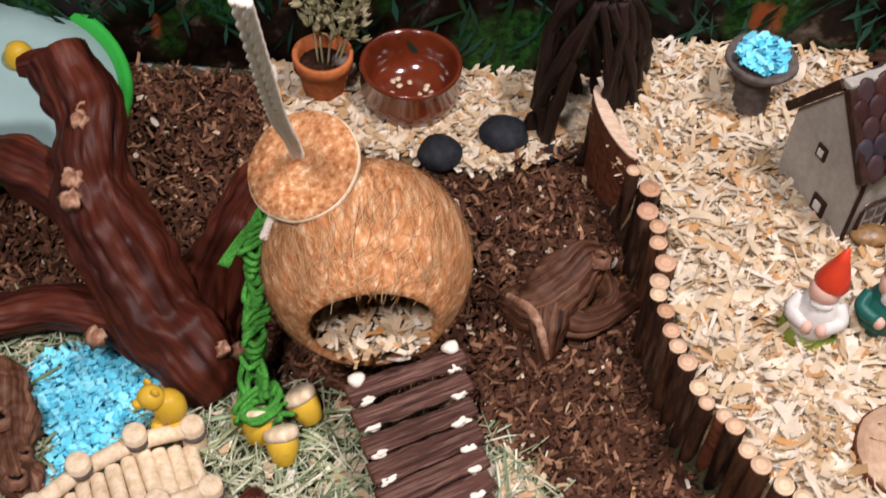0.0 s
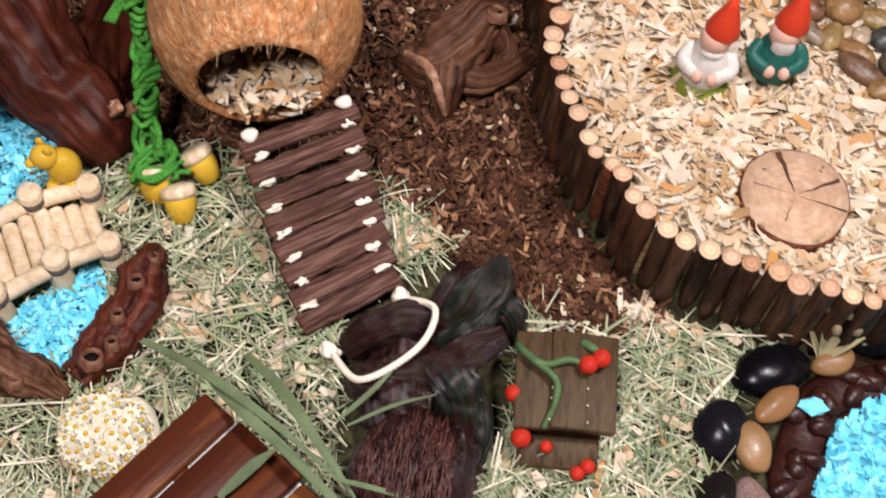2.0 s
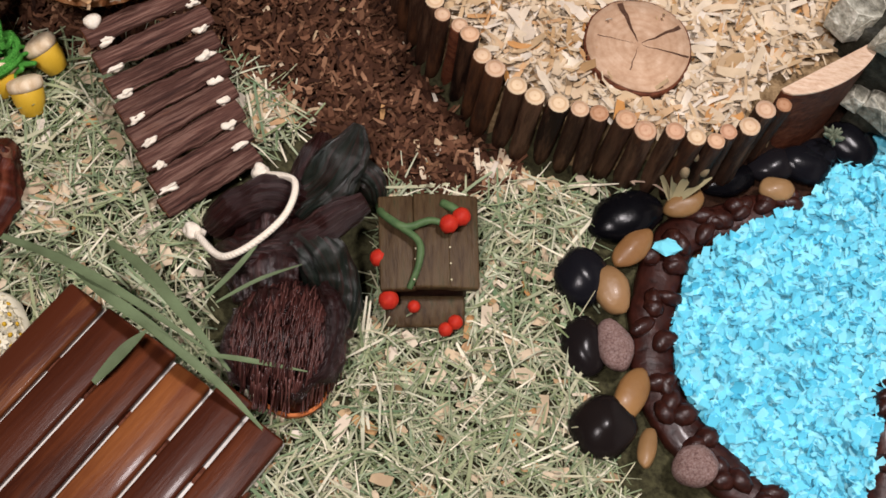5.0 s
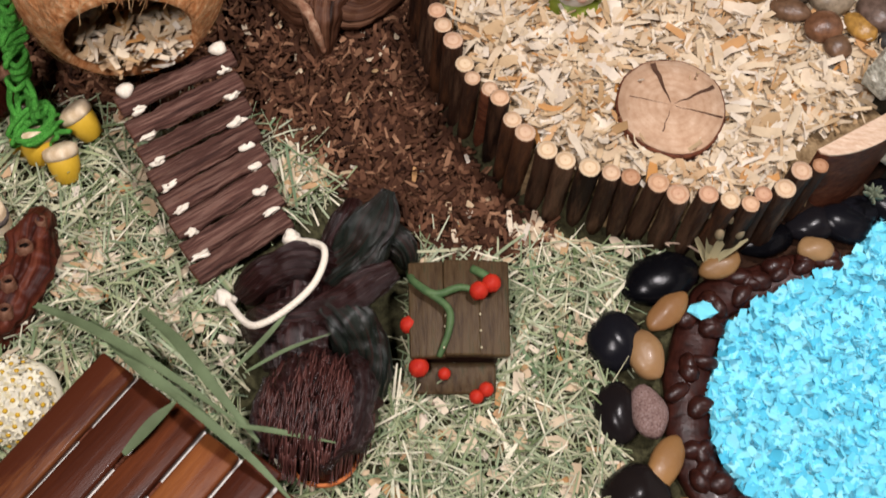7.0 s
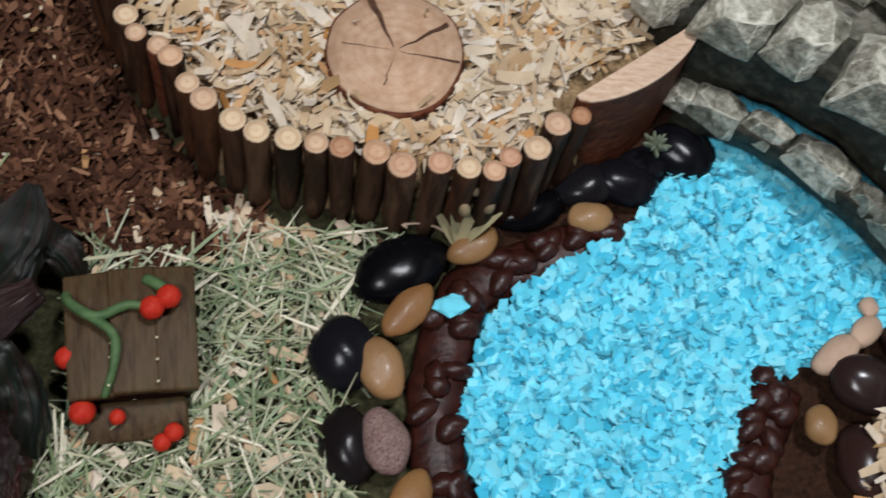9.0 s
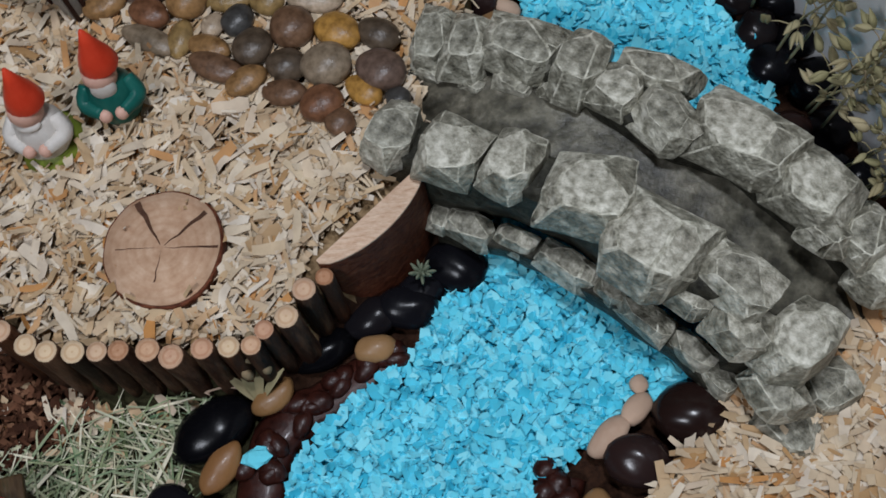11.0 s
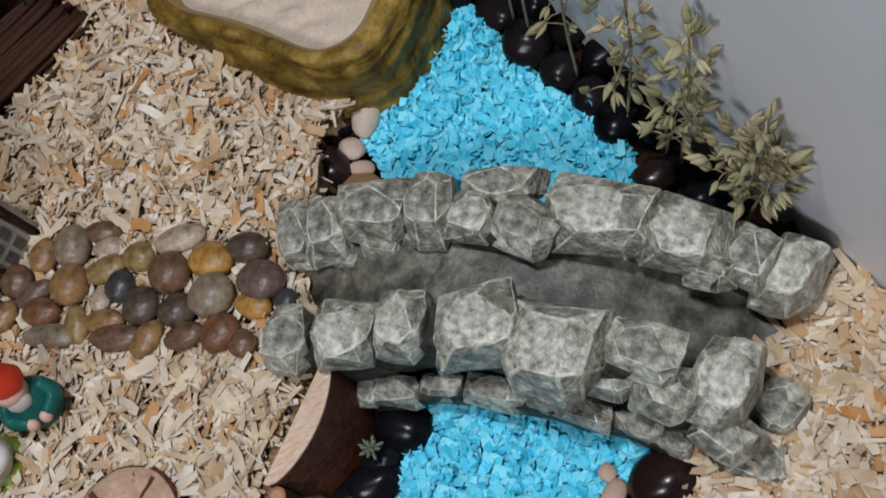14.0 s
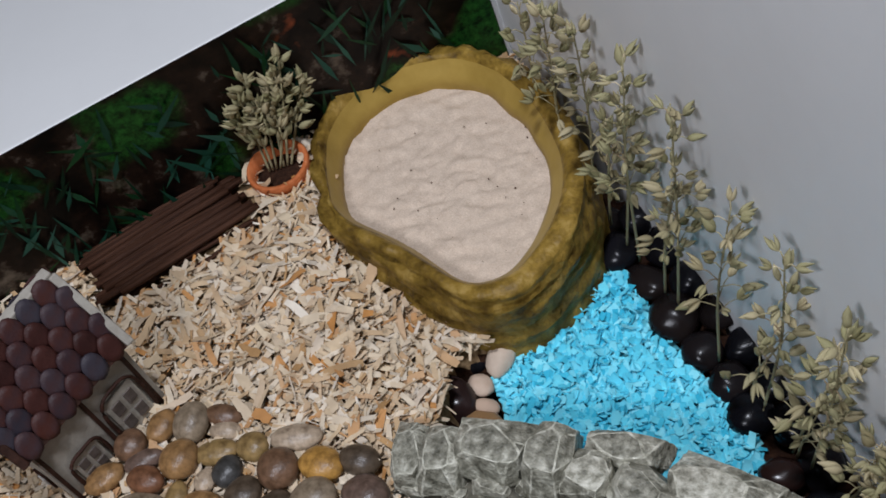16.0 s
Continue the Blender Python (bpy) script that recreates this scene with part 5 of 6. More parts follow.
def oat_spray(base, top, seed, heads=20, spread=0.016, droop=0.5):
    """A dried oat panicle: a stem whose fine side stalks each carry one spikelet."""
    rnd = random.Random(seed)
    ob = thing("oat_spray", "dried pale green oat spray standing in the bedding", "dried oats", "dried oats", pose(0, 0, 0))
    base, top = Vector(base), Vector(top)
    axis = (top - base).normalized()
    mid = base.lerp(top, 0.5) + Vector((rnd.uniform(-1, 1), rnd.uniform(-1, 1), 0)) * 0.005
    stem = bmesh.new()
    tube(stem, [(*base, 0.0011), (*mid, 0.0009), (*top, 0.0004)], 14, 5)
    spots = []
    for k in range(heads):
        u = 0.36 + 0.64 * (k + rnd.uniform(0, 0.8)) / heads
        here = base.lerp(mid, u * 2) if u < 0.5 else mid.lerp(top, u * 2 - 1)
        an = k * 2.4 + rnd.uniform(-0.5, 0.5)
        out = Vector((math.cos(an), math.sin(an), 0))
        reach = spread * rnd.uniform(0.35, 1.0) * (1.15 - 0.75 * max(0, (u - 0.4) / 0.6))
        tip = here + out * reach + Vector((0, 0, reach * rnd.uniform(-0.1, 0.9)))
        tube(stem, [(*here, 0.0005), (*(here.lerp(tip, 0.6) + Vector((0, 0, 0.003))), 0.0004), (*tip, 0.0003)], 5, 4)
        aim = (out * rnd.uniform(0.2, 0.9) + axis * rnd.uniform(0.2, 1.0) - Vector((0, 0, 1)) * droop * rnd.uniform(0, 1.6) * (1.2 - u)).normalized()
        spots.append(Matrix.Translation(tip) @ aim.to_track_quat("Z", "Y").to_matrix().to_4x4() @ pose(0, 0, 0, 0, 0, rnd.uniform(0, 360)) @ Matrix.Scale(rnd.uniform(0.7, 1.08), 4))
    part("stem", stem, M_OAT, ob)
    for k, m in enumerate(spots):
        husk = new("spikelet", SPIKELETS[(seed + k) % 5])
        husk.parent = ob
        husk.matrix_local = m


for k, (x, y, z, n) in enumerate([
    (0.362, 0.224, 0.245, 22), (0.376, 0.176, 0.250, 24), (0.390, 0.128, 0.212, 20), (0.404, 0.082, 0.222, 20), (0.418, 0.034, 0.218, 20),
    (0.343, 0.286, 0.225, 24), (0.329, 0.330, 0.200, 24), (0.371, 0.191, 0.165, 16), (0.400, 0.092, 0.125, 12), (0.413, 0.050, 0.140, 14),
    (0.430, -0.012, 0.170, 26), (0.424, 0.006, 0.145, 24), (0.434, -0.020, 0.140, 22), (0.414, 0.046, 0.105, 14), (0.350, 0.262, 0.160, 16), (0.316, 0.372, 0.175, 18), (0.356, 0.238, 0.205, 18)]):
    oat_spray((min(x - 0.018, right_wall(y + 0.03) - 0.014), y + 0.030, 0.012), (x, y, z), 100 + k, n, 0.016)


def flower_pot(x, y, z, r, h, label, tilt=0.0):
    ob = thing("flower_pot", label, "flower pot", "terracotta pots", pose(x, y, z, tilt, 0, 0))
    bm = bmesh.new()
    lathe(bm, [(r * 0.62, 0), (r * 0.68, h * 0.02), (r * 0.9, h * 0.7), (r * 0.92, h * 0.72), (r * 1.04, h * 0.73), (r * 1.06, h * 0.98), (r * 1.02, h), (r * 0.92, h), (r * 0.86, h * 0.7), (r * 0.55, h * 0.4)], 32)
    part("pot", bm, M_TERRA, ob)
    bm = bmesh.new()
    lathe(bm, [(r * 0.88, h * 0.66), (r * 0.86, h * 0.72), (r * 0.4, h * 0.74)], 20, None, 0, 0.1)
    part("soil", bm, M_PAPERBASE, ob, "dark filling")


flower_pot(-0.484, 0.226, 0.012, 0.0235, 0.046, "terracotta flower pot with dried oats and a stone")
for k in range(5):
    oat_spray((-0.488 + 0.004 * k, 0.226, 0.045), (-0.505 + 0.014 * k, 0.245 - 0.004 * k, 0.125), 140 + k, 15, 0.012, 0.0)
pebbles("pot_pebble", "small smooth grey stone lying in the flower pot", "pebble", "", [(-0.470, 0.230, 0.008, 0.007, 20)], M_GREYRESIN, 0.047)
flower_pot(0.104, 0.400, 0.026, 0.024, 0.045, "small orange terracotta pot tucked beside the sand bath")
for k in range(7):
    oat_spray((0.095 + 0.003 * k, 0.404, 0.062), (0.090 + 0.010 * k, 0.409 + 0.003 * k, 0.126 + 0.014 * (k % 3)), 150 + k, 16, 0.006, 0.0)


def food_bowl():
    ob = thing("food_bowl", "round red brown glazed ceramic bowl with a few seeds", "bowl", m=pose(-0.414, 0.242, 0.014))
    bm = bmesh.new()
    r, h = 0.0415, 0.042
    lathe(bm, [(r * 0.8, 0), (r * 0.95, h * 0.15), (r, h * 0.5), (r * 0.96, h * 0.85), (r, h * 0.93), (r, h), (r * 0.94, h * 1.01), (r * 0.89, h * 0.95), (r * 0.86, h * 0.5), (r * 0.75, h * 0.2), (r * 0.3, h * 0.13)], 48)
    part("dish", bm, M_GLAZE, ob)
    rnd = random.Random(6)
    for k in range(9):
        bm = bmesh.new()
        pebble_mesh(bm, 0.0035, 0.0025, 0.0012, k, 0.3, 1)
        part("seed", bm, M_PALEWOOD, ob, m=pose(rnd.uniform(-0.018, 0.018), rnd.uniform(-0.012, 0.018), h * 0.16 + 0.0012, rnd.uniform(-20, 20), 0, rnd.uniform(0, 180)))


food_bowl()
pebbles("black_stone", "matt black flat stone at the edge of the shavings", "stone", "", [(-0.370, 0.186, 0.018, 0.0175, 10), (-0.327, 0.222, 0.0205, 0.019, 20)], M_MATBLACK, 0.012, 0.75)
pebbles("grey_stone", "small dark grey stone beside the root arch", "stone", "", [(-0.287, 0.222, 0.010, 0.008, 60)], M_MATBLACK, 0.01, 0.8)


# ---- coconut hut and ladder ----
def coconut():
    c = Vector((-0.362, -0.003, 0.110))
    mouth = Vector((0.39, -0.90, -0.07)).normalized()
    turn = mouth.to_track_quat("Z", "Y").to_matrix().to_4x4()
    ob = thing("coconut_hut", "hairy brown coconut shell hut with a round entrance hung on rope", "coconut hut", m=Matrix.Translation(c) @ turn)
    R, r = 0.0680, 0.0620
    bm = bmesh.new()
    seg, prof = 64, []
    th0 = radians(39)
    n = 34
    for k in range(n + 1):
        th = th0 + (math.pi - 0.02 - th0) * k / n
        prof.append((R, th))
    rings = []
    for rad, th in [(r, math.pi - 0.02 - (math.pi - 0.02 - th0) * k / 16) for k in range(17)] + prof:
        ring = []
        for j in range(seg):
            a = 2 * math.pi * j / seg
            d = Vector((math.sin(th) * math.cos(a), math.sin(th) * math.sin(a), math.cos(th)))
            w = 1 + (0.018 * noise.noise(d * 2.2) + 0.007 * noise.noise(d * 14)) * (rad == R)
            ring.append(bm.verts.new(d * rad * w))
        rings.append(ring)
    for p, q in zip(rings, rings[1:]):
        for j in range(seg):
            f = bm.faces.new((p[j], q[j], q[(j + 1) % seg], p[(j + 1) % seg]))
            f.material_index = 1 if len(bm.faces) < seg * 16 else 0
    bm.faces.new(rings[-1])
    bmesh.ops.recalc_face_normals(bm, faces=bm.faces)
    part("shell", bm, [M_COCO, M_COCOIN], ob)
    # loose husk hair lying over the shell
    rng = np.random.default_rng(21)
    bm = bmesh.new()
    for k in range(2600):
        d = Vector(rng.normal(0, 1, 3)).normalized()
        if d.z > math.cos(th0) - 0.02:
            continue
        t = d.cross(Vector((0, 0, 1)).cross(d) + Vector(rng.normal(0, 0.5, 3))).normalized()
        s = d.cross(t)
        ln, w = rng.uniform(0.008, 0.026), rng.uniform(0.00010, 0.00026)
        row = []
        for u in (-0.5, 0.0, 0.5):
            q = (d + t * ln * u / R + s * 0.02 * rng.normal()).normalized() * (R * 1.013 + rng.uniform(0, 0.0012))
            row.append((bm.verts.new(q + s * w), bm.verts.new(q - s * w)))
        for p, q in zip(row, row[1:]):
            bm.faces.new((p[0], p[1], q[1], q[0]))
    part("husk_fibre", bm, M_FIBRE, ob, "loose pale husk fibres")["kind"] = "stuff"
    a = rng.uniform(0, 2 * np.pi, 800)
    rr = 0.046 * np.sqrt(rng.random(800))
    chips("wood_shavings", np.stack([c.x + 0.010 + rr * np.cos(a), c.y - 0.010 + rr * np.sin(a)], -1), (0.006, 0.018), (0.002, 0.006), (0.0, 0.020), 0.4, 0.5, M_SHAVING, "pale shavings bedding inside the coconut hut", 77, base=0.078)
    # slice of shell used as a lid where the rope comes out
    up = Vector((-0.20, -0.40, 0.88)).normalized()
    lid = thing("coconut_disc", "round disc of coconut shell threaded on the rope", "coconut disc", m=Matrix.Translation((-0.406, 0.003, 0.180)) @ up.to_track_quat("Z", "Y").to_matrix().to_4x4())
    bm = bmesh.new()
    lathe(bm, [(0.0355, -0.002), (0.0365, 0.0), (0.036, 0.0018), (0.024, 0.0034), (0.008, 0.0042), (0.002, 0.0042)], 40, None, 0, 0.02, 4)
    part("disc", bm, M_COCO, lid)
    bm = bmesh.new()
    lathe(bm, [(0.030, -0.0042), (0.0368, -0.0040), (0.0374, -0.0016), (0.0366, 0.0005), (0.030, -0.001)], 48, None, 0, 0.02, 4)
    part("rim", bm, M_PALEWOOD, lid, "pale sawn shell edge")
    bm = bmesh.new()
    for k in range(260):
        x, y = rng.uniform(-0.029, 0.029, 2)
        if x * x + y * y > 0.029 ** 2:
            continue
        an, ln, w = rng.uniform(-0.7, 0.7), rng.uniform(0.004, 0.014), 0.0002
        z = 0.0046 - 0.003 * (x * x + y * y) / 0.03 ** 2
        d, s = Vector((math.cos(an), math.sin(an), 0)), Vector((-math.sin(an), math.cos(an), 0))
        q = Vector((x, y, z))
        bm.faces.new([bm.verts.new(v) for v in (q - d * ln / 2 - s * w, q + d * ln / 2 - s * w, q + d * ln / 2 + s * w, q - d * ln / 2 + s * w)])
    part("husk_fibre", bm, M_FIBRE, lid)["kind"] = "stuff"
    bm = bmesh.new()
    for s in (-0.002, 0.002):
        rope_mesh(bm, [(-0.411 + s, 0.012, 0.170), (-0.407 + s, -0.008, 0.212), (-0.390 + s * 1.4, -0.060, 0.29), (-0.354 + s, -0.155, 0.45)], 0.0027, 13, 90)
    thing("hanging_rope", "doubled cream cotton rope rising from the coconut", "rope", bm=bm, material=M_ROPE)
    bm = bmesh.new()
    rope_mesh(bm, [(-0.404, 0.004, 0.162), (-0.418, -0.012, 0.150), (-0.422, -0.028, 0.138)], 0.003, 5, 24)
    thing("rope_end", "short frayed cream rope end under the coconut disc", "rope", bm=bm, material=M_ROPE)


M_FIBRE = surface("husk_fibre", [(0.30, 0.13, 0.05), (0.52, 0.30, 0.14), (0.62, 0.42, 0.22)], 300, 0.7, 0.0, (1, 1, 1), "island")
coconut()


def rope_ladder():
    tl, tr = Vector((-0.3536, -0.069, 0.062)), Vector((-0.2914, -0.0148, 0.064))
    bl, br = Vector((-0.2745, -0.1684, 0.012)), Vector((-0.2273, -0.1155, 0.014))
    ob = thing("stick_ladder", "bendy ladder of dark half-round bark sticks leading to the coconut", "ladder", m=pose(0, 0, 0))
    n = 8
    rnd = random.Random(4)
    ends = []
    for k in range(n):
        u = (k + 0.35) / n
        a, b = tl.lerp(bl, u), tr.lerp(br, u)
        sag = -0.006 * math.sin(math.pi * u)
        a, b = a + Vector((0, 0, sag)), b + Vector((0, 0, sag))
        r = 0.0087 * rnd.uniform(0.90, 1.10)
        bm = bmesh.new()
        tube(bm, [(*a, r), (*a.lerp(b, 0.5), r * rnd.uniform(0.95, 1.08)), (*b, r)], 40, 40, 0.20, 90, 0, 1, flat=0.55, seed=k * 1.7, grooves=0.09)
        part("rung", bm, [M_RUNG, M_BARKRED], ob)
        ends.append((a, b))
    for (a, b), (c, d) in zip(ends, ends[1:]):
        for u in (0.12 + rnd.uniform(-0.02, 0.02), 0.87 + rnd.uniform(-0.03, 0.03)):
            q = a.lerp(b, u).lerp(c.lerp(d, u), 0.5) + Vector((0, 0, 0.004))
            bm = bmesh.new()
            pebble_mesh(bm, 0.0052 * rnd.uniform(0.7, 1.2), 0.0024 * rnd.uniform(0.8, 1.3), 0.0026, u * 9 + q.x * 70, 0.9, 3)
            part("knot", bm, M_ROPE, ob, "pale wood spacer bead", m=pose(*q, 0, 0, 44))
    for u in (0.10, 0.90):
        bm = bmesh.new()
        pebble_mesh(bm, 0.006, 0.005, 0.004, u, 0.3, 2)
        part("knot", bm, M_ROPE, ob, "pale rope knot", m=pose(*(tl.lerp(tr, u) + Vector((0, 0, 0.003))), 0, 0, 44))
    k1, k2 = br.lerp(bl, 0.12) + Vector((0.010, -0.006, 0.014)), bl.lerp(br, 0.12) + Vector((0.012, -0.012, 0.008))
    for q in (k1, k2):
        bm = bmesh.new()
        pebble_mesh(bm, 0.0068, 0.0056, 0.0052, q.x * 90, 0.5, 3)
        part("knot", bm, M_ROPE, ob, "pale rope knot", m=pose(*q))
    bm = bmesh.new()
    rope_mesh(bm, [tuple(k1), (k1.x + 0.024, k1.y - 0.014, 0.052), (k1.x + 0.022, k1.y - 0.044, 0.056), (k2.x + 0.028, k2.y - 0.024, 0.046), tuple(k2)], 0.0023, 22, 70)
    part("rope", bm, M_ROPE, ob, "cream rope loop at the ladder's end")


rope_ladder()


def crochet_strand():
    ob = thing("yarn_strand", "bright green crocheted yarn strand hanging down the coconut", "yarn", m=pose(0, 0, 0))
    bm = bmesh.new()
    spine = curve_points([Vector(q) for q in ((-0.428, -0.006, 0.140, 0), (-0.432, -0.028, 0.115, 0), (-0.424, -0.045, 0.088, 0), (-0.420, -0.060, 0.060, 0), (-0.412, -0.080, 0.036, 0), (-0.408, -0.088, 0.024, 0))], 60)
    rnd = random.Random(9)
    for s in range(4):
        pts = []
        for k, q in enumerate(spine):
            a = k * 0.85 + s * 1.57
            w = (0.0052 + 0.0045 * (k > 38)) * (0.75 + 0.5 * abs(math.sin(k * 0.42)))
            pts.append((q[0] + w * math.cos(a) + rnd.uniform(-1, 1) * 0.0012, q[1] + w * math.sin(a * 1.3), q[2] + w * 0.6 * math.sin(a), 0.0022))
        tube(bm, pts, 200, 5)
    part("chain", bm, M_YARN, ob)
    bm = bmesh.new()
    for s in range(5):
        pts = [(-0.432 + s * 0.0016, -0.004, 0.136, 0.0015), (-0.442 + s * 0.001, -0.020, 0.124, 0.0016), (-0.452 + s * 0.0016, -0.036, 0.108, 0.0013)]
        tube(bm, pts, 12, 5, 0.3, 200)
    part("yarn_leaf", bm, M_YARN, ob)
    bm = bmesh.new()
    for s in range(6):
        a = s
        tube(bm, [(-0.40 + 0.006 * math.cos(a), -0.072 + 0.006 * math.sin(a), 0.02, 0.0016), (-0.396 + 0.01 * math.cos(a + 1), -0.078 + 0.008 * math.sin(a + 1), 0.028, 0.0017), (-0.404 + 0.006 * math.cos(a + 3), -0.085 + 0.005 * math.sin(a + 2), 0.02, 0.0016)], 14, 5)
    part("tuft", bm, M_YARN, ob)


crochet_strand()


def acorn(x, y, z, rx, rz):
    ob = thing("toy_acorn", "yellow painted wooden acorn with a pale cap", "acorn", "toy acorns", pose(x, y, z, rx, 0, rz))
    bm = bmesh.new()
    lathe(bm, [(0.003, -0.020), (0.0075, -0.018), (0.0105, -0.008), (0.011, 0.0), (0.010, 0.001)], 20)
    part("nut", bm, M_YELLOW, ob)
    bm = bmesh.new()
    lathe(bm, [(0.0115, -0.001), (0.0122, 0.002), (0.0115, 0.0055), (0.009, 0.007), (0.003, 0.0075)], 20)
    part("cap", bm, M_PALEWOOD, ob, "plain pale wood cap")


for row in ((-0.409, -0.086, 0.022, -38, 15), (-0.388, -0.064, 0.022, -45, 60), (-0.390, -0.094, 0.018, -45, 30), (-0.419, -0.080, 0.017, -30, -20)):
    acorn(*row)


# ---- driftwood and the little pond ----
def driftwood():
    ob = thing("driftwood_branch", "large forked red brown driftwood branch with pale knots", "driftwood", m=pose(0, 0, 0))
    limbs = [
        [(-0.4502, -0.0659, 0.004, 0.0236), (-0.4679, -0.06, 0.022, 0.0345), (-0.5028, -0.0424, 0.046, 0.0345), (-0.5335, -0.0226, 0.075, 0.0315), (-0.5622, 0.0057, 0.098, 0.0285), (-0.5827, 0.0407, 0.118, 0.0272), (-0.6068, 0.0627, 0.128, 0.026), (-0.622, 0.0752, 0.136, 0.0248)],
        [(-0.5508, -0.0064, 0.078, 0.0254), (-0.5919, 0.0073, 0.086, 0.0205), (-0.6223, 0.0133, 0.085, 0.0185), (-0.6484, 0.0175, 0.08, 0.0176), (-0.7127, 0.0145, 0.065, 0.0178)],
        [(-0.5021, -0.0515, 0.030, 0.0254), (-0.5351, -0.0538, 0.034, 0.0196), (-0.5725, -0.0578, 0.032, 0.0185), (-0.6089, -0.0728, 0.026, 0.0175), (-0.6661, -0.0932, 0.018, 0.0182)],
        [(-0.4749, -0.0409, 0.018, 0.0297), (-0.4865, 0.0047, 0.022, 0.0265), (-0.4901, 0.0546, 0.024, 0.0222), (-0.4902, 0.0996, 0.022, 0.0199), (-0.492, 0.133, 0.012, 0.0128)],
        [(-0.6089, 0.075, 0.126, 0.0221), (-0.6338, 0.0715, 0.130, 0.0138), (-0.6485, 0.0646, 0.129, 0.0066)],
    ]
    for k, pts in enumerate(limbs):
        bm = bmesh.new()
        tube(bm, pts, 120, 96, 0.34, 22, 0, 1, seed=k * 3.3, grooves=0.07)
        part("limb", bm, [M_DRIFT, M_KNOT], ob)
    for k, (x, y, z, r) in enumerate(((-0.5755, 0.0221, 0.150, 0.0075), (-0.5783, 0.0313, 0.150, 0.0055), (-0.5674, -0.0122, 0.130, 0.0085), (-0.562, -0.0253, 0.124, 0.008), (-0.5248, -0.0822, 0.062, 0.0075), (-0.4427, -0.0606, 0.058, 0.0055), (-0.4345, -0.0525, 0.052, 0.005))):
        bm = bmesh.new()
        lathe(bm, [(r * 1.0, -0.010), (r * 0.9, -0.001), (r * 0.76, 0.002), (r * 0.55, 0.0024), (r * 0.45, 0.0006), (r * 0.1, 0.0002)], 18, None, 0, 0.6, k)
        part("knot", bm, M_KNOT, ob, "pale sawn knot", m=pose(x, y, z - 0.0065, 30, -12, 20 * k))


driftwood()


M_ROOTRIM = surface("knot_rim_wood", [(0.10, 0.035, 0.018), (0.19, 0.085, 0.05), (0.30, 0.16, 0.10)], 160, 0.55, 0.6, wear=0.35)
# Near black: a shallow disc carries the shade of a deep knot hole.
M_HOLESHADE = surface("knot_hole_shade", [(0.006, 0.003, 0.002), (0.02, 0.009, 0.006)], 300, 0.9, 0.5)


def root_piece(label, limbs, knots, material, name="cork_root", rough=0.55):
    ob = thing(name, label, "root", "", pose(0, 0, 0))
    for k, pts in enumerate(limbs):
        bm = bmesh.new()
        tube(bm, pts, 80, 80, rough, 46, seed=k * 5.1 + pts[0][0] * 9, ridges=0.015, grooves=0.10)
        part("limb", bm, material, ob)
    for k, (x, y, z, r) in enumerate(knots):
        bm = bmesh.new()
        lathe(bm, [(r * 1.15, -0.004), (r * 1.05, 0.002), (r * 0.85, 0.0036), (r * 0.66, 0.0026), (r * 0.6, -0.003)], 18, None, 0, 0.25, k, caps=False)
        knot = part("knot", bm, M_ROOTRIM, ob, "round knot hole rim", m=pose(x, y, z, -20, 0, 0))
        bm = bmesh.new()
        lathe(bm, [(r * 0.74, 0.0006), (r * 0.5, -0.0006), (r * 0.1, -0.001)], 14)
        part("hollow", bm, M_HOLESHADE, knot, "dark disc painted with the shade of a knot hole")


root_piece("rugged brown root piece bordering the little pond", [[(-0.5941, -0.1007, 0.01, 0.0118), (-0.5753, -0.1276, 0.018, 0.0169), (-0.5576, -0.155, 0.018, 0.018), (-0.5409, -0.1743, 0.014, 0.0163), (-0.5275, -0.1873, 0.006, 0.0089)]], [(-0.5657, -0.15, 0.034, 0.0092), (-0.5345, -0.1822, 0.028, 0.0070), (-0.5367, -0.1662, 0.030, 0.0048), (-0.5779, -0.1225, 0.034, 0.0047)], M_DRIFT2)
root_piece("twisted brown root piece below the toy bridge", [[(-0.4893, -0.2154, 0.01, 0.0108), (-0.4643, -0.2348, 0.016, 0.0161), (-0.4434, -0.2425, 0.014, 0.0167), (-0.4201, -0.2454, 0.008, 0.0139), (-0.4044, -0.2478, 0.004, 0.0069)]], [(-0.4512, -0.2473, 0.030, 0.0075), (-0.4324, -0.2524, 0.026, 0.006)], M_DRIFT2)
root_piece("red brown knotted root piece beside the pond", [[(-0.389, -0.136, 0.01, 0.0082), (-0.3893, -0.1575, 0.016, 0.0145), (-0.3875, -0.1838, 0.018, 0.0164), (-0.3911, -0.211, 0.016, 0.0161), (-0.4005, -0.2345, 0.008, 0.0105)]], [(-0.3863, -0.1701, 0.032, 0.005), (-0.3925, -0.2266, 0.029, 0.007), (-0.3874, -0.1967, 0.034, 0.0044), (-0.3839, -0.2146, 0.032, 0.0042), (-0.3844, -0.1485, 0.026, 0.0036)], M_DRIFT)
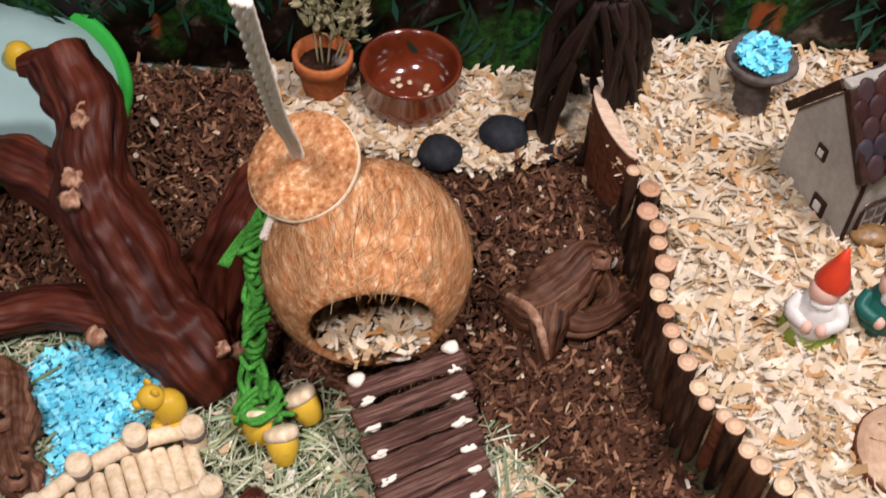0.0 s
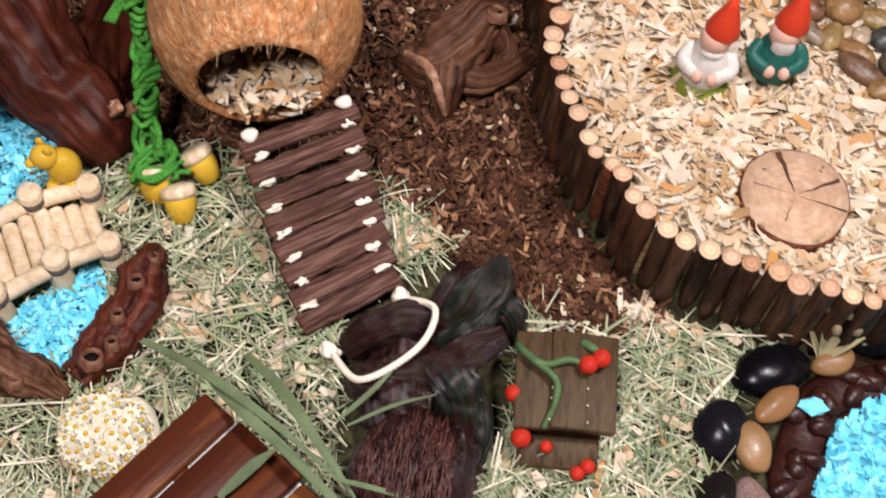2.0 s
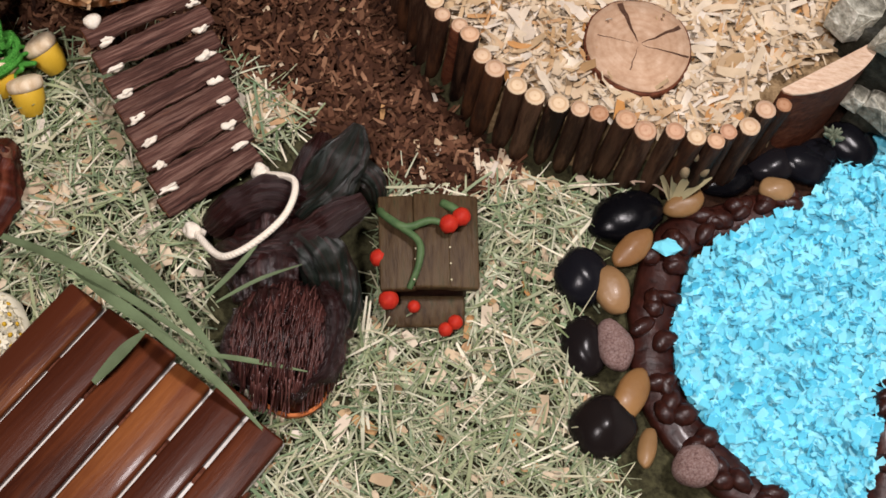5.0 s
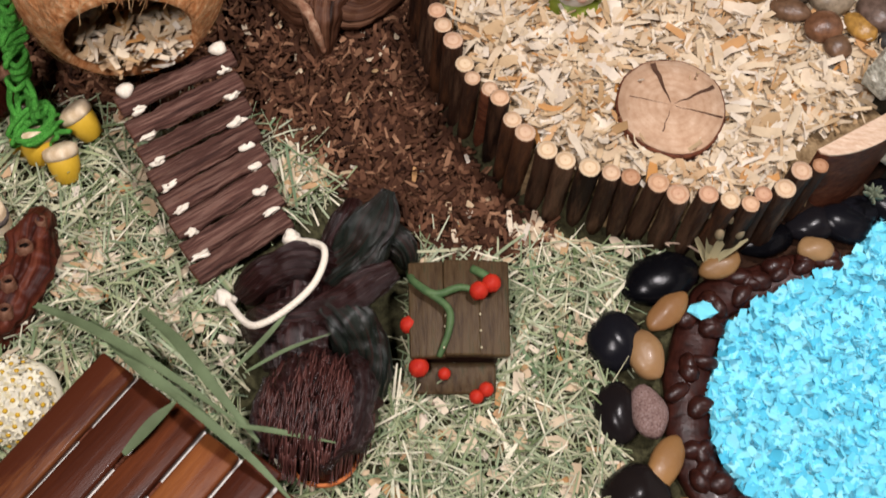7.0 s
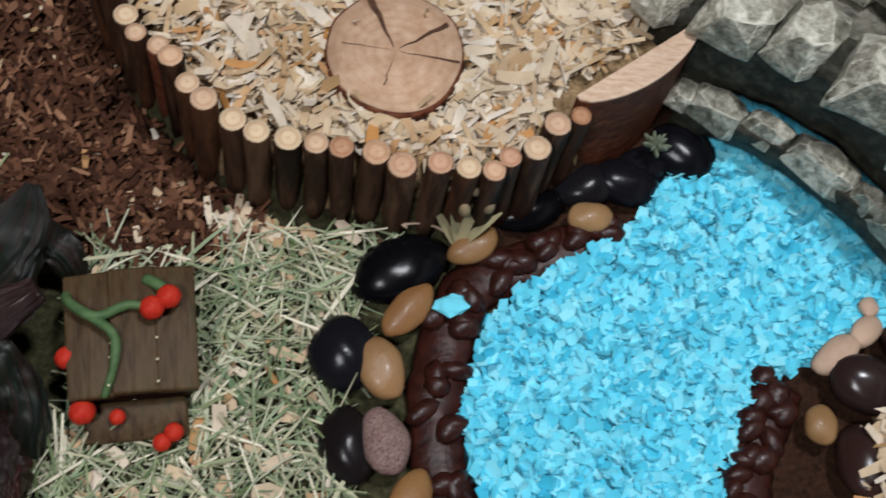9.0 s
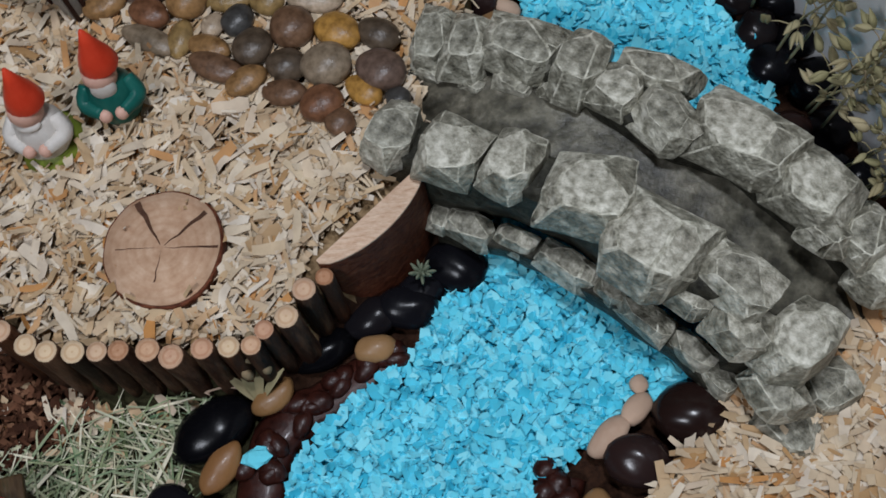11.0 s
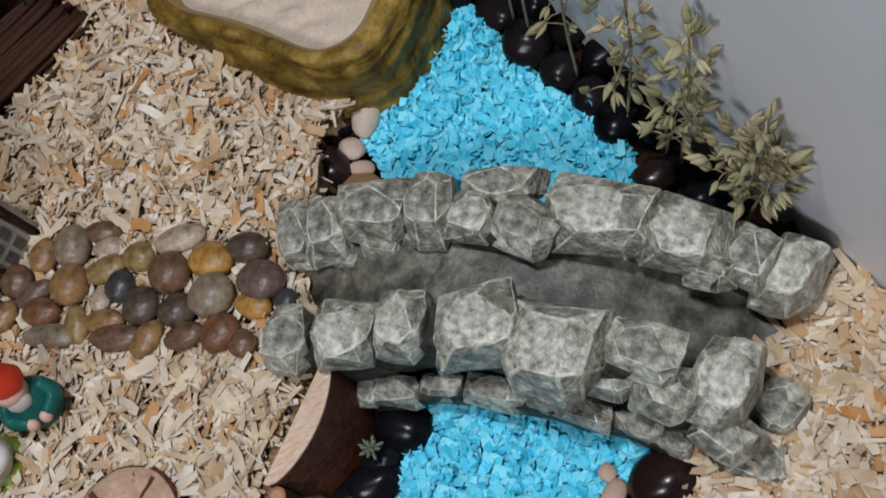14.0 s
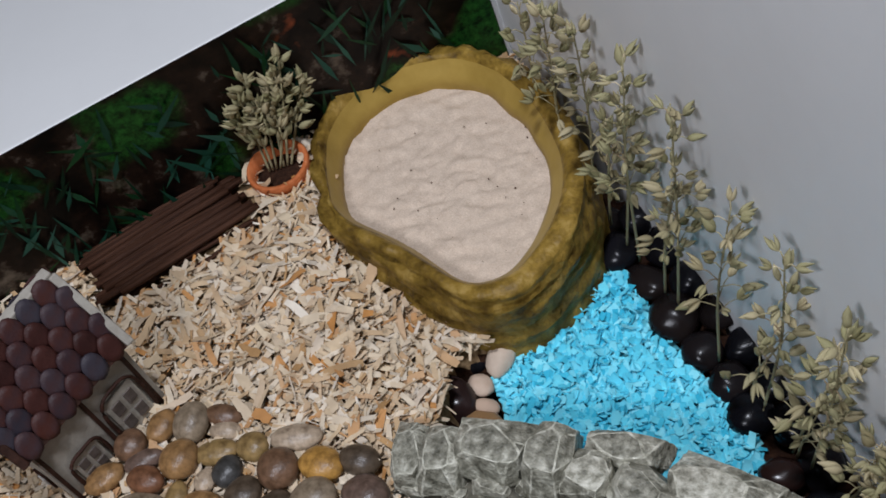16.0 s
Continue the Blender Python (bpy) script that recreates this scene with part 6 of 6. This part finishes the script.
root_piece("weathered forked driftwood stub on brown paper bedding", [[(-0.2231, 0.108, 0.040, 0.0117), (-0.2333, 0.0975, 0.042, 0.0187), (-0.2448, 0.0774, 0.033, 0.0238), (-0.2594, 0.0655, 0.020, 0.0214), (-0.2807, 0.0742, 0.008, 0.0102)], [(-0.2458, 0.0748, 0.028, 0.0224), (-0.2446, 0.0521, 0.024, 0.0160), (-0.242, 0.0393, 0.014, 0.0108), (-0.2393, 0.0309, 0.004, 0.0052)], [(-0.2429, 0.0656, 0.022, 0.0189), (-0.2227, 0.0631, 0.018, 0.0124), (-0.2074, 0.0791, 0.016, 0.0102), (-0.1938, 0.1033, 0.012, 0.0078)], [(-0.2252, 0.0992, 0.034, 0.0133), (-0.2142, 0.0941, 0.02, 0.0108), (-0.213, 0.0806, 0.01, 0.0074)]], [(-0.2221, 0.0956, 0.056, 0.0075)], M_DRIFT2, "driftwood_stub", 0.22)
bm = bmesh.new()
tube(bm, [(-0.2801, 0.0674, 0.018, 0.0028), (-0.262, 0.0505, 0.034, 0.0036), (-0.2507, 0.0394, 0.034, 0.0036), (-0.2439, 0.0324, 0.024, 0.003), (-0.2386, 0.028, 0.010, 0.0018)], 30, 8, 0.5, 120)
thing("bark_sliver", "pale torn bark edge on the driftwood stub", "bark", m=pose(0, 0, 0.004), bm=bm, material=M_KNOT)
root_piece("dark reddish driftwood lump behind the coconut", [[(-0.455, 0.10, 0.008, 0.016), (-0.462, 0.135, 0.016, 0.02), (-0.45, 0.165, 0.008, 0.012)]], [], M_DRIFT, "driftwood_stub")


def toy_bridge():
    ob = thing("toy_bridge", "little footbridge of pale round sticks tied with string over the pond", "toy bridge", m=pose(0, 0, 0))
    A = [(-0.514, -0.197), (-0.499, -0.164), (-0.475, -0.133), (-0.445, -0.112)]
    B = [(-0.481, -0.234), (-0.466, -0.206), (-0.44, -0.172), (-0.415, -0.149)]
    for row in (A, B):
        for k, (x, y) in enumerate(row):
            bm = bmesh.new()
            h = 0.044 - 0.006 * (k in (0, 3))
            lathe(bm, [(0.0080, 0), (0.0084, 0.01), (0.0080, h - 0.001), (0.007, h)], 14)
            post = part("post", bm, M_PALEWOOD, ob, m=pose(x, y, -0.004))
            bm = bmesh.new()
            lathe(bm, [(0.0084, h - 0.013), (0.0092, h - 0.010), (0.0084, h - 0.007)], 14)
            part("string", bm, M_GREYRESIN, post, "grey binding string")
        for (x0, y0), (x1, y1) in zip(row, row[1:]):
            bm = bmesh.new()
            tube(bm, [(x0, y0, 0.027, 0.0060), ((x0 + x1) / 2, (y0 + y1) / 2, 0.028, 0.0058), (x1, y1, 0.027, 0.0060)], 8, 12)
            part("rail", bm, M_PALEWOOD, ob)
    n = 11
    for k in range(n):
        u = (k + 0.5) / n * 3
        i = min(int(u), 2)
        a, b = Vector(A[i]).lerp(Vector(A[i + 1]), u - i), Vector(B[i]).lerp(Vector(B[i + 1]), u - i)
        z = 0.012 + 0.010 * math.sin(math.pi * (k + 0.5) / n)
        bm = bmesh.new()
        a, b = a.lerp(b, 0.10), a.lerp(b, 0.90)
        tube(bm, [(*a, z, 0.0046), (*a.lerp(b, 0.06), z, 0.0052), (*a.lerp(b, 0.5), z + 0.001, 0.0054), (*a.lerp(b, 0.94), z, 0.0052), (*b, z, 0.0046)], 16, 12, 0.12, 60, seed=k)
        part("plank", bm, M_PALEWOOD, ob)


toy_bridge()


def figurine():
    bm = bmesh.new()
    for x, y, z, a, b, c in ((0, 0, 0.014, 0.012, 0.011, 0.014), (-0.009, -0.004, 0.026, 0.0095, 0.0085, 0.0085), (-0.004, -0.008, 0.004, 0.005, 0.009, 0.004), (0.007, -0.007, 0.004, 0.005, 0.008, 0.004), (-0.016, -0.010, 0.024, 0.004, 0.004, 0.003), (-0.013, 0.001, 0.034, 0.003, 0.002, 0.004), (-0.005, -0.005, 0.034, 0.003, 0.002, 0.004)):
        bmesh.ops.create_icosphere(bm, subdivisions=3, radius=1.0, matrix=pose(x, y, z) @ Matrix.Diagonal((a, b, c, 1)))
    thing("cat_figurine", "small yellow glazed figurine sitting by the pond", "figurine", m=pose(-0.462, -0.108, 0.026), bm=bm, material=M_YELLOW)


figurine()


def running_disc():
    ob = thing("running_disc", "pale round running disc with a bright green rim", "running disc", m=pose(-0.715, 0.118, 0.03, 0, 14, 0))
    bm = bmesh.new()
    lathe(bm, [(0.098, 0.012), (0.099, 0.020), (0.096, 0.026), (0.090, 0.024), (0.087, 0.014)], 60, caps=False)
    part("rim", bm, M_GREEN, ob, "bright green plastic rim")
    bm = bmesh.new()
    lathe(bm, [(0.05, 0.0), (0.088, 0.010), (0.0885, 0.016), (0.06, 0.011), (0.01, 0.009)], 60)
    part("disc", bm, M_DISC, ob)
    bm = bmesh.new()
    lathe(bm, [(0.010, 0.008), (0.012, 0.014), (0.010, 0.024), (0.005, 0.029), (0.001, 0.030)], 18)
    part("hub", bm, M_YELLOW, ob, "yellow knob", m=pose(-0.005, 0.03, 0))
    bm = bmesh.new()
    lathe(bm, [(0.05, -0.035), (0.03, -0.02), (0.02, 0.002)], 24)
    part("foot", bm, M_GREEN, ob)


running_disc()


# ---- the front garden ----
def slat_bridge():
    """Varnished red slats side by side on two battens."""
    a, b = Vector((-0.318, -0.223, 0.030)), Vector((-0.168, -0.297, 0.030))
    e = (b - a).normalized()
    d = Vector((e.y, -e.x, 0)).normalized()
    d = Vector((d.x, d.y, -0.05)).normalized() if d.y < 0 else Vector((-d.x, -d.y, -0.05)).normalized()
    ob = thing("slat_ramp", "ramp of varnished red brown wooden slats with pale gaps", "wooden ramp", m=pose(0, 0, 0))
    n, L = 6, 0.24
    w = (b - a).length / n
    rnd = random.Random(2)
    turn = math.degrees(math.atan2(d.y, d.x)) - 90
    for k in range(n):
        c = a + e * w * (k + 0.5) + d * (L / 2 + rnd.uniform(-0.004, 0.004))
        bm = bmesh.new()
        for v in box(bm, w * rnd.uniform(0.87, 0.95), L, 0.008, None, 0.002).verts:
            v.co.z += 0.0012 * math.cos(v.co.x / w * 3)
        part("slat", bm, M_REDSLAT, ob, m=pose(c.x, c.y, c.z + rnd.uniform(-0.001, 0.002), rnd.uniform(-1, 1), rnd.uniform(-5, 5), turn))
    bm = bmesh.new()
    c = (a + b) / 2 + d * L / 2
    box(bm, (b - a).length * 0.985, L * 0.97, 0.004, pose(c.x, c.y, c.z - 0.004, 0, 0, turn))
    part("backing", bm, M_WHITE, ob, "pale backing seen in the gaps", smooth=False)
    for u in (0.2, 0.8):
        bm = bmesh.new()
        p = a + d * L * u
        q = b + d * L * u
        tube(bm, [(p.x, p.y, 0.012, 0.012), ((p.x + q.x) / 2, (p.y + q.y) / 2, 0.012, 0.012), (q.x, q.y, 0.012, 0.012)], 8, 10)
        part("batten", bm, M_BARKRED, ob)


slat_bridge()


def resin_roots():
    ob = thing("root_cave", "dark resin tree root hideout with mossy green sides", "root ornament", m=pose(0, 0, 0))
    bm = bmesh.new()
    tube(bm, [(-0.184, -0.232, -0.002, 0.036), (-0.183, -0.235, 0.016, 0.035), (-0.182, -0.238, 0.034, 0.033), (-0.181, -0.240, 0.044, 0.028), (-0.180, -0.241, 0.050, 0.016), (-0.180, -0.241, 0.051, 0.004)], 60, 90, 0.3, 45, seed=3.0, ridges=0.04, grooves=0.16)
    part("stump", bm, M_RESIN, ob, "hollow maroon stump")
    rng = random.Random(8)
    bm = bmesh.new()
    for k in range(760):
        r, a = 0.035 * math.sqrt(rng.random()), rng.uniform(0, 6.28)
        x, y, lift, pts = r * math.cos(a), r * math.sin(a), rng.uniform(0, 0.003), []
        for j in range(4):
            fall = max(0.02, 1 - (math.hypot(x, y) / 0.039) ** 2) ** 0.4
            pts.append((-0.182 + x, -0.238 + y * 1.05, 0.018 + 0.036 * fall + lift, 0.0007 - 0.0001 * j))
            x, y = x + rng.uniform(-0.0008, 0.0012), y - 0.0036
        tube(bm, pts, 5, 4)
    part("bark_fibre", bm, M_SHAG, ob, "shaggy maroon bark fibres")["kind"] = "stuff"
    for k, pts in enumerate(([(-0.168, -0.205, 0.044, 0.006), (-0.157, -0.219, 0.050, 0.0072), (-0.154, -0.240, 0.048, 0.0078), (-0.157, -0.258, 0.040, 0.0072), (-0.172, -0.270, 0.030, 0.0062)], [(-0.212, -0.228, 0.034, 0.006), (-0.214, -0.244, 0.034, 0.007), (-0.207, -0.259, 0.030, 0.007), (-0.192, -0.269, 0.026, 0.006)])):
        bm = bmesh.new()
        tube(bm, pts, 60, 40, 0.6, 90, seed=k * 4.1, grooves=0.2)
        part("curled_bark", bm, M_RESIN, ob, "curled bark lip of the stump")
    limbs = [
        [(-0.1587, -0.2141, 0.008, 0.0142), (-0.1607, -0.1964, 0.026, 0.0162), (-0.1723, -0.1819, 0.04, 0.0168), (-0.1891, -0.1722, 0.044, 0.0126)],
        [(-0.1953, -0.1772, 0.03, 0.0142), (-0.1788, -0.1705, 0.046, 0.0132), (-0.1639, -0.1587, 0.054, 0.0118), (-0.1527, -0.1489, 0.056, 0.0077)],
        [(-0.1926, -0.1453, 0.02, 0.016), (-0.1777, -0.1308, 0.036, 0.018), (-0.1702, -0.1092, 0.046, 0.0137), (-0.1679, -0.0933, 0.054, 0.0043)],
        [(-0.1968, -0.1432, 0.022, 0.0167), (-0.2145, -0.1455, 0.034, 0.0143), (-0.2308, -0.1538, 0.03, 0.0129), (-0.2468, -0.1665, 0.014, 0.0094)],
        [(-0.1931, -0.1286, 0.02, 0.0147), (-0.1898, -0.1119, 0.034, 0.0124), (-0.19, -0.096, 0.036, 0.0066)],
        [(-0.1715, -0.1081, 0.016, 0.0134), (-0.1549, -0.1145, 0.02, 0.0096), (-0.1471, -0.1213, 0.008, 0.0052)],
        [(-0.1972, -0.1837, 0.03, 0.0176), (-0.2172, -0.1896, 0.032, 0.0154), (-0.2339, -0.1857, 0.014, 0.0108)],
        [(-0.2044, -0.1578, 0.014, 0.0218), (-0.2037, -0.1879, 0.018, 0.025), (-0.1983, -0.2087, 0.014, 0.0234)]]
    for k, pts in enumerate(limbs):
        bm = bmesh.new()
        tube(bm, pts, 90, 80, 0.34, 34, seed=k * 2.7, ridges=0.02, grooves=0.17)
        part("root", bm, M_RESING if k in (0, 2, 5) else M_RESIN, ob)


resin_roots()


def berry_chest():
    turn = 12
    ob = thing("log_cabin_ornament", "brown plank ornament with painted vine and red strawberries", "ornament", m=pose(-0.109, -0.159, 0, 0, 0, turn))
    for k, (x, w, z, rx) in enumerate(((-0.0205, 0.0225, 0.0375, -6), (0.001, 0.0225, 0.041, 0), (0.0205, 0.0205, 0.0390, 6))):
        bm = bmesh.new()
        for v in box(bm, w, 0.062, 0.007, None, 0.0015).verts:
            v.co.z += 0.0012 * noise.noise(v.co * 90 + Vector((k, 0, 0)))
        part("plank", bm, M_CHEST, ob, m=pose(x, 0.0, z, 7, rx, 0))
    bm = bmesh.new()
    box(bm, 0.050, 0.052, 0.036, pose(0, 0, 0.017), 0.003)
    part("body", bm, M_TRIM, ob)
    bm = bmesh.new()
    box(bm, 0.050, 0.020, 0.008, pose(-0.002, -0.037, 0.015, 20), 0.002)
    part("step", bm, M_CHEST, ob)
    for k, (x, y) in enumerate([(-0.011 + 0.0005 * j, -0.028 + 0.007 * j) for j in range(9)] + [(0.012, -0.028 + 0.011 * j) for j in range(6)]):
        bm = bmesh.new()
        pebble_mesh(bm, 0.0008, 0.0008, 0.0006, k, 0.1, 1)
        part("rivet", bm, M_PETAL, ob, m=pose(x, y, 0.0452))
    bm = bmesh.new()
    tube(bm, [(-0.030, 0.030, 0.030, 0.0032), (-0.029, 0.016, 0.046, 0.0028), (-0.016, 0.006, 0.049, 0.0026), (0.0, 0.010, 0.050, 0.0024), (0.012, 0.006, 0.050, 0.002)], 26, 8, 0.2, 120)
    tube(bm, [(-0.020, 0.008, 0.048, 0.0024), (-0.008, -0.004, 0.049, 0.0024), (-0.008, -0.018, 0.047, 0.0022), (-0.014, -0.032, 0.040, 0.002)], 22, 8, 0.2, 120)
    tube(bm, [(0.008, 0.024, 0.047, 0.003), (0.016, 0.018, 0.050, 0.0028), (0.020, 0.012, 0.050, 0.002)], 12, 8, 0.2, 120)
    part("vine", bm, M_VINEGREEN, ob, "painted green vine")
    for x, y, z, r in ((0.011, 0.007, 0.052, 0.0062), (0.019, 0.012, 0.052, 0.0062), (-0.032, -0.008, 0.034, 0.0058), (-0.026, -0.034, 0.028, 0.0066), (0.016, -0.046, 0.020, 0.005), (0.010, -0.050, 0.018, 0.0048), (-0.010, -0.037, 0.024, 0.0042)):
        bm = bmesh.new()
        lathe(bm, [(r * 0.3, -r), (r * 0.85, -r * 0.4), (r, r * 0.2), (r * 0.7, r * 0.8), (r * 0.2, r)], 14, None, 0, 0.1)
        part("strawberry", bm, M_STRAW, ob, "red strawberry", m=pose(x, y, z, 40, 20, 0))


berry_chest()


def saucer():
    ob = thing("terracotta_dish", "orange terracotta dish under the dark root ornament", "dish", m=pose(-0.1742, -0.2585, 0.0))
    bm = bmesh.new()
    r, h = 0.0235, 0.022
    lathe(bm, [(r * 0.8, 0), (r, h * 0.9), (r, h), (r * 0.92, h), (r * 0.75, h * 0.25), (r * 0.2, h * 0.2)], 32)
    part("dish", bm, M_TERRA, ob)
    bm = bmesh.new()
    lathe(bm, [(r * 0.86, h * 0.5), (r * 0.8, h * 0.85), (r * 0.4, h * 1.05), (r * 0.1, h * 1.1)], 24, None, 0, 0.2)
    part("filling", bm, M_RESIN, ob, "dark fibrous filling")


saucer()


def blade(bm, pts, width):
    line = curve_points([Vector((*q, 0)) for q in pts], 16)
    rows = []
    for k, q in enumerate(line):
        here = Vector(q[:3])
        ahead = (Vector(line[min(k + 1, 15)][:3]) - Vector(line[max(k - 1, 0)][:3])).normalized()
        side = ahead.cross(Vector((0.1, 0.1, 1))).normalized()
        u = k / 15
        w = width * (0.25 + 0.75 * math.sin(math.pi * min(1, 0.12 + u * 0.9)))
        rows.append([bm.verts.new(here + side * w), bm.verts.new(here + Vector((0, 0, -w * 0.45))), bm.verts.new(here - side * w)])
    for p, q in zip(rows, rows[1:]):
        for j in range(2):
            bm.faces.new((p[j], p[j + 1], q[j + 1], q[j]))


def corn_leaves():
    ob = thing("dried_leaf_bunch", "bunch of long dried green leaf blades over the ramp", "dried leaves", m=pose(0, 0, 0))
    for k, (pts, w) in enumerate((
        ([(-0.388, -0.198, 0.016), (-0.33, -0.215, 0.034), (-0.275, -0.238, 0.048), (-0.22, -0.262, 0.046)], 0.0050),
        ([(-0.308, -0.190, 0.016), (-0.275, -0.215, 0.042), (-0.24, -0.245, 0.050), (-0.21, -0.268, 0.042)], 0.0060),
        ([(-0.335, -0.205, 0.020), (-0.295, -0.235, 0.044), (-0.25, -0.258, 0.048), (-0.196, -0.288, 0.036)], 0.0058),
        ([(-0.268, -0.250, 0.048), (-0.24, -0.265, 0.052), (-0.21, -0.28, 0.044), (-0.180, -0.298, 0.028)], 0.0045),
        ([(-0.285, -0.290, 0.040), (-0.272, -0.270, 0.048), (-0.262, -0.256, 0.050)], 0.0055),
        ([(-0.225, -0.262, 0.046), (-0.20, -0.262, 0.050), (-0.165, -0.262, 0.050)], 0.0028),
        ([(-0.235, -0.225, 0.040), (-0.22, -0.205, 0.050), (-0.21, -0.185, 0.052)], 0.0028),
        ([(-0.228, -0.228, 0.044), (-0.205, -0.212, 0.054), (-0.182, -0.198, 0.056)], 0.0020))):
        bm = bmesh.new()
        blade(bm, pts, w * 0.64)
        part("leaf_blade", bm, M_LEAF, ob)


corn_leaves()


def daisies():
    ob = thing("daisy_cluster", "rounded clump of cream artificial daisies", "daisies", m=pose(-0.369, -0.264, 0) @ Matrix.Scale(1.1, 4))
    bm = bmesh.new()
    pebble_mesh(bm, 0.027, 0.025, 0.023, 1, 0.2, 3)
    part("core", bm, M_PETAL, ob, "pale foam core", m=pose(0, 0, 0.008))
    rnd = random.Random(5)
    for k in range(96):
        z = 1 - 1.15 * (k + 0.5) / 96
        a = k * 2.4
        s = math.sqrt(max(0, 1 - z * z))
        d = Vector((s * math.cos(a), s * math.sin(a), z))
        q = Vector((0, 0, 0.008)) + Vector((d.x * 0.027, d.y * 0.025, d.z * 0.024))
        m = Matrix.Translation(q) @ d.to_track_quat("Z", "Y").to_matrix().to_4x4() @ pose(0, 0, 0, rnd.uniform(-15, 15), rnd.uniform(-15, 15), rnd.uniform(0, 90))
        bm = bmesh.new()
        for j in range(9):
            t = 2 * math.pi * j / 9
            c, n = Vector((math.cos(t), math.sin(t), 0)), Vector((-math.sin(t), math.cos(t), 0))
            vs = [bm.verts.new(v) for v in (c * 0.001 + n * 0.0006, c * 0.004 + n * 0.0013 + Vector((0, 0, 0.0006)), c * 0.0058 + Vector((0, 0, 0.0012)), c * 0.004 - n * 0.0013 + Vector((0, 0, 0.0006)), c * 0.001 - n * 0.0006)]
            bm.faces.new(vs)
        flower = part("flower", bm, M_PETAL, ob, m=m)
        bm = bmesh.new()
        pebble_mesh(bm, 0.0016, 0.0016, 0.001, k, 0.1, 1)
        part("flower_eye", bm, M_YELLOW, flower, m=pose(0, 0, 0.0006))


daisies()


def dried_bud():
    ob = thing("dried_poppy_sprig", "dried pale green bud sprig against the palisade", "dried sprig", m=pose(0.047, -0.082, 0.012))
    bm = bmesh.new()
    for pts, w in (([(0, 0, 0), (-0.008, 0.006, 0.012), (-0.016, 0.012, 0.022)], 0.003), ([(0, 0, 0), (-0.004, 0.010, 0.02), (-0.006, 0.018, 0.034)], 0.003), ([(0, 0, 0), (0.004, 0.010, 0.02), (0.008, 0.016, 0.038)], 0.003), ([(0, 0, 0), (0.010, 0.006, 0.014), (0.020, 0.012, 0.024)], 0.0026)):
        blade(bm, pts, w)
    part("leaf_blade", bm, M_OAT, ob)
    for k, (x, y, z) in enumerate(((0.004, 0.014, 0.042), (0.010, 0.018, 0.046), (-0.008, 0.016, 0.040), (0.0, 0.008, 0.030), (0.012, 0.010, 0.034), (0.007, 0.022, 0.054))):
        bm = bmesh.new()
        pebble_mesh(bm, 0.0032, 0.0032, 0.0058, k, 0.15, 2)
        part("bud", bm, M_OAT, ob, m=pose(x, y, z, 20 - 8 * k, 12 * (k % 3 - 1)))
    bm = bmesh.new()
    tube(bm, [(-0.002, 0.004, 0.004, 0.0008), (-0.016, 0.008, 0.008, 0.0008), (-0.028, 0.006, 0.010, 0.0008), (-0.030, 0.004, 0.010, 0.0024)], 14, 6)
    part("stem", bm, M_PALEPEB, ob, "pale bent stem")


dried_bud()


def succulent():
    ob = thing("succulent", "tiny grey green succulent rosette between black stones", "succulent", m=pose(0.150, -0.014, 0.024))
    for k in range(12):
        a = k * 2.4
        t = 70 - 4.5 * k
        bm = bmesh.new()
        pebble_mesh(bm, 0.0022, 0.0012, 0.0048, k, 0.1, 2)
        part("leaf", bm, M_SUCCULENT, ob, m=pose(0, 0, 0, 0, 0, math.degrees(a)) @ pose(0, 0, 0.002, 0, t, 0) @ pose(0, 0, 0.005))


succulent()
pebbles("black_stone", "smooth black stone packed against the plastic wall", "stone", "wall stones", [(0.352, 0.295, 0.015, 0.014, 30), (0.364, 0.262, 0.017, 0.015, 80), (0.374, 0.228, 0.017, 0.016, 10), (0.384, 0.197, 0.015, 0.014, 50), (0.393, 0.165, 0.016, 0.014, 20), (0.400, 0.135, 0.016, 0.015, 70), (0.404, 0.100, 0.017, 0.016, 0), (0.408, 0.066, 0.016, 0.015, 40), (0.402, 0.040, 0.015, 0.013, 10), (0.418, 0.032, 0.014, 0.013, 10), (0.33, 0.30, 0.013, 0.012, 0)], M_BLACK, 0.0, 0.8)
chips("wood_shavings", scatter(HAYZONE, 220, 61, [POND_A, POND_B, ROOT_FLOOR]), (0.010, 0.02), (0.005, 0.009), (0.003, 0.010), 0.4, 0.5, M_SHAVING, "larger pale shavings lying on the hay", 62)
